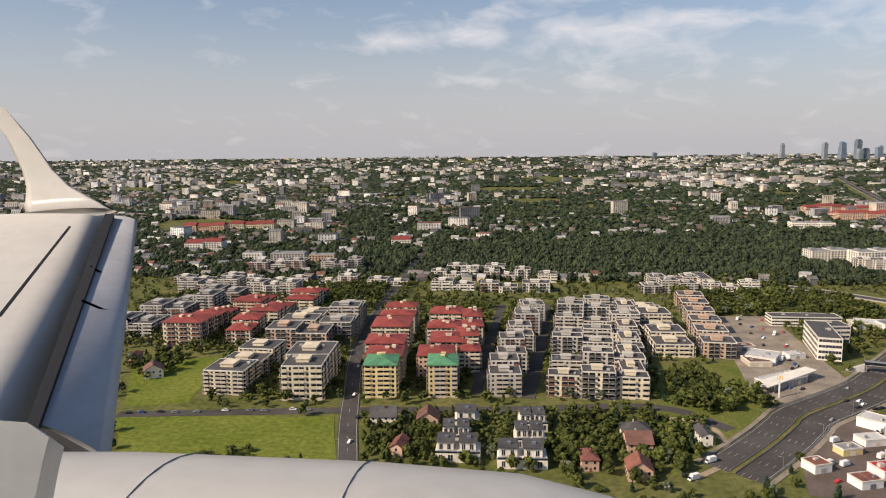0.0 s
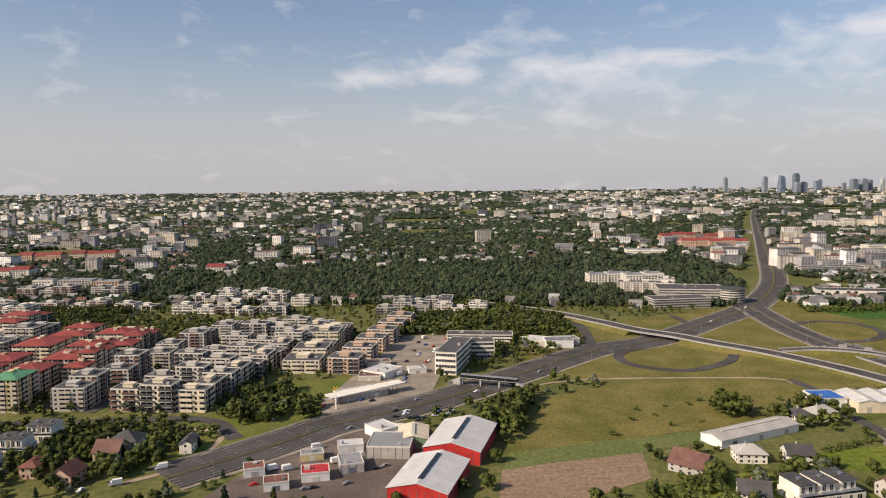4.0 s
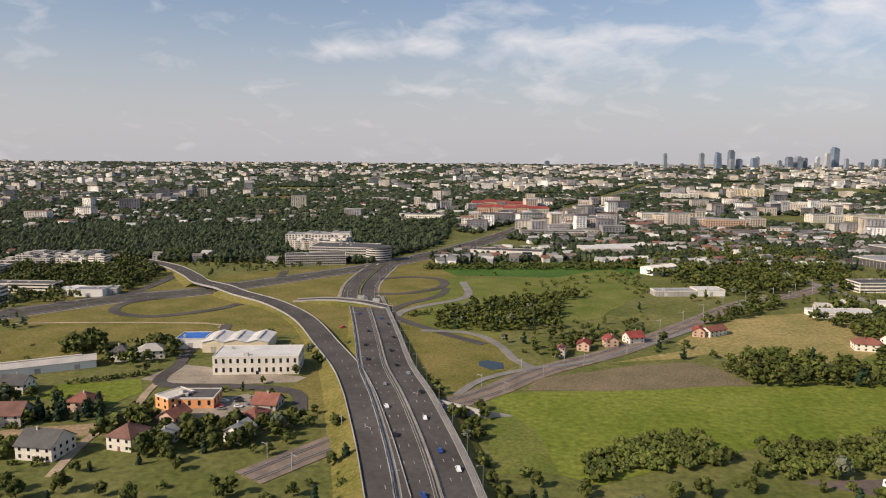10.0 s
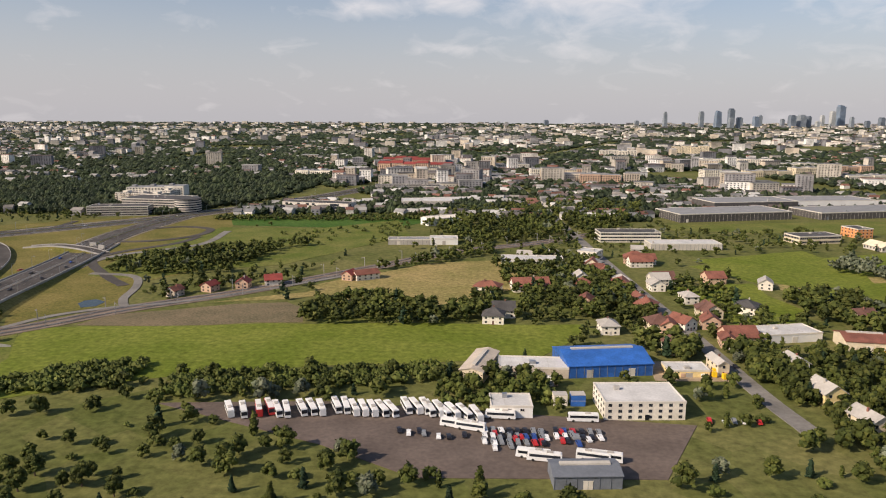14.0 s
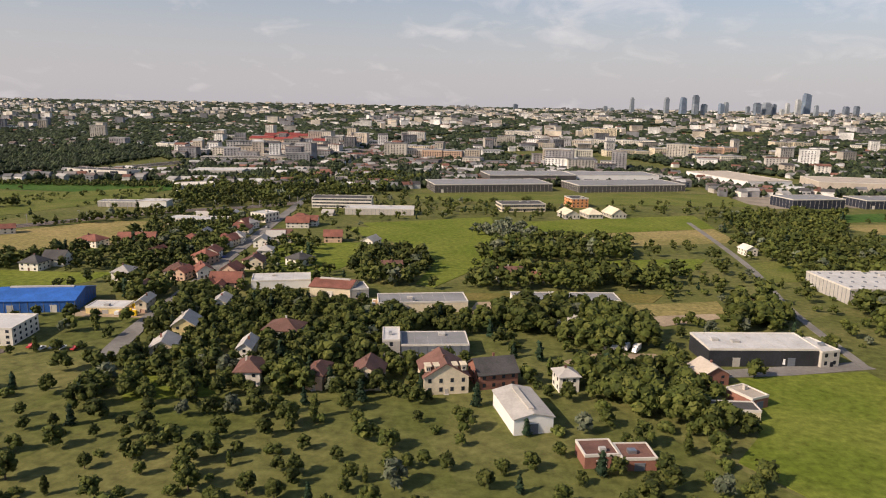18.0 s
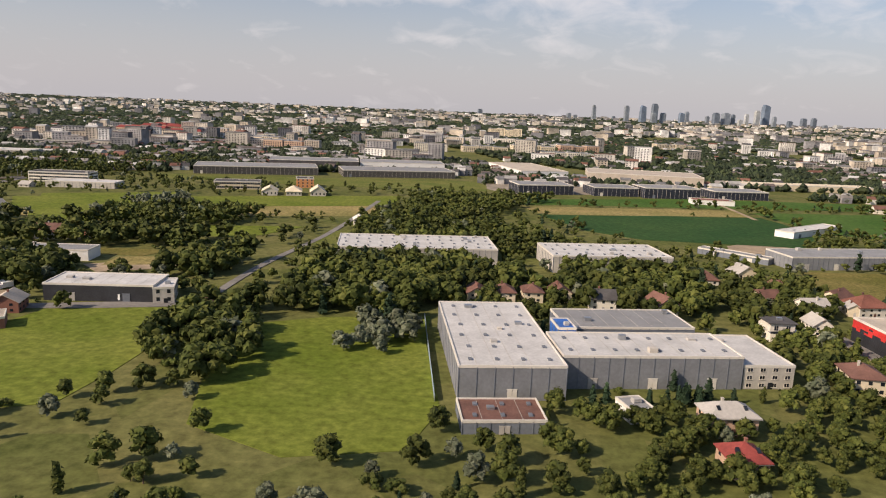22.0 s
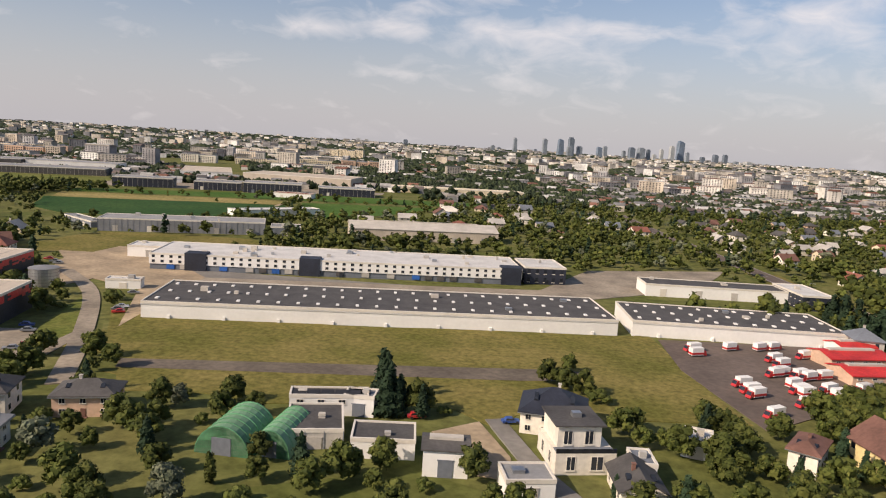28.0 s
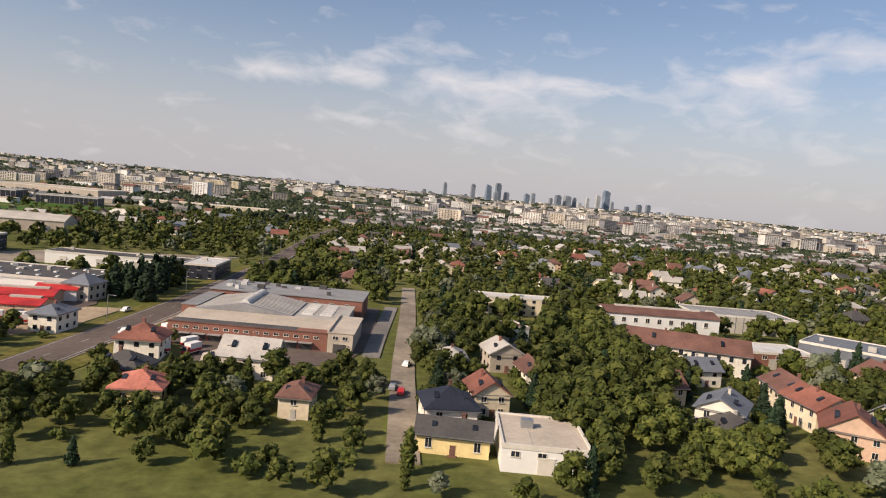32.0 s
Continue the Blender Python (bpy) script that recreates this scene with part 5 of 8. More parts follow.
block(-9.0, 262.0, 5.2, 11.0, 20.0, 9.2, wall='pale', st=6, bal=1)
block(-6.0, 290.0, 5.2, 11.0, 20.0, 8.9, wall='pale', st=6, bal=1)
block(-3.0, 318.0, 5.2, 11.0, 20.0, 8.6, wall='pale', st=6, bal=1)
block(0.0, 345.0, 5.2, 11.0, 20.0, 8.3, wall='pale', st=6, bal=1)
block(9.0, 237.0, -1.7, 34.0, 8.0, 9.5, wall='cream', st=5, bal=1)
block(11.0, 258.0, -1.7, 34.0, 8.0, 8.3, wall='pale', st=5, bal=1)
block(12.0, 279.0, -1.6, 36.0, 8.0, 8.3, wall='pale', st=5, bal=1)
block(14.0, 300.0, -1.6, 36.0, 8.0, 8.3, wall='pale', st=5, bal=1)
block(15.0, 321.0, -1.5, 38.0, 8.0, 8.3, wall='pale', st=5, bal=1)
block(17.0, 342.0, -1.5, 38.0, 8.0, 8.3, wall='pale', st=5, bal=1)
block(19.0, 363.0, -1.5, 38.0, 8.0, 8.3, wall='pale', st=5, bal=1)
block(35.0, 246.0, 0.0, 8.0, 12.0, 7.5, wall='cream', st=4, bal=1)
block(37.0, 267.0, 0.0, 8.0, 12.0, 7.5, wall='cream', st=4, bal=1)
block(40.0, 288.0, 0.0, 8.0, 12.0, 7.5, wall='cream', st=4, bal=1)
block(42.0, 309.0, 0.0, 8.0, 12.0, 7.5, wall='cream', st=4, bal=1)
block(45.0, 330.0, 0.0, 8.0, 12.0, 7.5, wall='cream', st=4, bal=1)
block(47.0, 351.0, 0.0, 8.0, 12.0, 7.5, wall='cream', st=4, bal=1)
block(54.2, 288.6, 1.8, 15.3, 80.0, 7.0, wall='cream', st=4, bal=1)
block(73.0, 289.0, -4.4, 13.0, 11.0, 6.5, wall='peach', st=4, bal=1)
block(75.0, 308.0, -4.4, 13.0, 11.0, 6.5, wall='peach', st=4, bal=1)
block(77.0, 327.0, -4.4, 13.0, 11.0, 6.5, wall='peach', st=4, bal=1)
block(79.0, 346.0, -4.4, 13.0, 11.0, 6.5, wall='peach', st=4, bal=1)
block(81.0, 365.0, -4.4, 13.0, 11.0, 6.5, wall='peach', st=4, bal=1)
block(83.0, 384.0, -4.4, 13.0, 11.0, 6.5, wall='peach', st=4, bal=1)
block(71.0, 418.6, 4.0, 31.1, 12.0, 6.0, wall='pale', st=4, bal=1)
block(78.0, 440.0, 3.8, 30.1, 12.0, 6.0, wall='pale', st=4, bal=1)
block(105.2, 421.0, -5.0, 30.9, 8.0, 6.0, wall='white', st=4, bal=1)
block(106.0, 436.0, 0.0, 8.0, 24.0, 6.0, wall='white', st=4)
block(117.3, 289.5, -10.5, 8.9, 30.0, 9.2, wall='white', st=4, stripe=1)
block(129.5, 315.4, 5.3, 11.9, 10.0, 7.5, wall='white', st=4, stripe=1)
block(118.0, 345.0, 0.0, 32.0, 9.0, 4.5, wall='white', st=3, stripe=1)
block(-55.0, 420.0, 0.0, 26.0, 11.0, 5.5, wall='white', st=3, bal=1)
block(-25.0, 415.0, 0.0, 22.0, 11.0, 5.5, wall='white', st=3, bal=1)
block(0.0, 418.0, 0.0, 16.0, 11.0, 5.5, wall='white', st=3, bal=1)
block(-60.0, 455.0, 0.0, 30.0, 11.0, 5.5, wall='white', st=3, bal=1)
block(-25.0, 455.0, 0.0, 30.0, 11.0, 5.5, wall='white', st=3, bal=1)
block(-52.0, 480.0, 0.0, 40.0, 11.0, 5.5, wall='white', st=3, bal=1)
block(10.0, 450.0, 0.0, 12.0, 11.0, 5.5, wall='white', st=3, bal=1)
block(-190.0, 470.0, 0.0, 40.0, 12.0, 8.0, wall='pale', st=5, bal=1)
block(-140.0, 475.0, 6.1, 28.2, 14.0, 8.0, wall='pale', st=5, bal=1)
block(-225.0, 430.0, 0.0, 25.0, 10.0, 4.5, wall='white', st=3, bal=1)
block(-193.0, 430.0, 0.0, 25.0, 10.0, 4.5, wall='white', st=3, bal=1)
block(-161.0, 430.0, 0.0, 25.0, 10.0, 4.5, wall='white', st=3, bal=1)
block(-129.0, 430.0, 0.0, 25.0, 10.0, 4.5, wall='white', st=3, bal=1)
block(-97.0, 430.0, 0.0, 25.0, 10.0, 4.5, wall='white', st=3, bal=1)
villa(-23.5, 182.5, 2.1, 12.4, 8.0, 5.2, wall='white')
villa(-6.4, 179.9, 2.5, 13.5, 8.0, 5.2, wall='white')
villa(-22.7, 193.1, 5.3, 8.5, 8.0, 5.2, wall='white')
villa(-1.7, 193.1, 5.3, 9.0, 8.0, 5.2, wall='white')
villa(-20.3, 205.9, 5.2, 7.8, 8.0, 5.0, wall='white')
villa(-0.5, 205.5, 5.2, 8.5, 8.0, 5.0, wall='white')
house(-46.6, 205.7, 5.2, 7.9, 7.0, 3.4, wall='white', rc='dark')
house(-31.8, 204.8, 5.2, 6.4, 7.0, 3.4, wall='peach', rc='brown')
house(29.6, 199.9, 5.3, 8.1, 7.0, 3.4, wall='white', rc='dark')
house(29.4, 192.2, 5.3, 7.1, 7.0, 3.4, wall='peach', rc='brown')
house(27.3, 175.6, -0.3, 6.2, 7.0, 3.4, wall='peach', rc='tile')
house(16.0, 180.4, 5.4, 4.5, 7.0, 3.4, wall='peach', rc='tile')
house(-36.4, 184.2, -6.4, 3.6, 7.0, 3.4, wall='peach', rc='tile')
house(-158.5, 260.7, 4.8, 3.5, 7.0, 3.4, wall='peach', rc='tile')
house(-141.4, 242.9, 27.6, 6.9, 7.0, 3.4, wall='white', rc='brown')
house(51.0, 199.9, 5.3, 3.5, 7.0, 3.4, wall='white', rc='dark')
hall(88.3, 285.2, -27.4, 11.2, 12.0, 2.6, wall='white', rc='pale')
canopy_hall(84.4, 245.4, 34.3, 30.6, 16.0, 2.6, wall='grey', rc='pale')
hall(116.0, 172.0, -11.3, 15.3, 22.0, 3.9, wall='red', rc='roof_pale', gable=1)
hall(122.0, 199.0, -10.6, 16.3, 24.0, 3.9, wall='red', rc='roof_pale', gable=1)
hall(105.8, 199.5, -0.1, 12.4, 12.0, 3.5, wall='grey', rc='grey')
hall(108.1, 213.4, 46.7, 6.9, 9.0, 3.0, wall='white', rc='pale')
for k in range(3):
    hall(262.1 + 7.4 * k, 246.8 + .5 * k, 4.1, 7.3, 14.0, 3.6, wall='cream', rc='roof_pale', gable=1)
hall(251.0, 251.0, 5.7, 10.0, 10.0, 3.4, wall='white', rc='blue')
block(274.9, 222.3, 6.5, 25.9, 13.0, 5.6, wall='white', st=2, off=1)
block(270.1, 193.9, -32.4, 5.8, 8.0, 3.4, wall='orange', st=2, rc='pale')
block(275.7, 193.1, 4.4, 10.2, 8.0, 2.8, wall='orange', st=1)
house(296.1, 193.9, -6.9, 6.5, 6.0, 1.8, wall='grey', rc='tile')
house(248.2, 189.3, -6.4, 6.7, 6.0, 2.8, wall='peach', rc='tile')
house(276.3, 182.1, -20.3, 4.9, 6.0, 2.5, wall='peach', rc='tile')
house(254.4, 159.8, -6.3, 8.9, 8.0, 3.6, wall='white', rc='dark')
house(271.4, 166.3, -12.2, 6.5, 7.0, 3.4, wall='white', rc='brown')
house(281.1, 168.4, -9.0, 3.6, 5.0, 3.0, wall='white', rc='grey')
house(296.8, 182.2, -20.1, 4.9, 6.0, 3.0, wall='peach', rc='tile')
villa(214.5, 174.2, 17.7, 17.7, 9.0, 4.8, wall='white')
hall(207.3, 211.9, 30.0, 32.4, 8.0, 2.4, wall='white', rc='grey', gable=1)
house(188.4, 196.0, -36.6, 9.4, 9.0, 2.6, wall='grey', rc='brown')
house(200.6, 176.7, -12.9, 7.2, 7.0, 2.8, wall='white', rc='dark')
house(208.4, 201.4, -0.1, 7.9, 6.0, 2.8, wall='white', rc='grey')
house(221.8, 201.4, -0.1, 7.1, 6.0, 3.0, wall='white', rc='dark')
house(236.5, 233.7, 10.4, 6.0, 6.0, 3.2, wall='white', rc='dark')
house(244.2, 236.5, 19.5, 8.6, 6.0, 2.8, wall='white', rc='grey')
house(296.2, 172.4, -18.9, 4.6, 6.0, 2.8, wall='white', rc='grey')
hall(154.8, 342.2, -18.2, 13.6, 10.0, 3.0, wall='pale', rc='white')
hall(169.9, 341.6, 15.3, 12.4, 8.0, 3.0, wall='grey', rc='grey')
block(237.4, 442.5, 12.4, 37.1, 14.0, 6.0, wall='grey', st=4, stripe=1)
block(246.0, 470.0, -5.4, 42.2, 24.0, 8.5, wall='pale', st=5, stripe=1)
round_block(283.0, 462.0, 0.0, 17.0, 16.0, 9.0, wall='pale', st=6)
block(225.0, 500.0, -12.2, 37.9, 22.0, 9.0, wall='white', st=6, bal=1)
block(351.0, 483.9, -10.9, 47.6, 14.0, 6.0, wall='white', st=3, panel=1)
block(392.6, 610.4, 9.9, 55.3, 10.0, 6.0, wall='grey', st=4, stripe=1)
hall(429.4, 503.0, 8.0, 35.5, 20.0, 5.0, wall='pale', rc='white')
block(376.6, 778.7, -10.0, 16.3, 40.0, 9.0, wall='navy', st=6, stripe=1)
house(390.0, 258.0, -15.8, 4.3, 5.0, 2.6, wall='peach', rc='red_tile')
house(400.9, 263.0, 5.1, 4.6, 5.0, 2.6, wall='peach', rc='red_tile')
house(410.4, 267.9, 21.0, 6.1, 5.0, 2.6, wall='white', rc='red_tile')
house(380.9, 249.7, -16.9, 3.9, 5.0, 2.6, wall='sand', rc='tile')
house(436.3, 280.5, -18.7, 4.4, 5.0, 2.6, wall='peach', rc='red_tile')
house(442.6, 279.3, 33.6, 9.4, 5.0, 2.6, wall='white', rc='tile')
house(487.6, 264.4, -13.9, 9.2, 6.5, 3.2, wall='white', rc='tile')
house(502.1, 266.5, 11.8, 13.3, 6.5, 3.2, wall='white', rc='tile')
house(495.0, 232.5, 5.1, 6.9, 6.5, 3.2, wall='white', rc='dark')
house(531.7, 308.3, -13.9, 6.2, 6.5, 3.2, wall='cream', rc='tile')
house(554.6, 321.0, 5.1, 9.5, 6.5, 3.2, wall='white', rc='tile')
house(536.9, 271.2, 5.1, 7.0, 6.5, 3.2, wall='white', rc='tile')
house(525.6, 282.4, 5.1, 5.2, 6.5, 3.2, wall='white', rc='grey')
house(537.3, 297.0, 5.1, 4.4, 6.5, 3.2, wall='white', rc='tile')
house(551.8, 272.5, 5.1, 5.2, 6.5, 3.2, wall='white', rc='grey')
house(526.4, 217.7, 5.1, 5.2, 6.5, 3.2, wall='white', rc='grey')
house(541.1, 250.1, 5.1, 5.5, 6.5, 3.2, wall='white', rc='tile')
hall(497.8, 315.9, 0.4, 26.5, 10.0, 2.4, wall='white', rc='white')
block(531.2, 330.4, -26.1, 9.0, 9.0, 4.0, wall='white', st=2, off=1)
block(547.8, 376.8, 5.2, 31.0, 12.0, 5.0, wall='white', st=3, stripe=1)
hall(569.3, 356.8, 5.2, 33.9, 12.0, 3.0, wall='pale', rc='white')
hall(442.2, 359.6, 5.2, 20.7, 8.0, 2.6, wall='grey', rc='grey')
hall(462.8, 361.5, 5.2, 13.8, 10.0, 3.0, wall='white', rc='pale')
hall(456.4, 422.1, 35.0, 21.1, 10.0, 4.0, wall='white', rc='white', gable=1)
hall(444.0, 523.6, 15.6, 36.2, 14.0, 4.0, wall='white', rc='white')
hall(399.7, 614.4, 5.3, 50.3, 12.0, 4.5, wall='pale', rc='white')
hall(495.1, 157.2, 3.9, 8.7, 7.0, 2.6, wall='white', rc='white')
block(518.6, 158.1, 5.5, 16.8, 11.0, 3.9, wall='white', st=3, off=1)
hall(506.0, 129.0, 6.0, 11.5, 6.0, 2.4, wall='slate', rc='slate', gable=1)
hall(487.4, 177.5, -13.6, 5.7, 16.0, 3.0, wall='cream', rc='sand', gable=1)
hall(496.7, 181.7, 0.2, 16.8, 8.0, 2.5, wall='sand', rc='pale')
hall(513.5, 181.8, 10.8, 21.0, 15.0, 3.0, wall='blue', rc='blue', gable=1)
hall(537.6, 184.5, 3.9, 10.0, 6.0, 1.8, wall='yellow', rc='white')
container(508.6, 164.6, 3.9, 3.0, 2.4, 2.6, wall='white')
container(512.4, 164.9, 3.9, 3.1, 2.4, 2.6, wall='blue')
house(491.7, 226.0, -3.5, 6.5, 6.0, 3.2, wall='white', rc='dark')
house(531.7, 299.3, -5.8, 8.7, 6.0, 3.2, wall='white', rc='tile')
house(531.8, 311.4, -23.0, 6.9, 6.0, 3.2, wall='white', rc='grey')
house(538.5, 273.9, -11.1, 5.5, 6.0, 3.2, wall='cream', rc='tile')
house(540.1, 244.2, -25.7, 6.6, 6.0, 3.2, wall='peach', rc='tile')
house(543.8, 220.8, -7.9, 4.3, 6.0, 3.2, wall='peach', rc='tile')
house(552.1, 314.8, 9.5, 9.7, 6.0, 3.2, wall='white', rc='tile')
house(553.9, 281.3, 9.1, 6.9, 6.0, 3.2, wall='white', rc='grey')
house(559.3, 255.0, 8.8, 4.9, 6.0, 3.2, wall='white', rc='grey')
house(559.0, 239.6, -8.0, 5.0, 6.0, 3.2, wall='cream', rc='brown')
house(557.0, 225.8, -5.6, 5.2, 6.0, 3.2, wall='peach', rc='tile')
house(557.2, 208.3, -7.3, 4.0, 6.0, 3.2, wall='peach', rc='tile')
house(562.4, 206.9, 8.1, 2.5, 6.0, 3.2, wall='peach', rc='tile')
house(541.6, 200.9, 8.1, 4.6, 6.0, 3.2, wall='white', rc='brown')
house(540.5, 277.5, 9.1, 5.3, 7.0, 3.2, wall='white', rc='grey')
house(555.6, 282.2, 9.1, 7.6, 7.0, 3.2, wall='white', rc='brown')
house(572.0, 245.2, -30.3, 6.6, 7.0, 3.2, wall='white', rc='dark')
house(560.7, 236.9, 8.3, 6.0, 7.0, 3.2, wall='cream', rc='brown')
house(551.1, 222.6, 33.1, 5.1, 7.0, 3.2, wall='white', rc='tile')
house(575.6, 285.5, 9.1, 7.0, 7.0, 3.2, wall='peach', rc='tile')
house(591.7, 279.1, -17.4, 4.8, 7.0, 3.2, wall='white', rc='grey')
house(550.5, 323.5, -8.4, 9.4, 7.0, 3.2, wall='peach', rc='tile')
house(541.1, 221.2, 8.0, 6.8, 7.0, 3.2, wall='cream', rc='brown')
house(522.3, 246.5, -10.1, 5.5, 7.0, 3.2, wall='peach', rc='tile')
house(559.6, 210.3, 7.7, 8.8, 7.0, 3.2, wall='peach', rc='tile')
house(567.3, 169.2, 11.5, 5.1, 7.0, 3.2, wall='yellow', rc='grey')
house(569.3, 153.9, 14.2, 5.1, 7.0, 3.2, wall='cream', rc='grey')
house(591.7, 142.7, 6.4, 4.9, 7.0, 3.2, wall='white', rc='brown')
house(588.9, 168.6, -4.2, 8.1, 7.0, 3.2, wall='white', rc='brown')
house(605.5, 142.8, -3.0, 3.4, 7.0, 3.2, wall='peach', rc='brown')
house(614.1, 143.8, 1.1, 6.0, 7.0, 3.2, wall='cream', rc='brown')
house(568.9, 188.9, 7.3, 3.6, 7.0, 3.2, wall='white', rc='grey')
house(549.8, 186.4, 7.3, 2.8, 7.0, 3.2, wall='cream', rc='grey')
house(587.4, 156.0, 6.6, 3.0, 7.0, 3.2, wall='white', rc='grey')
hall(571.1, 213.2, 14.3, 17.1, 9.0, 2.5, wall='white', rc='pale')
hall(589.7, 208.2, -6.6, 12.0, 10.0, 3.0, wall='cream', rc='tile', gable=1)
hall(601.7, 206.8, 20.8, 5.2, 8.0, 2.8, wall='grey', rc='grey')
hall(611.6, 194.4, 11.1, 23.8, 9.0, 2.8, wall='cream', rc='grey')
block(617.6, 161.9, 8.0, 3.8, 9.0, 3.9, wall='grey', st=2, off=1)
hall(621.6, 162.4, 8.0, 14.9, 9.0, 2.8, wall='slate', rc='grey')
mansion(628.5, 142.6, 13.5, 8.6, 9.0, 3.9, wall='cream', rc='brown')
house(638.9, 146.1, 20.0, 8.0, 7.0, 3.4, wall='brick', rc='dark')
hall(647.2, 201.3, 5.7, 29.1, 8.0, 3.0, wall='white', rc='grey')
hall(687.8, 164.6, 6.0, 24.3, 11.0, 3.9, wall='black', rc='pale')
block(712.1, 166.4, 18.1, 4.6, 9.0, 3.6, wall='pale', st=2, off=1)
hall(680.0, 137.2, 1.5, 9.0, 4.0, 2.0, wall='cream', rc='dark')
hall(689.0, 142.0, 30.0, 4.3, 6.0, 2.3, wall='brick', rc='sand')
house(683.4, 152.9, 14.8, 5.6, 6.0, 2.6, wall='brick', rc='sand')
house(708.9, 205.1, -7.6, 6.4, 7.0, 2.0, wall='brick', rc='brown')
house(726.4, 154.0, -1.1, 4.6, 6.0, 3.0, wall='cream', rc='brown')
house(737.0, 284.7, 12.0, 4.5, 6.0, 3.0, wall='white', rc='white')
hall(743.3, 219.5, 7.9, 48.5, 22.0, 4.6, wall='grey', rc='pale', sky=1)
hall(807.4, 219.3, 9.2, 36.7, 20.0, 5.0, wall='grey', rc='pale', sky=1)
hall(606.0, 452.0, 16.6, 77.2, 30.0, 5.0, wall='dark', rc='grey', ribs=1)
hall(697.0, 472.0, 17.0, 75.3, 30.0, 4.5, wall='dark', rc='grey', ribs=1)
hall(640.0, 500.0, 14.0, 61.8, 30.0, 7.0, wall='dark', rc='grey')
hall(700.0, 520.0, 9.5, 60.8, 30.0, 6.5, wall='white', rc='grey')
hall(814.4, 509.3, 17.0, 35.2, 75.0, 6.0, wall='white', rc='sand')
hall(808.0, 419.0, 14.5, 33.0, 20.0, 5.5, wall='navy', rc='grey', ribs=1)
hall(852.0, 428.0, 10.9, 27.0, 20.0, 5.0, wall='navy', rc='grey', ribs=1)
hall(881.0, 428.0, 10.0, 34.0, 20.0, 6.0, wall='navy', rc='grey', ribs=1)
hall(859.6, 505.3, -5.7, 76.6, 40.0, 7.5, wall='sand', rc='sand')
hall(924.0, 438.0, 10.0, 34.0, 18.0, 4.8, wall='navy', rc='grey', ribs=1)
hall(956.5, 508.6, 6.0, 102.6, 16.0, 4.0, wall='cream', rc='cream')
hall(902.7, 408.5, -3.6, 22.5, 10.0, 2.5, wall='white', rc='tile')
house(677.1, 361.7, 13.8, 7.6, 12.0, 2.6, wall='pale', rc='cream')
house(688.6, 364.5, 13.8, 7.7, 12.0, 2.6, wall='pale', rc='cream')
house(700.3, 367.3, 13.8, 7.8, 12.0, 2.6, wall='pale', rc='cream')
block(684.5, 401.0, 14.9, 9.5, 12.0, 5.0, wall='orange', st=3)
block(646.3, 379.2, 14.6, 23.7, 12.0, 4.0, wall='cream', st=2, stripe=1)
hall(782.5, 122.0, 8.1, 17.7, 38.0, 5.8, wall='steel', rc='white', sky=1, ribs=1)
hall(800.0, 129.5, 8.1, 31.8, 13.0, 5.8, wall='steel', rc='white', sky=1, ribs=1)
hall(803.0, 150.0, 8.7, 26.3, 13.0, 4.6, wall='slate', rc='grey')
block(831.8, 134.2, 8.0, 9.3, 17.0, 4.2, wall='pale', st=3, off=1)
hall(868.5, 149.5, 4.7, 36.6, 18.0, 5.0, wall='black_red', rc='sand')
hall(873.0, 113.0, 7.8, 51.5, 18.0, 5.0, wall='black_red', rc='sand')
hall(888.0, 88.0, 13.2, 34.9, 16.0, 4.2, wall='black_red', rc='sand', pv=1)
silo(911.1, 153.0, 5.7, 5.8, 6.5, 4.0, wall='steel')
hall(943.0, 135.0, 4.2, 89.7, 20.0, 3.0, wall='white', rc='dark', sky=1)
hall(1035.5, 142.3, -2.5, 41.5, 17.0, 3.0, wall='white', rc='dark', sky=1)
block(926.0, 180.5, 4.3, 93.3, 20.0, 4.0, wall='white', st=2, dock=1)
hall(914.0, 196.0, 5.2, 11.0, 8.0, 3.0, wall='white', rc='white')
block(1020.0, 190.0, 5.2, 11.0, 14.0, 4.4, wall='navy', st=2, off=1)
hall(1050.0, 183.6, -1.0, 36.0, 9.0, 3.0, wall='white', rc='dark')
block(1086.0, 176.0, 0.0, 8.0, 16.0, 3.6, wall='navy', st=2, off=1)
hall(885.0, 240.0, 13.0, 53.4, 14.0, 4.2, wall='steel', rc='grey')
hall(939.0, 252.0, 11.3, 10.2, 10.0, 3.0, wall='slate', rc='grey')
hall(966.0, 254.5, 9.1, 53.7, 16.0, 4.0, wall='sand', rc='pale', gable=1)
hall(862.0, 262.0, -41.6, 24.1, 5.0, 2.0, wall='slate', rc='grey')
hall(926.2, 157.1, 7.4, 7.2, 3.0, 2.0, wall='white', rc='white')
house(878.4, 186.1, 11.7, 8.5, 7.0, 2.6, wall='white', rc='tile')
house(873.1, 197.7, -51.1, 6.6, 7.0, 3.0, wall='cream', rc='brown')
house(876.0, 186.7, -9.2, 3.0, 5.0, 2.4, wall='cream', rc='grey')
villa(847.8, 162.7, 4.3, 7.5, 7.0, 3.6, wall='white')
house(859.2, 168.4, -0.7, 4.4, 6.0, 2.6, wall='white', rc='grey')
house(850.6, 134.6, -4.6, 5.9, 7.0, 3.2, wall='cream', rc='brown')
house(862.1, 140.9, -3.4, 4.1, 5.0, 2.4, wall='cream', rc='brown')
house(882.8, 105.2, 1.2, 3.0, 7.0, 3.2, wall='cream', rc='grey')
house(856.9, 191.2, 12.3, 6.0, 6.0, 2.8, wall='cream', rc='brown')
house(865.6, 202.5, 12.8, 4.9, 6.0, 3.0, wall='cream', rc='brown')
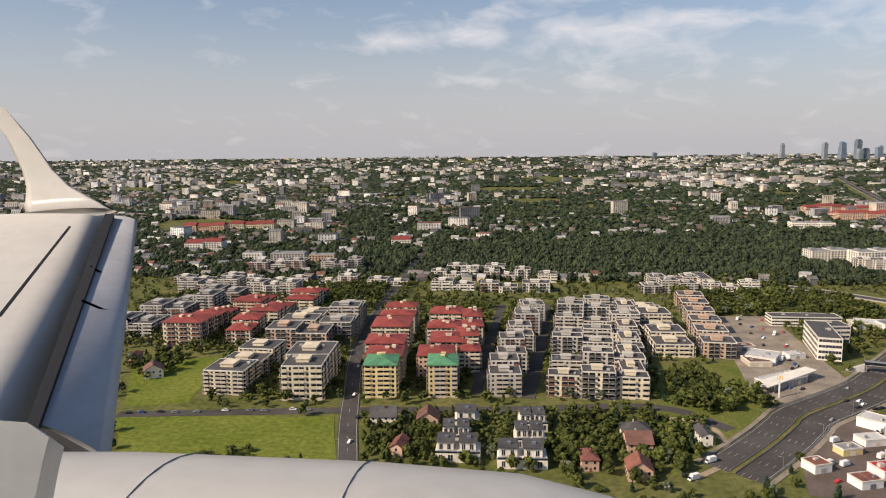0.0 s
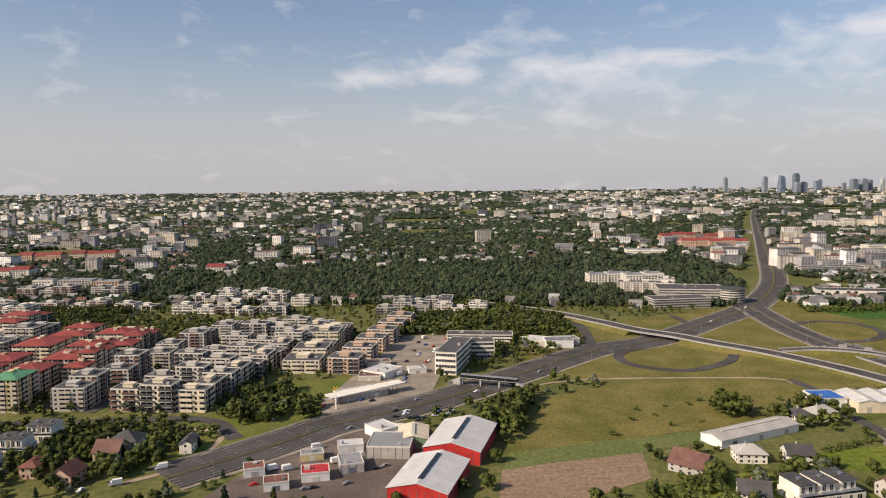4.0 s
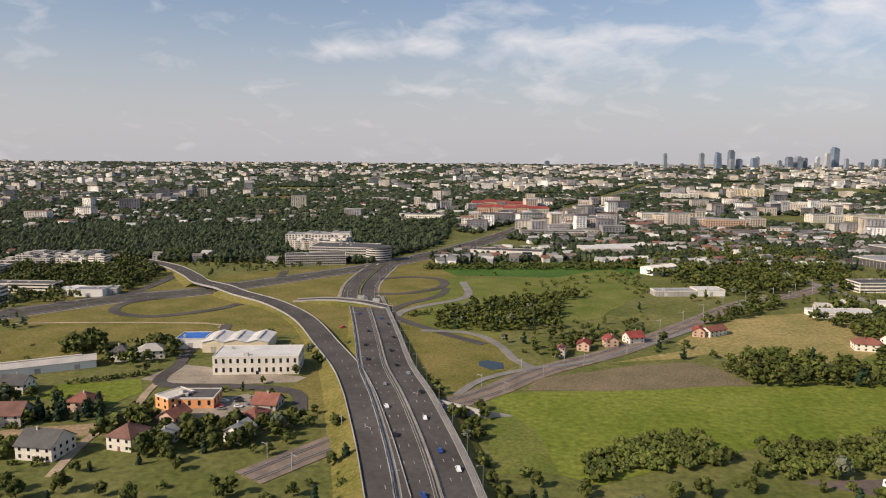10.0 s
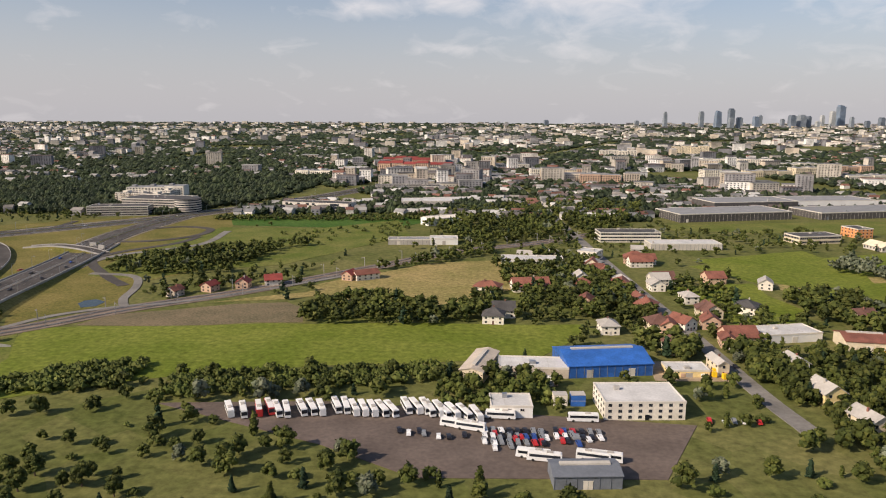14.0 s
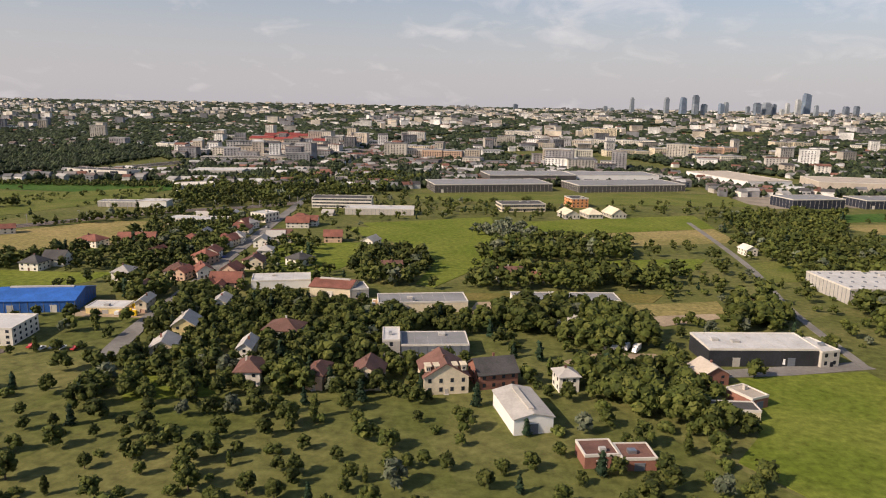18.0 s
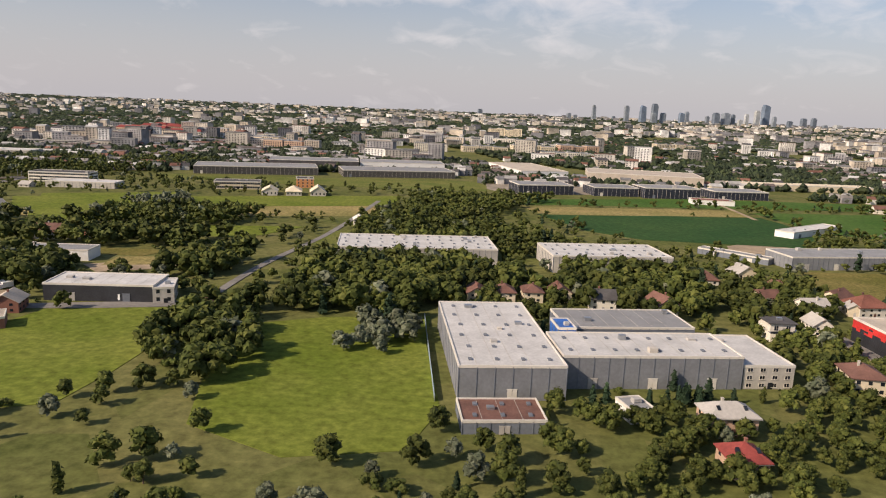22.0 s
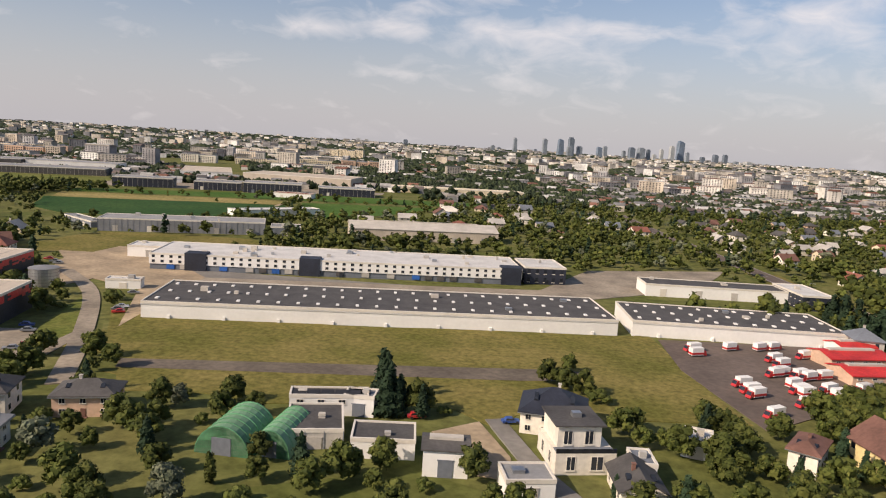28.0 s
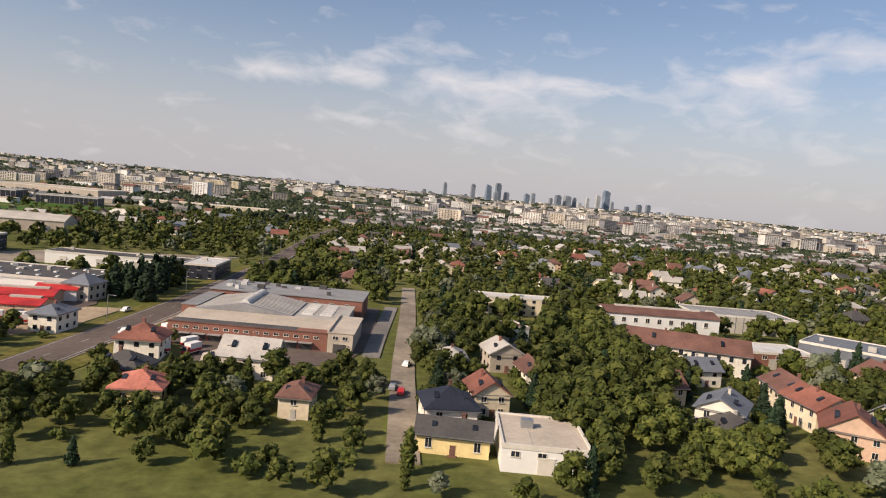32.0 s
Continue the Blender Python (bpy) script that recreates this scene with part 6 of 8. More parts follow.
house(812.4, 179.8, 2.0, 6.1, 6.0, 3.2, wall='white', rc='dark')
house(827.6, 176.6, 22.3, 5.7, 6.0, 3.2, wall='white', rc='brown')
house(783.1, 180.8, 5.7, 4.7, 6.0, 2.8, wall='cream', rc='brown')
house(789.9, 182.3, 5.7, 4.8, 6.0, 2.8, wall='cream', rc='brown')
house(796.8, 183.9, 5.7, 4.8, 6.0, 2.8, wall='cream', rc='brown')
house(803.8, 185.4, 5.7, 4.9, 6.0, 2.8, wall='cream', rc='brown')
house(855.9, 110.2, 4.0, 6.1, 7.0, 2.8, wall='cream', rc='brown')
hall(912.3, 302.8, 39.2, 40.1, 8.0, 2.6, wall='white', rc='white')
house(997.4, 354.7, 18.6, 11.7, 8.0, 2.8, wall='white', rc='white')
hall(979.1, 92.7, 7.0, 9.8, 3.0, 2.6, wall='white', rc='dark', pv=1)
hall(985.7, 93.8, -5.8, 3.9, 3.0, 2.6, wall='white', rc='slate', pv=1)
hall(980.7, 83.0, 8.2, 6.4, 8.0, 2.2, wall='grey', rc='dark')
hall(988.1, 81.7, 1.8, 7.1, 5.0, 2.2, wall='white', rc='dark')
hall(996.1, 78.3, -0.9, 4.8, 4.0, 3.0, wall='white', rc='dark', gable=1)
hall(1004.5, 74.1, 6.9, 5.1, 4.0, 2.0, wall='white', rc='grey')
hall(1018.7, 79.2, -2.5, 2.4, 4.0, 2.2, wall='white', rc='slate')
villa(1010.4, 80.2, 7.5, 6.9, 7.0, 5.0, wall='white')
house(1007.8, 91.4, -11.6, 7.9, 7.0, 3.0, wall='white', rc='navy')
house(1015.9, 73.7, -0.9, 4.5, 6.0, 2.0, wall='white', rc='dark')
barrel(971.3, 81.1, -8.6, 6.1, 8.0, 3.2, wall='leaf')
barrel(977.2, 81.2, -10.6, 4.6, 8.0, 3.0, wall='leaf')
house(1037.7, 84.5, -39.2, 3.1, 6.0, 3.0, wall='white', rc='brown')
house(1047.4, 81.3, 7.1, 6.9, 7.0, 3.6, wall='yellow', rc='brown')
hall(1026.4, 87.0, -20.6, 3.4, 4.0, 2.2, wall='white', rc='pale')
house(1075.7, 136.3, -9.5, 5.1, 6.0, 3.4, wall='pale', rc='slate')
block(1155.9, 159.1, 2.4, 21.9, 6.0, 4.0, wall='cream', st=3, off=1)
hall(1157.2, 127.9, 19.7, 6.6, 6.0, 2.6, wall='white', rc='brown')
school(1178.4, 119.2, -19.5, 20.3, 8.0, 4.0, wall='white', rc='brown', st=3)
hall(1182.8, 145.5, 1.1, 25.1, 8.0, 4.6, wall='white', rc='brown', gable=1)
hall(1198.3, 121.0, 2.3, 16.4, 9.0, 3.0, wall='brick', rc='white')
hall(1216.9, 131.0, -43.8, 15.0, 14.0, 4.0, wall='slate', rc='slate')
hall(1208.4, 158.6, -1.3, 24.5, 14.0, 4.0, wall='pale', rc='grey')
house(1141.4, 73.8, 5.3, 5.6, 6.0, 3.4, wall='white', rc='navy')
house(1147.6, 81.7, 6.4, 4.3, 6.0, 3.2, wall='cream', rc='tile')
house(1174.6, 82.0, -33.9, 5.5, 7.0, 3.6, wall='white', rc='slate')
house(1175.2, 76.4, 0.7, 5.4, 6.0, 2.0, wall='white', rc='dark')
house(1192.7, 100.6, -98.8, 9.7, 6.0, 3.4, wall='cream', rc='brown')
house(1191.1, 92.1, -86.7, 7.9, 6.0, 3.4, wall='cream', rc='tile')
house(1188.2, 77.8, -29.9, 6.7, 7.0, 3.2, wall='peach', rc='tile')
house(1100.2, 96.7, 2.1, 5.9, 6.0, 3.0, wall='white', rc='tile')
house(1113.5, 90.3, 9.4, 5.2, 5.0, 2.0, wall='cream', rc='sand')
house(1125.3, 77.0, -4.2, 3.4, 5.0, 2.6, wall='cream', rc='brown')
house(1144.9, 100.4, 1.3, 3.7, 6.0, 2.6, wall='white', rc='grey')
house(1156.5, 96.0, 5.6, 3.7, 6.0, 2.6, wall='white', rc='brown')
house(1140.3, 69.4, -8.0, 7.4, 4.0, 2.2, wall='yellow', rc='dark')
house(1102.3, 84.6, -10.1, 5.6, 5.0, 2.4, wall='grey', rc='dark')
hall(1148.4, 65.7, -4.6, 8.7, 10.0, 2.6, wall='white', rc='sand')
house(1075.1, 91.1, 1.3, 5.8, 6.0, 3.0, wall='brick', rc='grey')
house(1070.1, 77.8, 2.6, 6.1, 6.0, 3.0, wall='brick', rc='brown')
house(1076.3, 78.1, 2.6, 6.2, 6.0, 3.0, wall='cream', rc='tile')
house(1115.1, 91.8, -5.3, 7.3, 6.0, 3.0, wall='white', rc='grey')
house(1083.1, 108.8, -5.7, 4.3, 6.0, 3.0, wall='white', rc='slate')
hall(92.0, 182.0, 15.9, 7.3, 6.0, 2.4, wall='white', rc='red')
hall(101.0, 188.0, 18.4, 6.3, 8.0, 2.6, wall='grey', rc='grey')
hall(84.0, 176.0, 18.4, 6.3, 5.0, 2.2, wall='white', rc='tile')
hall(108.0, 205.0, 12.5, 9.2, 6.0, 2.2, wall='pale', rc='pale')
hall(97.0, 203.0, 15.9, 7.3, 5.0, 2.0, wall='white', rc='white')
hall(88.0, 196.0, 18.4, 6.3, 4.0, 2.0, wall='yellow', rc='grey')
hall(112.0, 216.0, 14.0, 8.2, 5.0, 2.2, wall='white', rc='pale')
hall(76.0, 184.0, 21.8, 5.4, 5.0, 2.4, wall='white', rc='tile')
hall(87.9, 277.6, 5.4, 8.8, 9.0, 2.0, wall='sand', rc='brown', gable=0)
hall(87.4, 298.7, 15.1, 10.4, 6.0, 2.0, wall='grey', rc='brown', gable=0)
hall(106.8, 288.8, 18.4, 7.2, 5.0, 2.0, wall='white', rc='pale', gable=0)
hall(154.4, 340.2, 5.5, 10.6, 9.0, 2.8, wall='pale', rc='pale', gable=0)
hall(165.2, 336.9, 5.5, 13.1, 8.0, 3.6, wall='white', rc='slate', gable=0)
hall(105.5, 215.8, 5.3, 8.5, 7.0, 2.0, wall='white', rc='pale', gable=0)
hall(113.7, 206.7, 5.3, 8.9, 12.0, 3.0, wall='leaf', rc='cream', gable=1)

hall(1066.0, 126.5, 8.0, 11.8, 6.5, 1.9, wall='peach', rc='red', gable=1)
hall(1072.0, 133.5, 10.0, 7.0, 5.0, 2.2, wall='white', rc='red', gable=1)
hall(1064.5, 117.5, 7.0, 9.0, 6.5, 1.8, wall='peach', rc='red', gable=1)
hall(1073.7, 118.0, 5.0, 6.4, 6.0, 2.0, wall='peach', rc='red', gable=1)
house(1107.5, 76.5, 4.0, 5.2, 5.5, 2.4, wall='yellow', rc='coral')
factory(1103.0, 110.6, -3.0)
hall(645.0, 127.5, 16.0, 7.0, 12.5, 2.9, wall='white', rc='grey', gable=1)
hall(655.5, 117.5, 10.0, 5.4, 5.0, 2.2, wall='brick', rc='brown')
hall(661.2, 117.4, 8.0, 5.4, 5.0, 2.0, wall='brick', rc='brown')
house(654.3, 146.6, 12.0, 4.0, 4.5, 3.4, wall='white', rc='grey')
hall(800.5, 142.9, 8.0, 3.4, 6.4, 6.5, wall='blue', rc='blue')
hall(783.5, 110.0, 8.0, 12.5, 8.0, 2.0, wall='slate', rc='brown', sky=1)
hall(809.0, 116.8, 18.0, 4.0, 5.0, 2.2, wall='white', rc='grey')
house(820.0, 114.5, 6.0, 7.4, 5.0, 3.0, wall='peach', rc='grey', hip=True)
house(818.8, 101.5, 6.0, 5.0, 5.0, 2.6, wall='peach', rc='red_tile')


def fence(x0, y0, x1, y1):
    """A blue sheet fence on posts."""
    n = int(math.hypot(x1 - x0, y1 - y0) / 2.2)
    e = thing("fence", x0, y0, math.degrees(math.atan2(y1 - y0, x1 - x0)), "pale blue sheet-metal fence beside the grey hall", "fence")
    for k in range(n):
        part("panel", Geo().box(2.2 * k + .05, 2.2 * k + 2.15, -.03, .03, .1, 1.1), "fence_blue", e)
        part("post", Geo().box(2.2 * k - .05, 2.2 * k + .05, -.06, .06, 0, 1.2), "metal", e)


mat("fence_blue", (.32, .42, .50), .5, var=.15)
fence(778.9, 121.0, 773.6, 168.0)
far_block(355, 843, -4, 60, 16, 14.6, 'peach', 'red_tile')
far_block(539, 753, -3, 36.9, 16, 14.2, 'cream', '')
far_block(574, 703, -3, 38, 16, 13.6, 'peach', '')
far_block(615, 701, -3, 14.6, 9, 16.2, 'sand', '')
far_block(663, 1214, -4, 60, 16, 16.0, 'white', '')
far_block(799, 1290, -4, 60, 16, 22.9, 'cream', '')
far_block(770, 1029, -4, 52.8, 16, 11.6, 'white', '')
far_block(278, 768, -3, 42.2, 16, 9.0, 'white', '')
far_block(818, 1001, -4, 43.8, 16, 13.3, 'white', '')
far_block(531, 781, 7, 27.3, 14, 13.6, 'white', '')
far_block(561, 784, 7, 30.3, 15, 12.5, 'peach', '')
far_block(757, 1002, 7, 30.9, 15, 13.3, 'white', '')
far_block(714, 789, 7, 36.3, 16, 11.9, 'white', '')
far_block(556, 710, 12, 25.5, 13, 13.3, 'white', '')
far_block(584, 711, 12, 33.2, 16, 12.8, 'white', '')
far_block(767, 811, 12, 51.2, 16, 9.7, 'cream', '')
far_block(823, 828, 12, 49.4, 16, 13.3, 'cream', '')
far_block(880, 862, 12, 48.3, 16, 13.4, 'peach', '')
far_block(362, 865, 12, 40.7, 16, 9.9, 'peach', 'red_tile')
far_block(406, 869, 12, 37.7, 16, 9.8, 'white', 'red_tile')
far_block(492, 876, 12, 42.4, 16, 10.4, 'white', '')
far_block(850, 766, 12, 57.9, 16, 8.4, 'white', '')
far_block(1038, 1051, 12, 60, 16, 12.8, 'cream', '')
far_block(860, 976, 12, 59.7, 16, 7.8, 'white', '')
far_block(1484, 948, 12, 60, 16, 16.1, 'cream', '')
far_block(1254, 610, 12, 60, 16, 7.3, 'white', '')
far_block(-291, 578, 6, 31.8, 16, 10.6, 'white', 'red_tile')
far_block(-356, 704, 6, 44.5, 16, 11.5, 'peach', 'red_tile')
far_block(-316, 730, 6, 48.8, 16, 10.3, 'cream', 'red_tile')
far_block(-116, 614, 6, 17.6, 9, 8.6, 'white', 'red_tile')
far_block(-218, 527, 6, 15.5, 9, 8.4, 'white', '')
far_block(-192, 518, 6, 26, 13, 9.9, 'grey', '')
far_block(-160, 512, 5, 19.2, 10, 10.0, 'peach', '')
far_block(211, 541, 6, 29.2, 15, 12.7, 'white', '')
far_block(235, 523, 6, 28.1, 14, 16.0, 'white', '')
far_block(349, 919, 6, 45.9, 16, 16.2, 'peach', 'red_tile')
far_block(389, 901, 6, 27.5, 14, 17.0, 'peach', 'red_tile')

# ---- suburbs of small houses ----
suburb([(1110, 180), (1330, 175), (1400, 400), (1060, 400), (1085, 250)], 20, 1)
suburb([(960, 290), (1055, 290), (1050, 420), (980, 420)], 20, 2)
suburb([(500, 215), (600, 200), (650, 260), (560, 380), (500, 330)], 21, 3)
suburb([(600, 180), (680, 175), (660, 250), (600, 250)], 20, 5)
suburb([(840, 165), (870, 170), (890, 230), (830, 230)], 17, 6)
suburb([(940, 72), (1060, 64), (1090, 110), (1060, 95), (940, 90)], 13, 7)
suburb([(1080, 75), (1220, 65), (1240, 140), (1100, 118)], 15, 8)
suburb([(235, 150), (330, 145), (320, 180), (235, 185)], 17, 9)

# ---- trees ----
ICO = None


def ico():
    global ICO
    if ICO is None:
        bm = bmesh.new()
        bmesh.ops.create_icosphere(bm, subdivisions=1, radius=1)
        bm.verts.ensure_lookup_table()
        ICO = (np.array([v.co[:] for v in bm.verts]), np.array([[v.index for v in f.verts] for f in bm.faces]))
        bm.free()
    return ICO


OCTA = (np.array([(1, 0, 0), (-1, 0, 0), (0, 1, 0), (0, -1, 0), (0, 0, 1), (0, 0, -1)], float), np.array([(0, 2, 4), (2, 1, 4), (1, 3, 4), (3, 0, 4), (2, 0, 5), (1, 2, 5), (3, 1, 5), (0, 3, 5)]))


def clumps(kind, n, seed, shape, fill=1.0, rough=0.22):
    """The lobes of a crown one metre high, its foot at z = 0: vertices and triangles."""
    rng = np.random.default_rng(seed)
    bv, bf = shape
    vs, fs = [], []
    big = (9.0 / n) ** .3
    for i in range(n):
        a, u = 2.4 * i + rng.uniform(-.5, .5), (i + .5) / n
        if kind in ("conifer", "poplar"):
            z = .10 + .84 * u
            r = .05 * (1 - z) if kind == "conifer" else .03
            size = np.array([.22 * (1 - z) ** .75 + .035] * 2 + [.13]) if kind == "conifer" else np.array([.04 + .13 * math.sin(math.pi * min(.96, z * .86 + .12))] * 2 + [.16])
            size = size * (1 + (big - 1) * .5)
            c = np.array([r * math.cos(a), r * math.sin(a), z])
        elif kind == "shrub":
            r = .42 * math.sqrt(u)
            c = np.array([r * math.cos(a), r * math.sin(a), .16 + .34 * (1 - (r / .5) ** 2) * rng.uniform(.7, 1.1)])
            size = np.array([.21, .21, .19]) * rng.uniform(.8, 1.2) * big
        else:
            # lobes round an egg-shaped crown, larger and fuller below its middle
            z = .30 + .52 * u
            r = .27 * math.sin(math.pi * (.22 + .70 * u)) * rng.uniform(.75, 1.15)
            c = np.array([r * math.cos(a), r * math.sin(a), z])
            size = np.array([.20, .20, .17]) * rng.uniform(.82, 1.18) * big
        pts = bv * (1 + rng.uniform(-rough, rough, (len(bv), 1))) * size * fill
        t = rng.uniform(0, 6.28)
        pts = pts @ np.array([[math.cos(t), -math.sin(t), 0], [math.sin(t), math.cos(t), 0], [0, 0, 1]])
        fs.append(bf + len(bv) * i)
        vs.append(pts + c)
    v = np.concatenate(vs)
    v[:, 2] = np.maximum(v[:, 2], .02)
    return v, np.concatenate(fs)


def tri_mesh(name, v, f, material):
    me = bpy.data.meshes.new(name)
    me.vertices.add(len(v))
    me.vertices.foreach_set("co", np.asarray(v, np.float32).ravel())
    me.loops.add(f.size)
    me.loops.foreach_set("vertex_index", np.asarray(f, np.int32).ravel())
    me.polygons.add(len(f))
    me.polygons.foreach_set("loop_start", np.arange(0, f.size, 3, dtype=np.int32))
    me.update(calc_edges=True)
    me.shade_flat()
    me.materials.append(MATS[material])
    return me


LEAF = {"broad": "leaves", "conifer": "needles", "silver": "silver_leaves", "shrub": "leaves_light", "thicket": "leaves_light", "hedge": "leaves", "poplar": "leaves"}
FORM = {"broad": "broad", "silver": "broad", "conifer": "conifer", "shrub": "shrub", "thicket": "shrub", "hedge": "shrub", "poplar": "poplar"}
NAMES = {"broad": "tree", "silver": "willow_tree", "conifer": "spruce", "shrub": "bush", "thicket": "bush", "hedge": "bush", "poplar": "poplar"}
WORDS = {"broad": "green broadleaf tree with uneven crown", "silver": "silver-leaved willow with rounded crown", "conifer": "dark green spruce with pointed crown", "shrub": "light green leafy bush with rounded crown",
         "thicket": "light green leafy bush with rounded crown", "hedge": "dark green dense leafy hedge bush", "poplar": "slim upright green poplar tree"}
CROWNS, THIN, TRUNKS = {}, {}, {}


def leafy(kind, core, leaves, size, seed):
    """A crown one metre high: full lobes inside, and many single leaf sprays over them."""
    rng = np.random.default_rng(seed)
    shape = OCTA if core < 6 else ico()
    cv, cf = clumps(kind, core, seed, shape)
    tri = cv[cf]
    cv = clumps(kind, core, seed, shape, .84)[0]
    nrm = np.cross(tri[:, 1] - tri[:, 0], tri[:, 2] - tri[:, 0])
    area = np.linalg.norm(nrm, axis=1)
    pick = rng.choice(len(tri), leaves, p=area / area.sum())
    w = rng.dirichlet((1, 1, 1), leaves)
    nrm = nrm[pick] / area[pick, None]
    c = (tri[pick] * w[:, :, None]).sum(1) + nrm * rng.uniform(-.7 * size, size * .5, (leaves, 1))
    n2 = nrm + rng.normal(0, .5, (leaves, 3)) + (0, 0, .25)
    n2 /= np.linalg.norm(n2, axis=1)[:, None]
    e1 = np.cross(n2, rng.normal(size=(leaves, 3)))
    e1 /= np.linalg.norm(e1, axis=1)[:, None]
    e2 = np.cross(n2, e1)
    r = size * rng.uniform(.6, 1.4, (leaves, 1))
    lv = np.stack([c + e1 * r, c - e1 * r * .6 + e2 * r * .8, c - e1 * r * .5 - e2 * r * .8], 1).reshape(-1, 3)
    lv[:, 2] = np.maximum(lv[:, 2], .01)
    return np.concatenate([cv, lv]), np.concatenate([cf, np.arange(leaves * 3).reshape(-1, 3) + len(cv)])


for kd in ("broad", "conifer", "shrub", "poplar"):
    for lod, (core, n, sz) in enumerate(((10, 560, .050), (8, 230, .076), (6, 100, .102), (5, 46, .13), (4, 18, .165))):
        THIN[kd, lod] = [leafy(kd, core - (2 if kd == "shrub" else 0), int(n * (.6 if kd == "shrub" else 1)), sz, 50 + s + 9 * lod) for s in range(4)]
    for s in range(4):
        CROWNS[kd, s] = leafy(kd, 13, 1300, .034, 10 + s)
PLANTED = []


def reach(x, y):
    """How far off a place lies, against the height at which the flight passes it."""
    return y / max(26.0, 85.0 - 0.052 * x)


def trunk_geo(kind):
    g = Geo()
    top = .8 if kind in ("conifer", "poplar") else .5
    g.ring(0, 0, .035, 0, top, 7, .012)
    if kind in ("broad", "silver"):
        for a in (0.4, 2.2, 3.9, 5.3):
            c, s = math.cos(a), math.sin(a)
            g.solid([(.012 * c - .01 * s, .012 * s + .01 * c, .28), (.012 * c + .01 * s, .012 * s - .01 * c, .28), (.012 * c, .012 * s, .31)], [(.2 * c - .004 * s, .2 * s + .004 * c, .55), (.2 * c + .004 * s, .2 * s - .004 * c, .55), (.2 * c, .2 * s, .57)])
    return g


def wood(poly, kind, gap, size, label):
    """Trees over a piece of land, on an uneven grid, off roads and houses."""
    rng = random.Random(int(sum(p[0] * 3 + p[1] for p in poly)))
    xs, ys = [p[0] for p in poly], [p[1] for p in poly]
    trees = []
    gap *= 0.88
    y = min(ys)
    while y < max(ys):
        x = min(xs)
        while x < max(xs):
            px, py = x + rng.uniform(-.5, .5) * gap, y + rng.uniform(-.5, .5) * gap
            if inside(poly, px, py) and not cell(OCC, px, py):
                k = kind
                if kind == "broad" and rng.random() < .12:
                    k = rng.choice(("conifer", "poplar", "shrub", "silver"))
                trees.append((px, py, size * rng.uniform(.72, 1.25) * (.6 if k == "shrub" and kind == "broad" else 1), k, rng.uniform(0, 360)))
            x += gap
        y += gap
    PLANTED.append((trees, label, kind))
    for t in trees:
        mark(OCC, [t[:2]] * 3, 1.0)


def grow():
    """The nearest trees stand singly; the rest of each wood is one mass."""
    every = sorted((reach(t[0], t[1]), i, j) for i, (trees, _, _) in enumerate(PLANTED) for j, t in enumerate(trees) if reach(t[0], t[1]) > 1.9)
    single = {(i, j) for _, i, j in every[:300]}
    protos = {}
    for i, (trees, label, kind) in enumerate(PLANTED):
        masses = {}
        for j, (x, y, size, k, turn) in enumerate(trees):
            form, s = FORM[k], (i + j) % 4
            if (i, j) in single:
                key = (k, s)
                if key not in protos:
                    e = thing(NAMES[k], x, y, turn, WORDS[k], "bush" if form == "shrub" else "tree", "trees and bushes")
                    if form != "shrub":
                        part("trunk", trunk_geo(k), "bark", e)
                    v, f = CROWNS[form, s]
                    part("crown" if form != "shrub" else "foliage", tri_mesh("crown", v, f, LEAF[k]), "", e)
                    e.scale = (size * .95, size * .95, size)
                    protos[key] = (e, size)
                else:
                    e, s0 = protos[key]
                    c = copy_thing(e, pose(x, y, 0, 0, 0, turn))
                    c.scale = (size * .95, size * .95, size)
                continue
            lod = 0 if y < 122 and x > 760 else 1 if y < 145 else 2 if y < 205 else 3 if y < 285 else 4
            v, f = THIN[form, lod][s]
            a = radians(turn)
            rot = np.array([[math.cos(a), math.sin(a), 0], [-math.sin(a), math.cos(a), 0], [0, 0, 1]])
            vs, fs, cnt = masses.setdefault(LEAF[k], ([], [], [0]))
            vs.append((v @ rot) * size + (x, y, 0))
            fs.append(f + cnt[0])
            cnt[0] += len(v)
        if masses:
            e = None
            for leaf, (vs, fs, _) in masses.items():
                nm = {"shrub": "shrubs", "thicket": "thicket", "hedge": "hedge"}.get(kind, "grove")
                me = tri_mesh(nm, np.concatenate(vs), np.concatenate(fs), leaf)
                if e is None:
                    e = tagged(new(nm, me), label, nm, kind="stuff")
                else:
                    part("foliage", me, "", e, kind="stuff")


def filler():
    """Garden trees and bushes on the land that is neither field, yard, road nor house."""
    rng = random.Random(77)
    trees = []
    y = 60.0
    while y < 470:
        gap = 4.4 + y * .005
        x = -300.0
        while x < 1420:
            px, py = x + rng.uniform(-.5, .5) * gap, y + rng.uniform(-.5, .5) * gap
            dens = noise.noise((px * .017, py * .017, 3.3))
            if not cell(OCC, px, py) and not cell(OPEN, px, py) and reach(px, py) > 1.5 and rng.random() < (.55 if px < 900 else .9) + dens * .8:
                k = rng.choices(("broad", "shrub", "conifer", "poplar", "silver"), (60, 22, 8, 6, 4))[0]
                trees.append((px, py, rng.uniform(2.4, 5.0 if px < 900 or py < 110 else 6.4) * (.65 if k == "shrub" else 1), k, rng.uniform(0, 360)))
            x += gap
        y += gap
    for a in range(0, 6):
        some = [t for t in trees if a * 80 <= t[1] < a * 80 + 80]
        if some:
            PLANTED.append((some, "mixed garden trees and bushes between plots", "broad"))


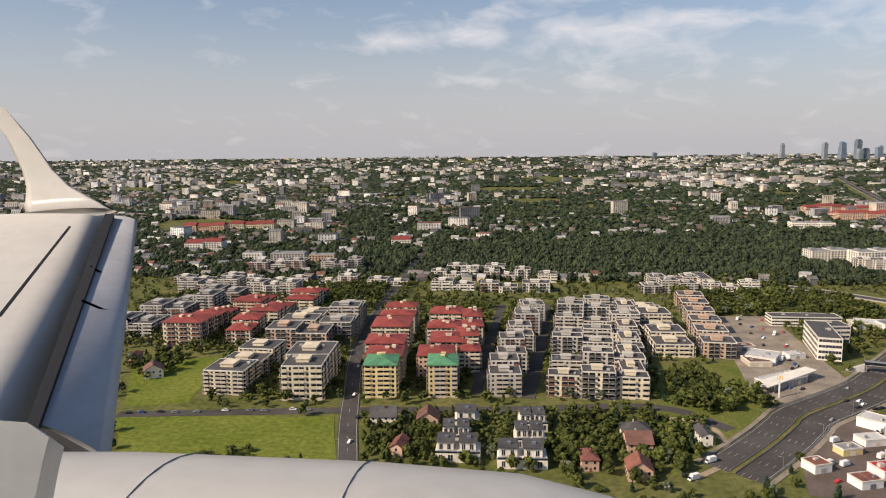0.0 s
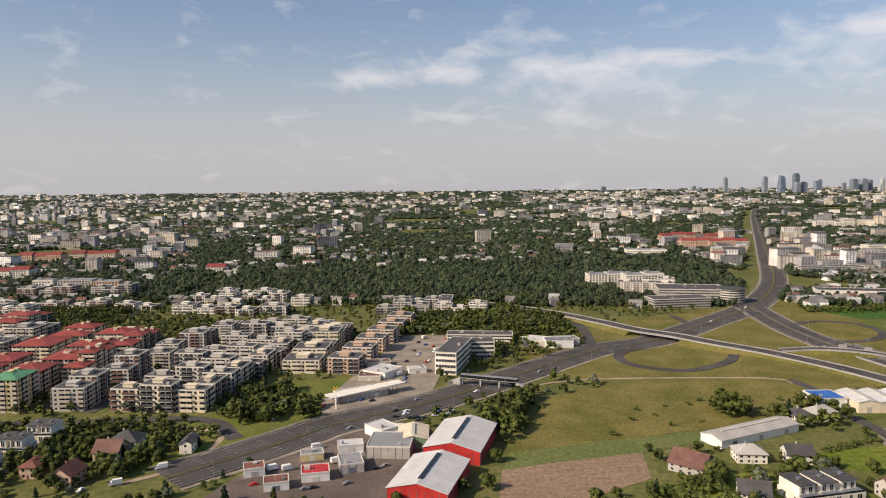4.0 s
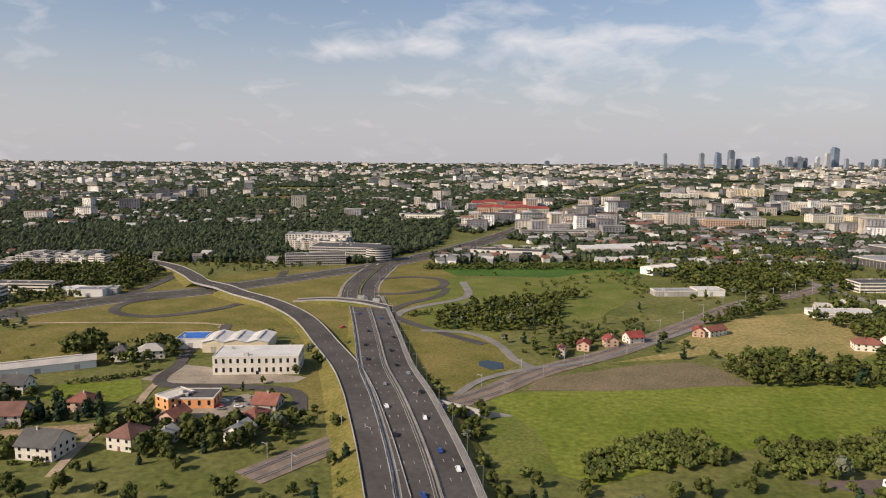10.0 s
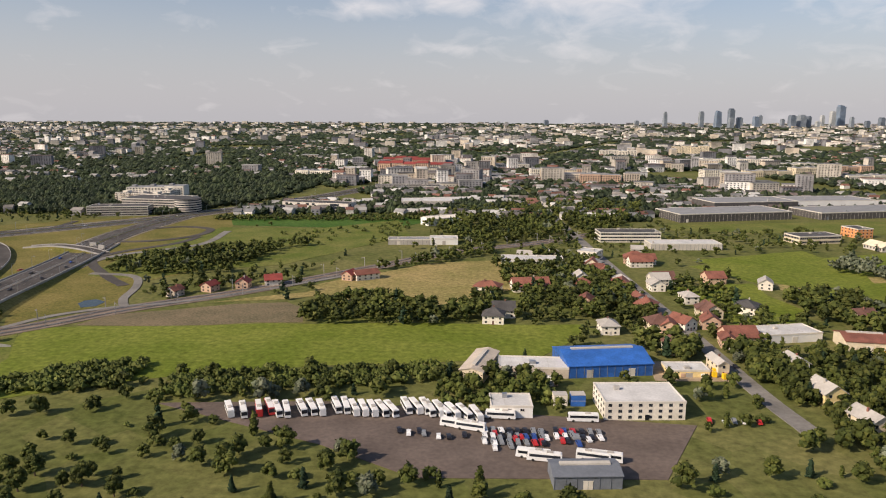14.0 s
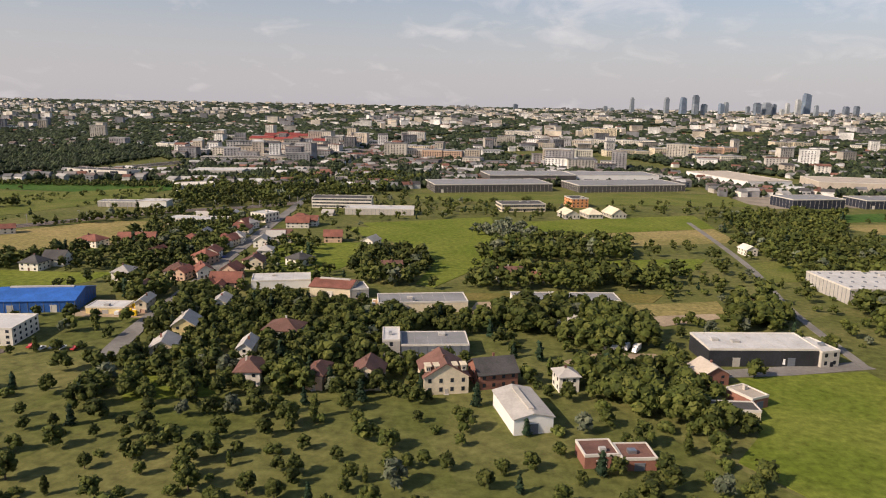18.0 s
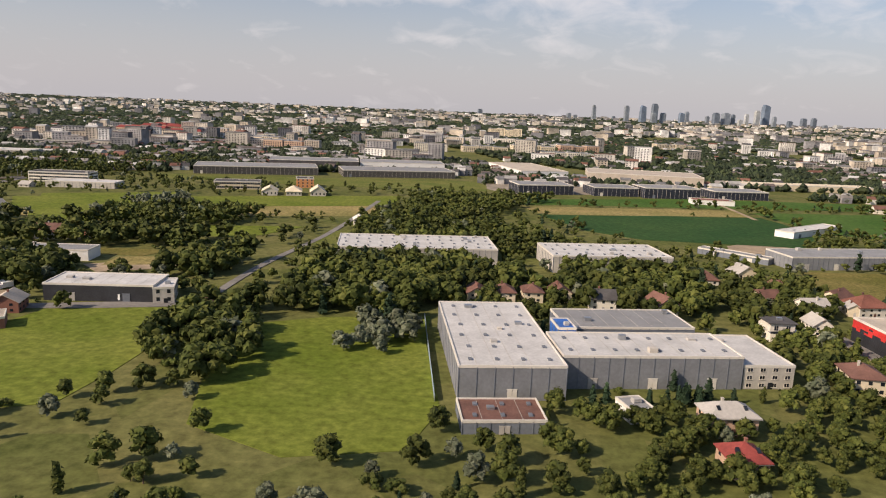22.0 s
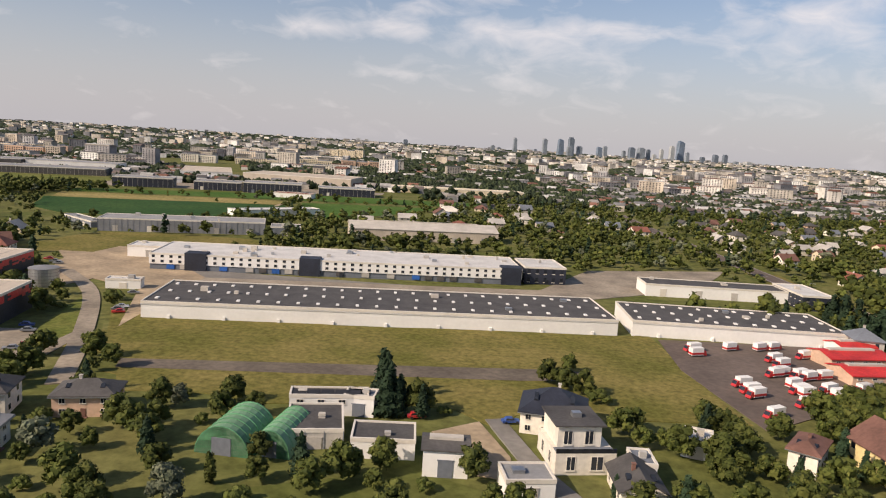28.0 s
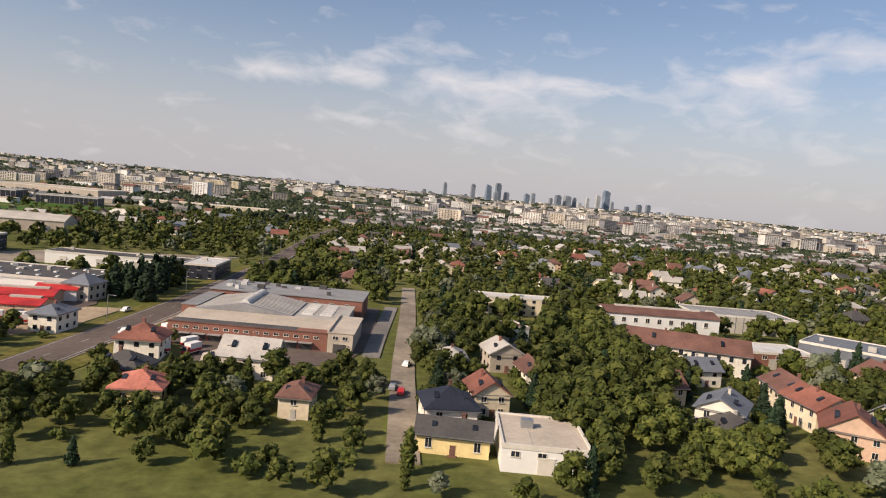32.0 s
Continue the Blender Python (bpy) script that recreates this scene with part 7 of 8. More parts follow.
# ---- vehicles ----
def car(color, far=False):
    e = thing("car", 0, -300, 0, f"{color.split('_')[1]} parked car with dark windows", "car", "cars")
    g = Geo()
    g.solid([(-1.18, -.46, .16), (1.18, -.46, .16), (1.18, .46, .16), (-1.18, .46, .16)], [(-1.16, -.47, .46), (1.14, -.45, .42), (1.14, .45, .42), (-1.16, .47, .46)])
    g.solid([(-.85, -.42, .455), (.55, -.42, .44), (.55, .42, .44), (-.85, .42, .455)], [(-.62, -.36, .78), (.2, -.36, .78), (.2, .36, .78), (-.62, .36, .78)])
    part("body", g, color, e)
    g = Geo()
    g.solid([(-.80, -.425, .48), (.50, -.425, .48), (.50, .425, .48), (-.80, .425, .48)], [(-.66, -.385, .72), (.24, -.385, .72), (.24, .385, .72), (-.66, .385, .72)])
    part("window", g, "glass", e)
    for x in () if far else (-.72, .74):
        for y in (-.42, .42):
            part("wheel", Geo().wheel(x, y, .17, .17, .07), "rubber", e)
    return e


def van(color, box, name, label, far=False):
    e = thing(name, 0, -300, 0, label, "van", "vans")
    part("cab", Geo().solid([(.85, -.52, .2), (1.6, -.52, .2), (1.6, .52, .2), (.85, .52, .2)], [(.85, -.5, 1.15), (1.2, -.48, 1.15), (1.2, .48, 1.15), (.85, .5, 1.15)]), color, e)
    part("cargo_box", Geo().box(-1.6, .8, -.58, .58, .3, 1.6), box, e)
    part("stripe", Geo().box(-1.62, .82, -.6, .6, .42, .78), color, e)
    part("windscreen", Geo().solid([(1.25, -.46, .62), (1.48, -.46, .62), (1.48, .46, .62), (1.25, .46, .62)], [(1.1, -.44, 1.1), (1.24, -.44, 1.1), (1.24, .44, 1.1), (1.1, .44, 1.1)]), "glass", e)
    for x in () if far else (-1.0, 1.15):
        for y in (-.5, .5):
            part("wheel", Geo().wheel(x, y, .2, .2, .08), "rubber", e)
    return e


def coach(color, label):
    e = thing("coach", 0, -300, 0, label, "coach", "coaches")
    part("body", Geo().solid([(-3.2, -.66, .22), (3.2, -.66, .22), (3.2, .66, .22), (-3.2, .66, .22)], [(-3.15, -.66, 1.7), (3.0, -.64, 1.7), (3.0, .64, 1.7), (-3.15, .66, 1.7)]), color, e)
    part("roof", Geo().box(-3.0, 2.8, -.58, .58, 1.7, 1.78), "paint_white", e)
    part("window", Geo().box(-2.9, 2.7, -.68, .68, .95, 1.45), "glass", e)
    part("windscreen", Geo().box(2.95, 3.16, -.6, .6, .75, 1.5), "glass", e)
    part("roof_unit", Geo().box(-1.6, -.4, -.4, .4, 1.78, 1.9), "grey", e)
    for x in (-1.9, 2.0):
        for y in (-.6, .6):
            part("wheel", Geo().wheel(x, y, .26, .26, .08), "rubber", e)
    return e


FLEET = {}


def fleet(kind, i, far):
    colors = ("car_white", "car_grey", "car_black", "car_grey", "car_red", "car_white", "car_blue", "car_black")
    key = (kind, colors[i % 8] if kind == "car" else "", far)
    first = key not in FLEET
    if first:
        FLEET[key] = {"car": lambda: car(key[1], far), "van": lambda: van("car_white", "paint_white", "van", "white box van parked in the yard", far), "red_van": lambda: van("car_red", "paint_white", "delivery_van", "red and white delivery van", far),
                      "coach": lambda: coach("car_white", "white touring coach with dark windows"), "coach_red": lambda: coach("car_red", "dark red touring coach with dark windows")}[kind]()
    return FLEET[key], first


def park(kind, spots, rz, z=0.16):
    for i, (x, y) in enumerate(spots):
        rng = random.Random(int(x * 7 + y))
        m = pose(x, y, z, 0, 0, rz + rng.uniform(-6, 6) + (180 if rng.random() < .5 else 0))
        ob, first = fleet(kind, rng.randrange(8), y > 118)
        if first:
            ob.matrix_world = m
        else:
            copy_thing(ob, m)


# ---- woods and gardens ----
wood([(804, 122), (829, 126), (829, 128), (804, 124)], 'conifer', 2.6, 3.6, 'row of young trees before the grey hall')
wood([(-200, 285), (-160, 282), (-118, 276), (-110, 224), (-64, 224), (-62, 330), (-70, 430), (-205, 430)], 'broad', 5.2, 4.2, 'courtyard trees between the flats')
wood([(-60, 226), (2, 232), (48, 236), (52, 300), (70, 380), (-62, 400)], 'broad', 5.6, 3.8, 'courtyard trees between the flats')
wood([(-46, 180), (36, 176), (48, 196), (60, 214), (40, 228), (-10, 222), (-48, 216)], 'broad', 4.4, 3.8, 'garden trees among the villas')
wood([(836, 100), (866, 96), (864, 170), (850, 172), (838, 134)], 'broad', 4.6, 3.8, 'garden trees round small houses')
wood([(805, 96), (836, 98), (832, 122), (806, 120)], 'broad', 4.8, 3.6, 'garden trees before the grey hall')
wood([(561, 136), (572, 133), (600, 140), (628, 138), (634, 160), (615, 200), (562, 206)], 'broad', 4.6, 4.2, 'garden trees round the houses of the street')
wood([(500, 225), (535, 232), (552, 232), (540, 330), (505, 330)], 'broad', 6.0, 4.0, 'garden trees behind the street')
wood([(48, 242), (75, 250), (68, 225), (50, 224)], 'broad', 3.6, 4.6, 'bushy willow scrub on the plot')
wood([(11, 209), (25, 222), (29, 198), (24, 183), (10, 181)], 'broad', 4.0, 5.0, 'dense garden trees beside the villas')
wood([(-45, 187), (-45, 199), (-27, 195), (-24, 184)], 'broad', 4.0, 4.5, 'garden trees and shrubs')
wood([(38, 199), (51, 200), (47, 185), (36, 177)], 'broad', 4.5, 4.5, 'garden trees by the red-roofed house')
wood([(-160, 264), (-149, 278), (-133, 259), (-142, 238)], 'broad', 5.0, 5.0, 'garden trees round small houses')
wood([(-93, 183), (-78, 186), (-74, 180), (-91, 177)], 'shrub', 4.0, 3.0, 'bushes in the meadow')
wood([(-133, 441), (-78, 465), (-65, 351), (-84, 356)], 'broad', 5.0, 5.0, 'trees behind the flats')
wood([(-65, 258), (-59, 258), (-64, 317), (-71, 317)], 'broad', 4.0, 4.5, 'street trees between the flats')
wood([(7, 239), (17, 357), (17, 377), (9, 357)], 'broad', 5.0, 4.0, 'street trees between the flats')
wood([(94, 363), (139, 379), (176, 503), (119, 458)], 'broad', 5.0, 5.5, 'trees behind the offices')
wood([(30, 210), (53, 208), (49, 196), (28, 194)], 'broad', 5.0, 4.5, 'garden trees between houses')
wood([(140, 213), (138, 235), (142, 254), (152, 241), (148, 213)], 'broad', 4.0, 6.0, 'dark thicket beside the red halls')
wood([(214, 240), (217, 256), (227, 253), (227, 240)], 'broad', 4.0, 6.0, 'round clump of willows in the meadow')
wood([(230, 240), (251, 256), (260, 252), (253, 231), (237, 231)], 'broad', 4.5, 5.5, 'garden trees round white houses')
wood([(233, 180), (251, 193), (267, 187), (264, 182), (234, 179)], 'conifer', 3.5, 5.0, 'row of spruces and thujas')
wood([(263, 171), (270, 187), (276, 186), (272, 171)], 'broad', 4.0, 5.5, 'garden trees by the orange building')
wood([(289, 180), (316, 188), (307, 171), (279, 162)], 'broad', 4.5, 5.0, 'garden trees among houses')
wood([(181, 184), (185, 189), (202, 184), (205, 173), (183, 178)], 'shrub', 4.0, 4.0, 'overgrown garden shrubs')
wood([(190, 191), (202, 199), (215, 184), (205, 170)], 'broad', 4.5, 5.0, 'garden trees')
wood([(215, 191), (231, 213), (230, 195), (217, 180)], 'broad', 4.5, 4.5, 'garden trees and hedges')
wood([(227, 165), (250, 169), (250, 159), (231, 156)], 'shrub', 4.0, 4.0, 'dense shrubs')
wood([(235, 213), (255, 223), (255, 220), (235, 209)], 'hedge', 2.0, 2.0, 'clipped dark hedge')
wood([(165, 218), (186, 229), (223, 240), (187, 224)], 'shrub', 7.0, 2.4, 'scattered bushes along a ditch')
wood([(173, 241), (207, 260), (244, 267), (243, 252), (186, 229)], 'shrub', 11.0, 2.2, 'scattered bushes in the meadow')
wood([(131, 295), (186, 318), (155, 349), (122, 326)], 'broad', 7.0, 4.5, 'trees by the construction yard')
wood([(120, 451), (178, 408), (183, 347), (150, 377)], 'broad', 5.0, 5.5, 'trees by the slip road')
wood([(324, 447), (470, 469), (456, 443), (324, 432)], 'hedge', 4.0, 4.0, 'dark row of trees along the field')
wood([(329, 313), (338, 318), (334, 307), (327, 306)], 'shrub', 4.0, 3.0, 'bushes in the grassland')
wood([(352, 328), (412, 363), (371, 288), (346, 288)], 'broad', 5.5, 5.0, 'scrub and willows in the grassland')
wood([(379, 155), (380, 169), (399, 183), (410, 182), (411, 166), (389, 162)], 'thicket', 2.6, 3.4, 'dense young thicket in the meadow')
wood([(418, 158), (421, 176), (453, 182), (487, 189), (481, 176), (439, 167)], 'thicket', 2.8, 3.4, 'long thicket along the meadow')
wood([(435, 223), (438, 248), (453, 253), (477, 244), (477, 229), (472, 220), (443, 222)], 'broad', 4.0, 5.0, 'grove at the meadow edge')
wood([(472, 220), (494, 260), (500, 253), (493, 231)], 'broad', 4.0, 5.0, 'grove at the meadow edge')
wood([(482, 176), (501, 179), (511, 177), (505, 166), (483, 164)], 'broad', 4.0, 4.5, 'trees round the depot')
wood([(428, 159), (432, 165), (439, 166), (439, 160)], 'silver', 4.0, 4.5, 'silver-leaved willows')
wood([(441, 158), (445, 168), (453, 167), (452, 159)], 'silver', 4.0, 5.0, 'silver-leaved willows')
wood([(336, 285), (340, 315), (368, 340), (392, 328), (388, 290), (359, 281)], 'broad', 4.6, 4.6, 'trees among red-roofed houses')
wood([(375, 386), (429, 424), (414, 357), (372, 349)], 'shrub', 9.0, 3.0, 'scattered bushes in the grassland')
wood([(440, 298), (479, 342), (496, 364), (493, 337), (459, 305)], 'broad', 4.5, 5.0, 'trees along the railway')
wood([(435, 345), (444, 375), (447, 432), (427, 430)], 'shrub', 6.0, 3.0, 'bushes in the grassland')
wood([(445, 454), (544, 549), (600, 522), (551, 385), (493, 350), (473, 378)], 'broad', 6.0, 6.0, 'dark trees round the workshops')
wood([(493, 313), (516, 339), (527, 328), (514, 295), (498, 298)], 'broad', 5.0, 5.0, 'garden trees')
wood([(506, 268), (536, 297), (550, 280), (532, 249), (505, 247)], 'broad', 5.5, 4.5, 'garden trees by the meadow')
wood([(378, 242), (385, 270), (422, 287), (424, 269), (400, 248)], 'broad', 5.0, 4.0, 'garden trees round red-roofed houses')
wood([(592, 157), (605, 165), (616, 159), (617, 141), (599, 142)], 'broad', 4.5, 5.5, 'garden trees')
wood([(543, 193), (552, 219), (573, 187), (567, 168), (557, 167)], 'broad', 5.0, 5.0, 'garden trees among houses')
wood([(553, 282), (570, 297), (588, 224), (574, 222)], 'broad', 6.0, 4.5, 'garden trees')
wood([(494, 284), (525, 316), (556, 243), (536, 217)], 'broad', 5.0, 5.0, 'garden trees among houses')
wood([(594, 200), (603, 199), (611, 174), (599, 176)], 'broad', 5.0, 5.0, 'garden trees')
wood([(514, 336), (538, 340), (546, 253), (529, 235)], 'broad', 5.0, 5.5, 'street and garden trees')
wood([(534, 210), (551, 219), (553, 193), (538, 195)], 'broad', 5.0, 5.5, 'street and garden trees')
wood([(556, 226), (565, 215), (565, 178), (561, 170)], 'broad', 4.5, 5.5, 'street trees')
wood([(482, 166), (506, 174), (510, 163), (490, 157)], 'shrub', 4.0, 4.0, 'bushes behind the depot')
wood([(643, 186), (642, 210), (671, 212), (681, 176), (668, 165)], 'broad', 4.5, 6.0, 'tall trees along the lane')
wood([(672, 127), (660, 156), (669, 161), (677, 144), (684, 128)], 'broad', 4.5, 6.0, 'tall trees round the brick sheds')
wood([(724, 131), (724, 161), (735, 175), (737, 155), (736, 127)], 'broad', 4.2, 6.0, 'dense trees between meadows')
wood([(736, 127), (737, 159), (742, 149), (746, 133), (741, 119)], 'broad', 4.2, 5.5, 'dense trees between meadows')
wood([(632, 317), (651, 339), (665, 302), (641, 296)], 'silver', 5.0, 5.0, 'clump of grey willows')
wood([(757, 142), (762, 159), (774, 160), (774, 147), (768, 141)], 'silver', 4.0, 4.5, 'clump of flowering silver willows')
wood([(738, 163), (740, 213), (761, 231), (784, 221), (800, 204), (788, 178), (765, 170)], 'broad', 4.6, 6.0, 'dense tall trees behind the meadow')
wood([(737, 311), (774, 335), (808, 277), (818, 259), (795, 230), (743, 236)], 'broad', 5.5, 5.5, 'grove behind the grey halls')
wood([(797, 188), (822, 214), (851, 219), (837, 194), (815, 181)], 'broad', 5.0, 5.5, 'trees round the houses')
wood([(847, 170), (849, 205), (868, 217), (880, 206), (875, 186), (856, 168)], 'broad', 4.6, 5.0, 'garden trees')
wood([(802, 182), (811, 219), (847, 247), (847, 186), (831, 172)], 'broad', 4.6, 5.5, 'garden trees')
wood([(768, 159), (744, 218), (768, 225), (798, 200), (798, 187), (774, 179)], 'broad', 4.4, 6.0, 'dense tall trees behind the hall')
wood([(860, 139), (867, 143), (866, 129), (860, 128)], 'shrub', 3.5, 3.0, 'garden shrubs')
wood([(861, 160), (868, 166), (867, 154), (860, 152)], 'broad', 3.5, 4.0, 'garden trees')
wood([(938, 106), (938, 113), (943, 114), (950, 108), (950, 104)], 'broad', 3.0, 4.5, 'clump of trees at the bend')
wood([(1046, 94), (1055, 105), (1086, 110), (1072, 90), (1059, 85), (1059, 90), (1050, 90)], 'broad', 4.0, 4.6, 'dense garden trees')
wood([(1029, 87), (1033, 95), (1038, 92), (1036, 82), (1029, 78)], 'broad', 3.4, 4.0, 'garden trees')
wood([(1013, 110), (1015, 117), (1019, 119), (1019, 106), (1014, 104)], 'broad', 3.0, 4.0, 'bushes in the dry grass')
wood([(1018, 103), (1021, 107), (1023, 105), (1022, 100)], 'shrub', 3.0, 3.0, 'bush in the dry grass')
wood([(989, 94), (988, 103), (993, 102), (996, 93)], 'conifer', 3.0, 6.0, 'dark spruces')
wood([(989, 76), (987, 84), (994, 83), (996, 77)], 'broad', 3.5, 4.0, 'garden trees')
wood([(1000, 77), (998, 90), (1002, 87), (1006, 78)], 'broad', 3.5, 4.2, 'garden trees')
wood([(1006, 84), (1007, 88), (1010, 85), (1011, 80)], 'broad', 3.0, 3.6, 'garden trees')
wood([(1081, 141), (1101, 155), (1100, 134), (1088, 122), (1079, 133)], 'conifer', 4.0, 6.5, 'tall dark spruces')
wood([(1092, 168), (1133, 226), (1130, 207), (1107, 161), (1089, 157)], 'broad', 5.0, 5.0, 'street trees')
wood([(1049, 86), (1045, 102), (1064, 107), (1075, 101), (1075, 83), (1064, 76), (1053, 79)], 'broad', 3.8, 4.6, 'dense garden trees')
wood([(1047, 76), (1043, 88), (1046, 92), (1052, 79)], 'conifer', 3.4, 4.5, 'thujas and spruces in gardens')
wood([(1096, 157), (1099, 172), (1081, 161), (1082, 122), (1089, 117)], 'conifer', 4.0, 6.5, 'tall dark spruces by the avenue')
wood([(1093, 71), (1098, 82), (1114, 92), (1120, 91), (1112, 71), (1099, 69)], 'broad', 4.2, 3.8, 'dense garden trees')
wood([(1115, 74), (1126, 92), (1136, 96), (1130, 76)], 'broad', 4.6, 4.0, 'dense garden trees')
wood([(1132, 129), (1149, 164), (1160, 162), (1143, 124)], 'broad', 4.2, 5.5, 'willows by the school')
wood([(1107, 75), (1104, 86), (1110, 93), (1121, 93), (1131, 90), (1136, 86), (1135, 75), (1126, 74), (1116, 70)], 'broad', 4.4, 3.9, 'dense garden trees')
wood([(1139, 80), (1140, 107), (1148, 127), (1152, 115), (1146, 91), (1141, 80)], 'broad', 3.8, 5.0, 'street trees and gardens')
wood([(1155, 72), (1158, 94), (1167, 116), (1180, 128), (1177, 111), (1183, 106), (1174, 83), (1167, 71)], 'broad', 3.8, 6.0, 'dense park trees')
wood([(1178, 76), (1187, 90), (1192, 96), (1188, 84), (1187, 78)], 'conifer', 4.0, 5.0, 'spruces')
wood([(1190, 82), (1205, 105), (1222, 112), (1201, 84)], 'broad', 4.0, 5.5, 'dense trees')
wood([(1166, 66), (1176, 74), (1183, 72), (1177, 65)], 'broad', 3.6, 4.6, 'dense trees')
wood([(1142, 108), (1144, 149), (1155, 153), (1153, 129)], 'broad', 4.2, 5.0, 'weeping willow and street trees')
wood([(1166, 134), (1176, 163), (1192, 170), (1178, 133)], 'broad', 4.2, 5.5, 'trees by the school')
wood([(592, 248), (596, 265), (616, 271), (621, 250), (616, 223), (603, 221)], 'broad', 4.6, 5.5, 'round grove of broadleaf trees')
wood([(633, 255), (648, 299), (696, 301), (688, 268), (673, 263), (643, 258)], 'broad', 4.6, 6.0, 'tall grove behind the clearing')
wood([(633, 221), (640, 242), (664, 247), (703, 246), (693, 226), (659, 222)], 'broad', 4.4, 6.0, 'dense row of tall trees')
wood([(604, 178), (608, 187), (647, 192), (644, 182), (625, 176)], 'broad', 4.2, 4.8, 'dense row of trees behind the blue hall')
wood([(644, 182), (653, 204), (664, 208), (659, 187)], 'broad', 4.0, 7.0, 'tall broad tree group')
wood([(654, 179), (665, 200), (685, 207), (672, 181)], 'broad', 4.2, 5.5, 'dense row of trees')
wood([(656, 144), (660, 159), (678, 165), (680, 146), (673, 133)], 'broad', 4.0, 5.5, 'dense trees beside the brick sheds')
wood([(701, 186), (709, 215), (719, 216), (717, 194)], 'broad', 4.0, 6.5, 'tall trees behind the black hall')
wood([(751, 381), (825, 396), (780, 299), (757, 295), (753, 348)], 'broad', 5.0, 5.5, 'grove beyond the lane')
wood([(560, 174), (558, 206), (570, 197), (573, 176)], 'broad', 4.4, 5.0, 'street trees and gardens')
wood([(53, 228), (53, 259), (65, 267), (70, 235), (68, 227)], 'broad', 3.6, 5.5, 'tall trees on the grass plot')
wood([(73, 230), (74, 244), (86, 251), (85, 233)], 'broad', 3.8, 4.5, 'trees beside the restaurant')
wood([(142, 236), (152, 263), (156, 259), (148, 222), (143, 225)], 'broad', 3.6, 5.5, 'dark trees behind the red halls')
wood([(83, 362), (88, 422), (125, 409), (126, 366), (102, 351)], 'broad', 4.6, 5.5, 'trees behind the yards')
wood([(132, 354), (168, 430), (160, 369), (152, 344)], 'broad', 4.6, 5.5, 'trees behind the offices')

def pallet_stack(color, tall):
    e = thing("pallet_stack", 0, -300, 0, f"stack of {color} wrapped building materials on pallets", "pallet", "stacks of building materials")
    part("pallet", Geo().box(-.6, .6, -.5, .5, 0, .12), "dirt", e)
    part("load", Geo().solid([(-.58, -.48, .12), (.58, -.48, .12), (.58, .48, .12), (-.58, .48, .12)], [(-.55, -.45, tall), (.54, -.46, tall * .96), (.55, .45, tall), (-.55, .46, tall * .98)]), {"white": "paint_white", "yellow": "sign_yellow", "pink": "peach", "grey": "concrete"}[color], e)
    return e


def stacks(x0, x1, y0, y1, n, seed):
    rng, first = random.Random(seed), {}
    for _ in range(n):
        c = rng.choice(("white", "white", "white", "pink", "pink", "yellow", "grey"))
        m = pose(rng.uniform(x0, x1), rng.uniform(y0, y1), .12, 0, 0, rng.choice((5, 95)) + rng.uniform(-4, 4))
        if c not in first:
            first[c] = pallet_stack(c, rng.uniform(.9, 1.5))
            first[c].matrix_world = m
        else:
            copy_thing(first[c], m)


mat("sign_yellow", (.85, .55, .02), .5, var=.05)
stacks(537, 552, 184, 193, 34, 3)
stacks(497, 512, 176, 181, 16, 4)
stacks(596, 612, 199, 206, 14, 5)

# ---- vehicles ----
park('coach', [(450, 156), (452, 156), (457, 157.5), (459, 157.5), (487, 158), (489.5, 157.5), (492, 157)], 115)
park('car', [(494 + 1.6 * (k % 8), 150.8 - 2.6 * (k // 8)) for k in range(24)], 100)
park('car', [(508 + 1.7 * (k % 6), 151.5 - 2.6 * (k // 6)) for k in range(12)], 95)
park('car', [(-128, 209), (-124, 210), (-118, 211), (-113, 211), (-106, 212), (-97, 214), (-89, 215), (-84, 215), (-75, 217), (-70, 217)], 2)
park('car', [(-50, 193), (-52, 212), (-58, 233), (-64, 265), (-89, 230), (37, 174), (42, 180), (80, 251), (82, 245), (88, 252)], 80)
park('car', [(96, 223), (112, 241), (114, 254), (98, 252), (106, 287), (106, 279), (107, 276), (112, 308), (107, 321), (108, 341), (104, 346), (119, 365)], 40)
park('van', [(51, 189), (44, 178)], 35)
park('car', [(112, 238), (135, 265), (160, 294), (227, 366), (260, 403), (294, 449), (311, 482), (341, 551), (377, 642), (394, 688), (303, 285), (310, 262)], 40)
park('car', [(284, 201), (287, 199), (290, 201), (291, 199), (294, 202), (295, 200), (287, 195), (292, 195), (288, 193), (295, 197)], 10)
park('car', [(123, 241), (126, 238), (127, 242), (115, 218), (109, 235), (112, 241), (108, 241)], 30)
park('coach', [(440, 155), (443, 155), (455, 157), (462, 159), (464, 159), (466, 158), (468, 158), (470, 158), (472, 158), (474, 158), (477, 160), (479, 160), (481, 160), (482, 159), (484, 159), (485, 158)], 115)
park('coach_red', [(446, 156), (448, 157)], 115)
park('car', [(477, 149), (479, 148), (481, 149), (482, 148), (485, 147), (487, 147), (490, 148), (496, 149), (497, 147), (499, 149), (500, 147), (501, 148), (505, 150), (506, 148), (509, 151), (511, 150), (512, 149), (514, 148), (499, 144), (496, 143)], 100)
park('car', [(494, 146), (496, 145), (505, 146), (509, 147), (510, 147), (512, 146)], 100)
park('coach', [(488, 152), (491, 151), (503, 140), (505, 139), (514, 140), (516, 140)], 170)
park('coach', [(497, 157), (514, 157)], 2)
park('car', [(556, 193), (554, 219), (548, 253), (544, 314), (540, 159), (543, 158), (545, 159), (547, 159), (550, 159)], 85)
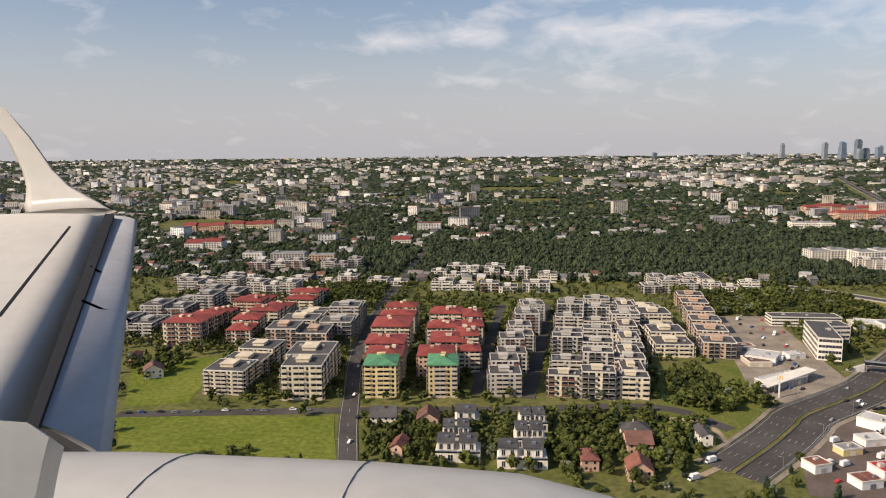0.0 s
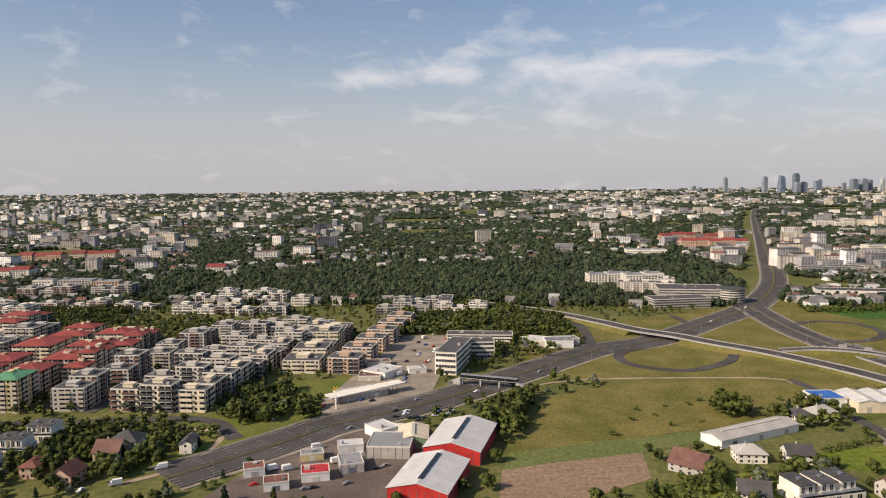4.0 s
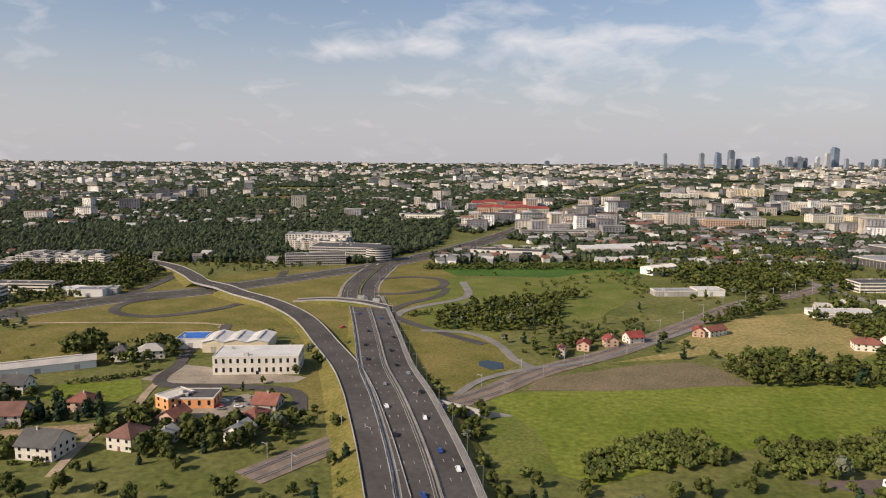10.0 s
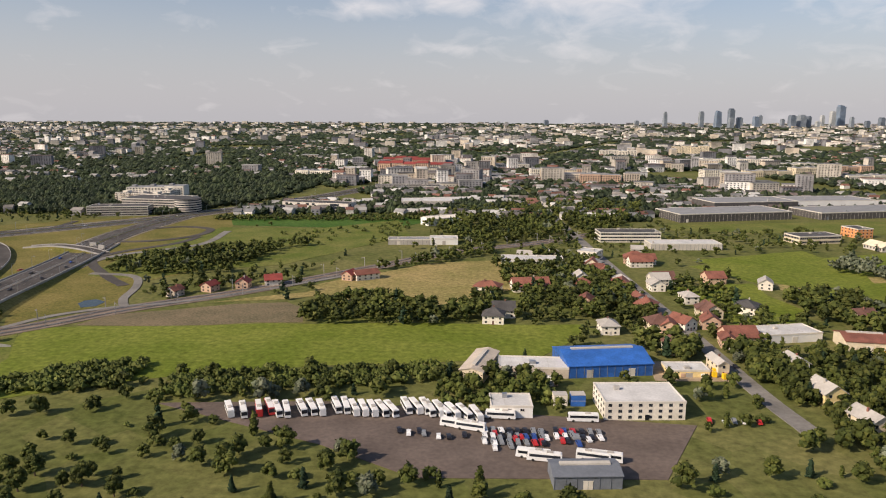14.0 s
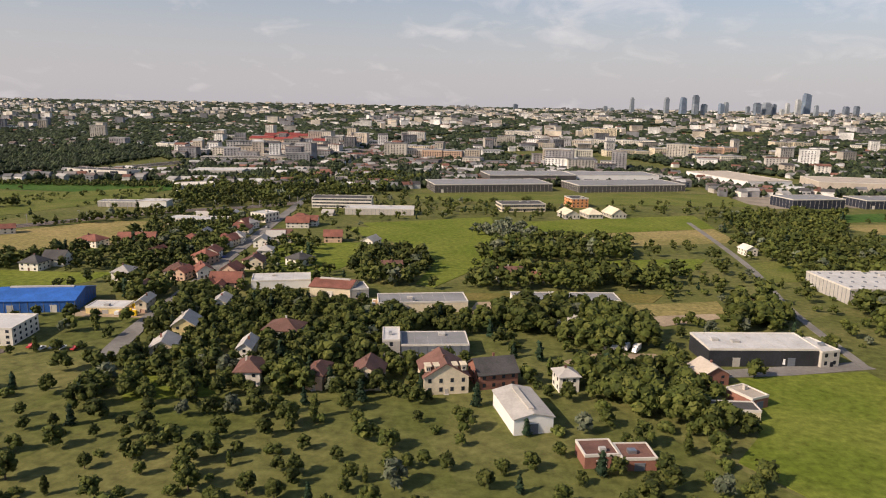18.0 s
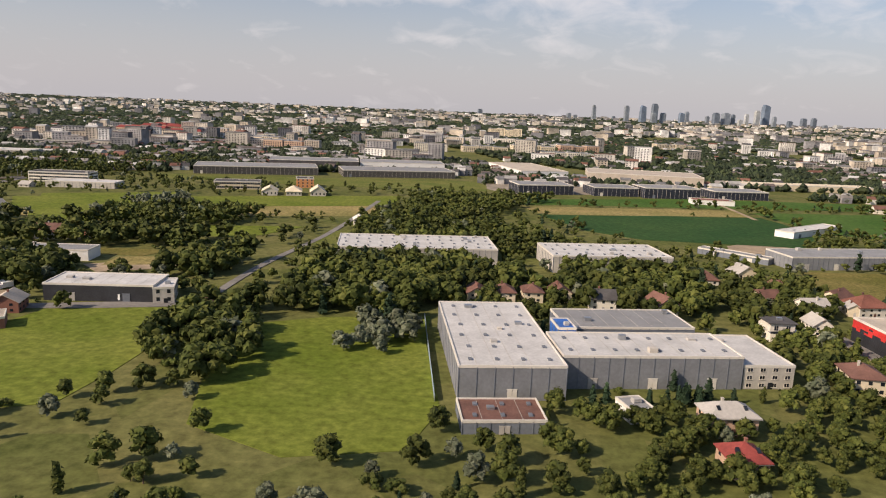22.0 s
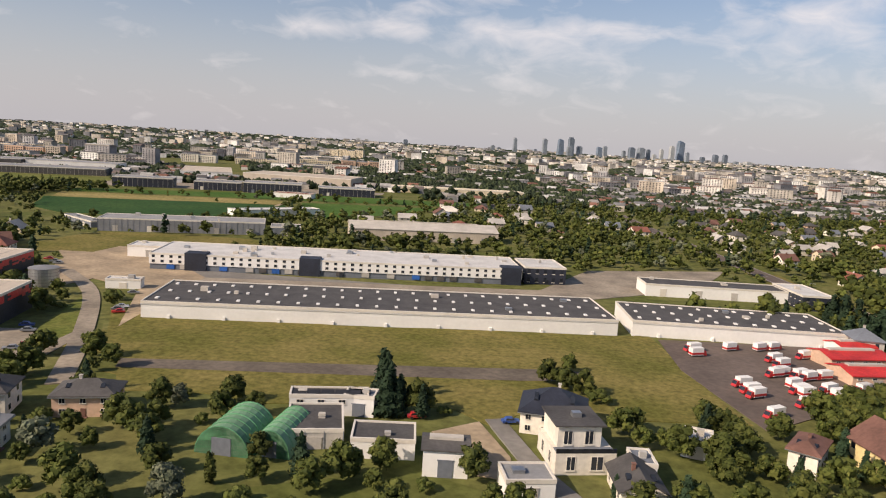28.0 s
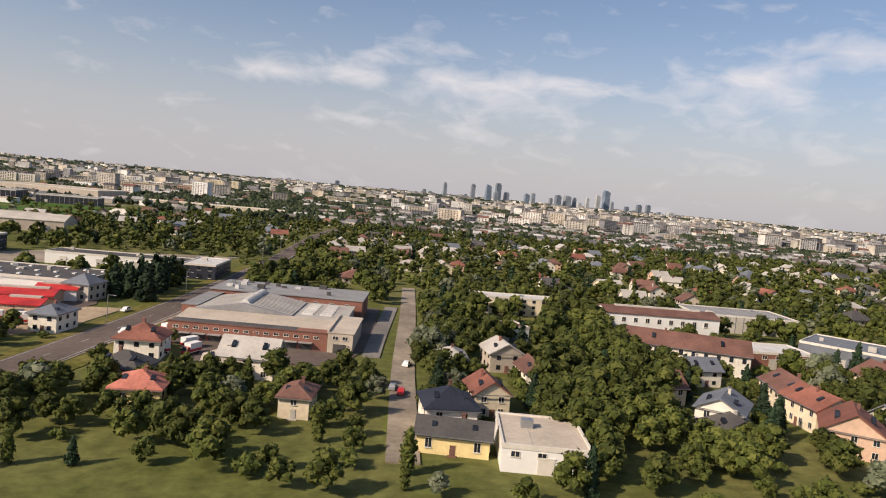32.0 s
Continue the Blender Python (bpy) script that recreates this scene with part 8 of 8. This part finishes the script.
park('van', [(694, 167), (697, 167), (700, 167), (703, 167), (706, 168)], 170)
park('van', [(667, 172), (669, 171), (672, 173), (674, 172)], 60)
park('car', [(868, 140), (868, 139), (869, 137), (868, 143), (866, 153), (881, 146), (883, 145), (893, 151), (895, 151)], 60)
park('car', [(925, 110), (925, 111), (927, 111), (928, 125), (930, 122), (933, 112), (934, 115), (899, 185), (902, 182), (904, 180), (881, 194), (934, 153), (937, 141), (937, 139), (938, 137)], 20)
park('red_van', [(1044, 133), (1044, 130), (1052, 135), (1058, 136), (1061, 137), (1057, 129), (1057, 126), (1053, 120), (1055, 121), (1057, 120), (1058, 119), (1061, 120), (1054, 115), (1053, 112), (1054, 111), (1058, 113), (1059, 111), (1051, 106), (1045, 114), (1045, 111), (1045, 109), (1044, 101), (1064, 132), (1064, 114), (1064, 114)], 20)
park('red_van', [(1067, 113), (1069, 113), (1072, 114), (1075, 114), (1079, 114), (1081, 113), (1064, 114)], 20)
park('car', [(1007, 94), (995, 94), (1002, 84)], 10)
park('red_van', [(1103, 105), (1104, 105), (1108, 106), (1102, 114), (1105, 100), (1109, 102)], 60)
park('car', [(1140, 104), (1139, 89), (1138, 91), (1144, 93), (1183, 81), (1183, 79), (1185, 83)], 80)
park('car', [(1086, 93), (1084, 79), (1096, 112), (1075, 87), (1090, 129)], 85)
park('van', [(86, 190), (98, 196), (104, 200), (82, 190), (106, 214), (90, 206)], 30)
park('car', [(94, 178), (96, 179), (110, 192), (112, 194), (104, 182), (80, 180)], 30)
park('car', [(104, 346), (104, 329), (103, 309), (105, 299), (112, 338), (117, 355), (113, 310), (106, 282), (110, 364), (107, 323), (109, 301), (120, 347), (119, 332), (101, 290), (103, 276), (87, 259), (90, 257), (94, 253)], 60)
park('car', [(114, 234), (116, 235), (117, 232), (119, 234), (115, 228), (122, 237)], 20)
park('van', [(106, 356), (114, 328), (103, 287)], 60)

# ---- lamps and masts ----
def street_lamp():
    e = thing("street_lamp", 0, -300, 0, "tall grey steel street lamp with one arm", "street lamp", "street lamps")
    part("pole", Geo().ring(0, 0, .09, 0, 4.6, 6, .05), "metal", e)
    part("arm", Geo().box(0, 1.1, -.035, .035, 4.55, 4.62), "metal", e)
    part("lamp_head", Geo().box(.9, 1.4, -.09, .09, 4.5, 4.6), "rail_grey", e)
    return e


def rail_mast():
    e = thing("catenary_mast", 0, -300, 0, "grey railway catenary mast with bracket", "mast", "railway masts")
    part("pole", Geo().box(-.08, .08, -.08, .08, 0, 4.2), "rail_grey", e)
    part("bracket", Geo().box(-1.9, 0, -.05, .05, 3.6, 3.7).box(-1.9, -1.8, -.05, .05, 3.2, 3.7), "rail_grey", e)
    return e


def line_up(make, lines):
    first = None
    for line, off, step, face in lines:
        for k in range(2, len(line) - 1, step):
            t = (line[k + 1] - line[k - 1]).normalized()
            s = Vector((-t.y, t.x, 0))
            p = line[k] + s * off
            m = pose(p.x, p.y, p.z, 0, 0, math.degrees(math.atan2(-s.y, -s.x)) + face)
            if first is None:
                first = make()
                first.matrix_world = m
            else:
                copy_thing(first, m)


line_up(street_lamp, [(smooth(VIADUCT), o, 4, 0 if o > 0 else 180) for o in (8.7, -8.7)] + [(l, s * (w / 2 + .8), 7 if n == 2 else 9, 0 if s > 0 else 180) for l, w, n in LAMP_LINES for s in ((1, -1) if n == 2 else (1,))])
line_up(rail_mast, [(l, s * 4.2, 5, 0 if s > 0 else 180) for l in MAST_LINES for s in (1, -1)])


def portal(x, y, rz):
    e = thing("underpass_portal", x, y, rz, "pale concrete railway underpass portal in the bank", "portal")
    part("wall", Geo().box(-9, -5, 0, .6, 0, 2.4).box(5, 9, 0, .6, 0, 2.4).box(-5, 5, 0, .6, 1.8, 2.4), "concrete", e)
    part("wing", Geo().solid([(-9, 0, 0), (-8.4, 0, 0), (-14, -6, 0), (-14.6, -6, 0)], [(-9, 0, 2.4), (-8.4, 0, 2.4), (-14, -6, .4), (-14.6, -6, .4)]), "concrete", e)
    part("shade", Geo().box(-5, 5, .5, 6, 0, 1.8), "dark", e)


def food_sign(x, y):
    e = thing("restaurant_sign", x, y, 0, "tall white pylon sign with yellow emblem", "sign")
    part("pole", Geo().box(-.25, .25, -.15, .15, 0, 6.2), "paint_white", e)
    g = Geo()
    for s in (-.45, .45):
        n = 10
        arc = [(s + .42 * math.cos(math.pi * i / n), 6.3 + 1.7 * math.sin(math.pi * i / n)) for i in range(n + 1)]
        for (a, b), (c, d) in zip(arc, arc[1:]):
            g.solid([(a - .09, -.08, b - .03), (a + .09, -.08, b - .03), (a + .09, .08, b - .03), (a - .09, .08, b - .03)], [(c - .09, -.08, d + .03), (c + .09, -.08, d + .03), (c + .09, .08, d + .03), (c - .09, .08, d + .03)])
    part("emblem", g, "sign_yellow", e, "yellow emblem")


food_sign(87, 243)


def gantry(x, y, rz, w):
    e = thing("foot_bridge", x, y, rz, "blue-grey covered footbridge with stair ramps over the expressway", "bridge")
    part("deck", Geo().box(0, w, -.9, .9, 2.9, 3.1), "concrete", e)
    part("canopy", Geo().solid([(0, -1, 4.2), (w, -1, 4.2), (w, 1, 4.2), (0, 1, 4.2)], [(0, -.8, 4.4), (w, -.8, 4.4), (w, .8, 4.4), (0, .8, 4.4)]), "steel", e)
    part("side_glazing", Geo().box(0, w, -.95, -.9, 3.1, 4.2).box(0, w, .9, .95, 3.1, 4.2), "glass", e)
    for u in (.02, .35, .68, .98):
        part("pier", Geo().box(w * u - .25, w * u + .25, -.5, .5, 0, 2.9), "concrete", e)
    for u in (-6, w):
        part("stair", Geo().solid([(u, -1.1, 0), (u + 6, -1.1, 0), (u + 6, 1.1, 0), (u, 1.1, 0)], [(u, -1.1, .3 if u < 0 else 3), (u + 6, -1.1, 3 if u < 0 else .3), (u + 6, 1.1, 3 if u < 0 else .3), (u, 1.1, .3 if u < 0 else 3)]), "concrete", e)


for k, p in enumerate(smooth(VIADUCT, 9.0)[3:26]):
    o = (-5.3, 3.1, 5.3, -3.1, 5.4, -5.2, 3.0)[k % 7]
    park('car', [(p.x + .97 * o, p.y + .25 * o)], 106, p.z + .02)
gantry(128.7, 275.1, -16.7, 22.6)
portal(349.0, 195.8, 146.9)


# ---- the distance: woods, suburbs, estates ----
def distance_city():
    rng = np.random.default_rng(5)
    tv, tf, hv, hf, rv, rf = [], [], [], [], [], []
    tn = hn = 0
    ob_v, ob_f = OCTA
    box_v = np.array([(0, 0, 0), (1, 0, 0), (1, 1, 0), (0, 1, 0), (0, 0, 1), (1, 0, 1), (1, 1, 1), (0, 1, 1)], float) - (.5, .5, 0)
    box_f = np.array([(0, 1, 5), (0, 5, 4), (1, 2, 6), (1, 6, 5), (2, 3, 7), (2, 7, 6), (3, 0, 4), (3, 4, 7), (4, 5, 6), (4, 6, 7)])
    d = 452.0
    while d < 4880:
        step = 3.2 + (d - 400) * .0115
        wide = .0088 * d
        x, x1 = -150 - .84 * d, 1250 + .76 * d
        while x < x1:
            px, py = x + rng.uniform(-.5, .5) * wide, d + rng.uniform(-.5, .5) * step
            x += wide
            if cell(OCC, px, py) or cell(OPEN, px, py):
                continue
            n1 = noise.noise((px * .0022, py * .0013, 1.7)) + .55 * noise.noise((px * .009, py * .006, 4.1))
            n2 = noise.noise((px * .0031, py * .0017, 8.2))
            n3 = noise.noise((px * .006, py * .004, 12.5))
            woodland = 470 < py < 640 + .4 * px and -140 < px < 330 or 470 < py < 560 and 420 < px < 600 and noise.noise((px * .01, py * .01, 2.0)) > -.1
            if woodland:
                n1, n3 = -.6, 0.0
            if py > 2600:
                n1 += .18
            if py > 700 and px < 150 + .12 * py:
                n1 -= .20
            if py > 850 and px > 350 + .35 * py:
                n1 += .22
            u = rng.uniform(.07, .75) if woodland else rng.uniform()
            if n3 > .38 and py > 520:
                continue  # open fields
            built = .05 if n1 < -.12 else .12 if n1 < .15 else .17
            if py > 1300:
                built = min(.55, built * (1 + (py - 1300) * .0011) + .05)
            if u < built:
                big = py > 620 and (n2 > .10 and n1 > .02 or rng.uniform() < (.12 if py < 1500 else .35))
                if big:
                    w, dp, h = rng.uniform(8, 24), rng.uniform(7, 12), rng.choice([4.5, 6, 8, 9.5, 12, 16]) * rng.uniform(.85, 1.1)
                elif n1 > .1 and py > 620 and rng.uniform() < .12:
                    w, dp, h = rng.uniform(18, 55), rng.uniform(14, 30), rng.uniform(3, 5)
                else:
                    w, dp, h = rng.uniform(4.5, 8), rng.uniform(4.5, 8), rng.uniform(2.6, 4.2)
                k = 1 + max(0, d - 1500) * .00022
                w, dp = w * k, dp * k
                a = rng.uniform(-.35, .35)
                rot = np.array([[math.cos(a), math.sin(a), 0], [-math.sin(a), math.cos(a), 0], [0, 0, 1]])
                hv.append((box_v * (w, dp, h)) @ rot + (px, py, land(py)))
                hf.append(box_f + 8 * hn)
                rise = 1.6 if w < 12 else .35
                rot_v = box_v * (w * 1.06, dp * 1.06, rise)
                if w < 12 * k:
                    rot_v[4:, 1] *= .08
                rv.append(rot_v @ rot + (px, py, h + land(py)))
                rf.append(box_f + 8 * hn)
                hn += 1
            elif u < built + .70:
                k = rng.uniform(.6, 1.15)
                s = np.array([wide * .72, max(step * .5, wide * .55), (2.5 + .0008 * d)]) * k
                v = ob_v * (1 + rng.uniform(-.28, .28, (6, 1))) * s
                tv.append(v + (px, py, s[2] * .75 + land(py)))
                tf.append(ob_f + 6 * tn)
                tn += 1
                for _ in range(2 if d < 620 else 1 if d < 1100 else 0):
                    v = ob_v * (1 + rng.uniform(-.3, .3, (6, 1))) * s * rng.uniform(.4, .7)
                    tv.append(v + (px + rng.uniform(-.6, .6) * s[0], py - rng.uniform(0, .8) * s[1], s[2] * rng.uniform(.6, 1.5)))
                    tf.append(ob_f + 6 * tn)
                    tn += 1
        d += step
    tagged(new("distant_woods", tri_mesh("distant_woods", np.concatenate(tv), np.concatenate(tf), "far_trees")), "dark green treetops of gardens and woods spreading to the horizon", "woods", kind="stuff")
    e = tagged(new("distant_suburbs", tri_mesh("distant_suburbs", np.concatenate(hv), np.concatenate(hf), "far_walls")), "pale houses, flats and halls of the distant city", "houses", kind="stuff")
    part("roofs", tri_mesh("roofs", np.concatenate(rv), np.concatenate(rf), "far_roofs"), "", e, "red, grey and pale roofs", "stuff")
    # windows of the blocks that stand nearer
    wv, wf = [], []
    for q in hv:
        w, h, y = np.linalg.norm(q[1] - q[0]), q[4][2], q[0][1]
        if y > 1150 or h < 4:
            continue
        ax, ay = (q[1] - q[0])[:2] / w
        for s in range(int(h / 1.6)):
            for k in range(int(w / 2.8)):
                u, z = 1.4 + k * 2.8, .6 + s * 1.6
                c = q[0][:2] + np.array([ax, ay]) * u
                wv.append(box_v * (1.1, .16, .8) @ np.array([[ax, ay, 0], [-ay, ax, 0], [0, 0, 1]]) + (*c, z))
                wf.append(box_f + 8 * len(wf))
    part("windows", tri_mesh("windows", np.concatenate(wv), np.concatenate(wf), "glass"), "", e, "dark windows", "stuff")


# glass and stone tones of the towers, made paler to include distance haze
HAZY_TOWER_MATS = ("tower_blue", "tower_grey", "tower_dark", "tower_pale")
for nm, c in zip(HAZY_TOWER_MATS, ((.15, .20, .27), (.25, .28, .31), (.13, .16, .20), (.44, .45, .44))):
    mat(nm, c, .35, var=.18, size=30, fine=6, spec=.6)


def tower(x, y, w, h, style, taper=1.0):
    """A high-rise of the city centre: shaft, floor bands, crown."""
    e = thing("skyscraper", x, y, 12, f"distant {('blue glass', 'grey glass', 'dark glass', 'pale stone')[style]} high-rise of the city centre", "skyscraper", "city centre towers")
    a, b = w / 2, w / 2 * taper
    m = HAZY_TOWER_MATS[style]
    part("shaft", Geo().solid([(-a, -a, 0), (a, -a, 0), (a, a, 0), (-a, a, 0)], [(-b, -b, h * .93), (b, -b, h * .93), (b, b, h * .93), (-b, b, h * .93)]), m, e)
    part("crown", Geo().solid([(-b * .8, -b * .8, h * .93), (b * .8, -b * .8, h * .93), (b * .8, b * .8, h * .93), (-b * .8, b * .8, h * .93)], [(-b * .8, -b * .8, h), (b * .5, -b * .8, h * (.96 if style == 0 else 1)), (b * .5, b * .8, h * (.96 if style == 0 else 1)), (-b * .8, b * .8, h)]), m, e)
    g = Geo()
    for k in range(2, int(h / 6)):
        s = a + (b - a) * k * 6 / (h * .93) + .15
        if k * 6 < h * .92:
            g.box(-s, s, -s, s, k * 6, k * 6 + 1.2)
    part("floor_band", g, "tower_grey" if style != 1 else "tower_dark", e, "", "stuff")



tower(782, 4400, 25, 57, 2)
tower(490, 4400, 25, 48, 3)
tower(542, 4400, 25, 44, 3)
tower(446, 4400, 23, 30, 3)
tower(1318, 4400, 22, 55, 1)
tower(1356, 4400, 20, 46, 1)
tower(1428, 4153, 24, 104, 1, 0.72)
tower(1568, 4300, 16, 46, 2)
tower(1571, 3950, 22, 105, 1)
tower(1658, 3950, 35, 109, 0, 0.72)
tower(1702, 3875, 27, 119, 2)
tower(1680, 3800, 22, 71, 1)
tower(1754, 3900, 25, 74, 1)
tower(1906, 4100, 26, 80, 0)
tower(1962, 4200, 21, 88, 1)
tower(2048, 4100, 18, 67, 1)
tower(2079, 4050, 31, 87, 2)
tower(2141, 4080, 36, 89, 1)
tower(2189, 4100, 18, 82, 2)
tower(2194, 4000, 20, 55, 3)
tower(2280, 4150, 18, 88, 3)
tower(2356, 4200, 24, 110, 3)
tower(2422, 4251, 35, 145, 0)
tower(2414, 4100, 23, 79, 1, 0.72)
tower(2521, 4150, 23, 58, 2)
tower(2596, 4150, 26, 76, 2)
tower(2652, 4150, 23, 79, 2)
tower(2739, 4200, 24, 44, 1)
tower(2811, 4200, 37, 47, 3)
tower(-480, 4300, 22, -1, 3)

distance_city()
filler()
grow()


# ---- the airliner's wing and engine, as they stand when the shot begins ----
mat("wing_white", (.50, .475, .43), .35, var=.06, size=.8, fine=.1, spec=.5)
mat("wing_grey", (.34, .345, .36), .45, var=.12, size=.6, fine=.08, spec=.5)
mat("seam", (.22, .20, .18), .8, var=.1)
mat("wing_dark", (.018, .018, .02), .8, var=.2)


def loft(sections, sides=8):
    """A wing-shaped body through sections of nose, tail and thickness."""
    g = Geo()
    for nose, tail, thick in sections:
        nose, tail = Vector(nose), Vector(tail)
        for k in range(2 * sides):
            s = k / sides if k <= sides else 2 - k / sides
            up = (1 if k < sides else -1) * thick * (math.sqrt(max(s, 0)) * (1 - s) * 1.9 + .02)
            p = nose.lerp(tail, s)
            g.v.append((p.x, p.y, p.z + up))
    n = 2 * sides
    for r in range(len(sections) - 1):
        for k in range(n):
            a, b = r * n + k, r * n + (k + 1) % n
            g.f.append((a, b, b + n, a + n))
    g.f += [tuple(range(n)), tuple(range(len(g.v) - 1, len(g.v) - n - 1, -1))]
    return g


def lathe(y, z, profile, n=48):
    """A round body about a line along x through (y, z)."""
    g = Geo()
    for x, r in profile:
        g.v += [(x, y + r * math.sin(2 * math.pi * k / n), z + r * math.cos(2 * math.pi * k / n)) for k in range(n)]
    for r in range(len(profile) - 1):
        for k in range(n):
            a, b = r * n + k, r * n + (k + 1) % n
            g.f.append((a, a + n, b + n, b))
    return g


def soft(ob):
    ob.data.shade_smooth()
    return ob


def aircraft():
    e = thing("airliner_wing", 0, 0, 0, "off-white airliner wing with lowered grey slat and winglet", "wing", z=84.74)
    soft(part("wing_panel", loft([((-1.75, 1.95, -1.42), (-5.0, 1.5, -1.42), .08), ((-2.20, 2.84, -1.24), (-5.1, 2.5, -1.24), .07), ((-3.74, 6.0, -.56), (-5.6, 5.9, -.60), .05)]), "wing_white", e))
    soft(part("slat", loft([((-1.69, 2.6, -1.28), (-2.18, 2.82, -1.2), .05), ((-3.45, 6.0, -.62), (-3.70, 6.0, -.55), .03)]), "wing_grey", e, "grey leading-edge slat"))
    soft(part("winglet", loft([((-3.6, 5.95, -.52), (-4.55, 5.95, -.54), .05), ((-3.84, 5.97, -.41), (-4.5, 5.97, -.43), .03), ((-4.07, 6.0, -.30), (-4.5, 6.0, -.30), .015), ((-4.24, 6.03, -.15), (-4.55, 6.03, -.15), .01), ((-4.47, 6.08, .14), (-4.71, 6.08, .14), .008), ((-4.73, 6.12, .42), (-4.92, 6.12, .42), .006)]), "wing_white", e, "white raked winglet"))
    def sheet(ring, thick):
        ring = ring if sum(a[0] * b[1] - b[0] * a[1] for a, b in zip(ring, ring[1:] + ring[:1])) > 0 else ring[::-1]
        return Geo().solid([(x, y, z - thick) for x, y, z in ring], ring)

    # shade between panel and slat, put in as a thin near-black sheet
    part("slat_gap", sheet([(-3.661, 5.85, -0.53), (-3.577, 5.85, -0.54), (-2.099, 2.74, -1.18), (-2.157, 2.74, -1.172)], .03), "wing_dark", e, "dark sheet standing in for the shade behind the slat")
    # a second near-black sheet painted as the shade at the slat's end
    part("slat_well", sheet([(-1.911, 2.5, -1.086), (-1.859, 2.5, -1.094), (-1.572, 2.45, -1.201), (-1.661, 2.45, -1.204)], .03), "wing_dark", e, "dark sheet standing in for the shade at the slat's end")
    ring = [(-.977, -.635), (-.868, -.629), (-.84, -.537), (-.825, -.494), (-.864, -.468), (-.958, -.465)]
    part("inboard_fairing", Geo().solid([(x, 1.1, z) for x, z in ring], [(x * 1.16, 1.32, z * 1.24) for x, z in ring]), "wing_grey", e, "grey inboard slat and pylon fairing")
    for ring in ([(-3.566, 5.2, -0.57), (-3.547, 5.2, -0.574), (-2.924, 3.6, -0.909), (-2.944, 3.6, -0.903)], [(-3.018, 4.6, -0.783), (-2.767, 4.6, -0.921), (-2.772, 4.6, -0.933), (-3.023, 4.6, -0.795)], [(-2.697, 4.0, -0.893), (-2.386, 4.0, -1.016), (-2.39, 4.0, -1.027), (-2.702, 4.0, -0.904)]):
        part("panel_line", sheet(ring, .004), "wing_dark", e)
    profile = [(-3.0, .74), (-2.2, .80), (-1.4, .83), (-.5, .83), (0, .81), (.3, .75), (.55, .66), (.72, .56), (.80, .48), (.74, .44), (.4, .42)]
    c = soft(part("engine_nacelle", lathe(2.0, -1.85, profile), "wing_white", e, "cream-white engine nacelle with riveted panel seams"))
    for x in (-1.18, -.53):
        part("panel_seam", lathe(2.0, -1.85, [(x, .829), (x + .002, .8335), (x + .004, .829)], 96), "seam", c)
    rivet = Geo().box(-.006, .006, -.006, .006, 0, .004).mesh("rivet", "seam")
    for k in range(26):
        a = radians(-40 + 1.2 * k)
        ob = part("rivet", rivet, "", c)
        ob.location = (-1.15 if k % 2 else -.5, 2.0 + .834 * math.sin(a), -1.85 + .834 * math.cos(a))
    soft(part("pylon", loft([((-1.72, 2.25, -1.3), (-3.4, 2.25, -1.3), .3), ((-1.9, 2.7, -1.25), (-3.4, 2.7, -1.25), .12)]), "wing_grey", c, "grey engine pylon fairing"))


aircraft()
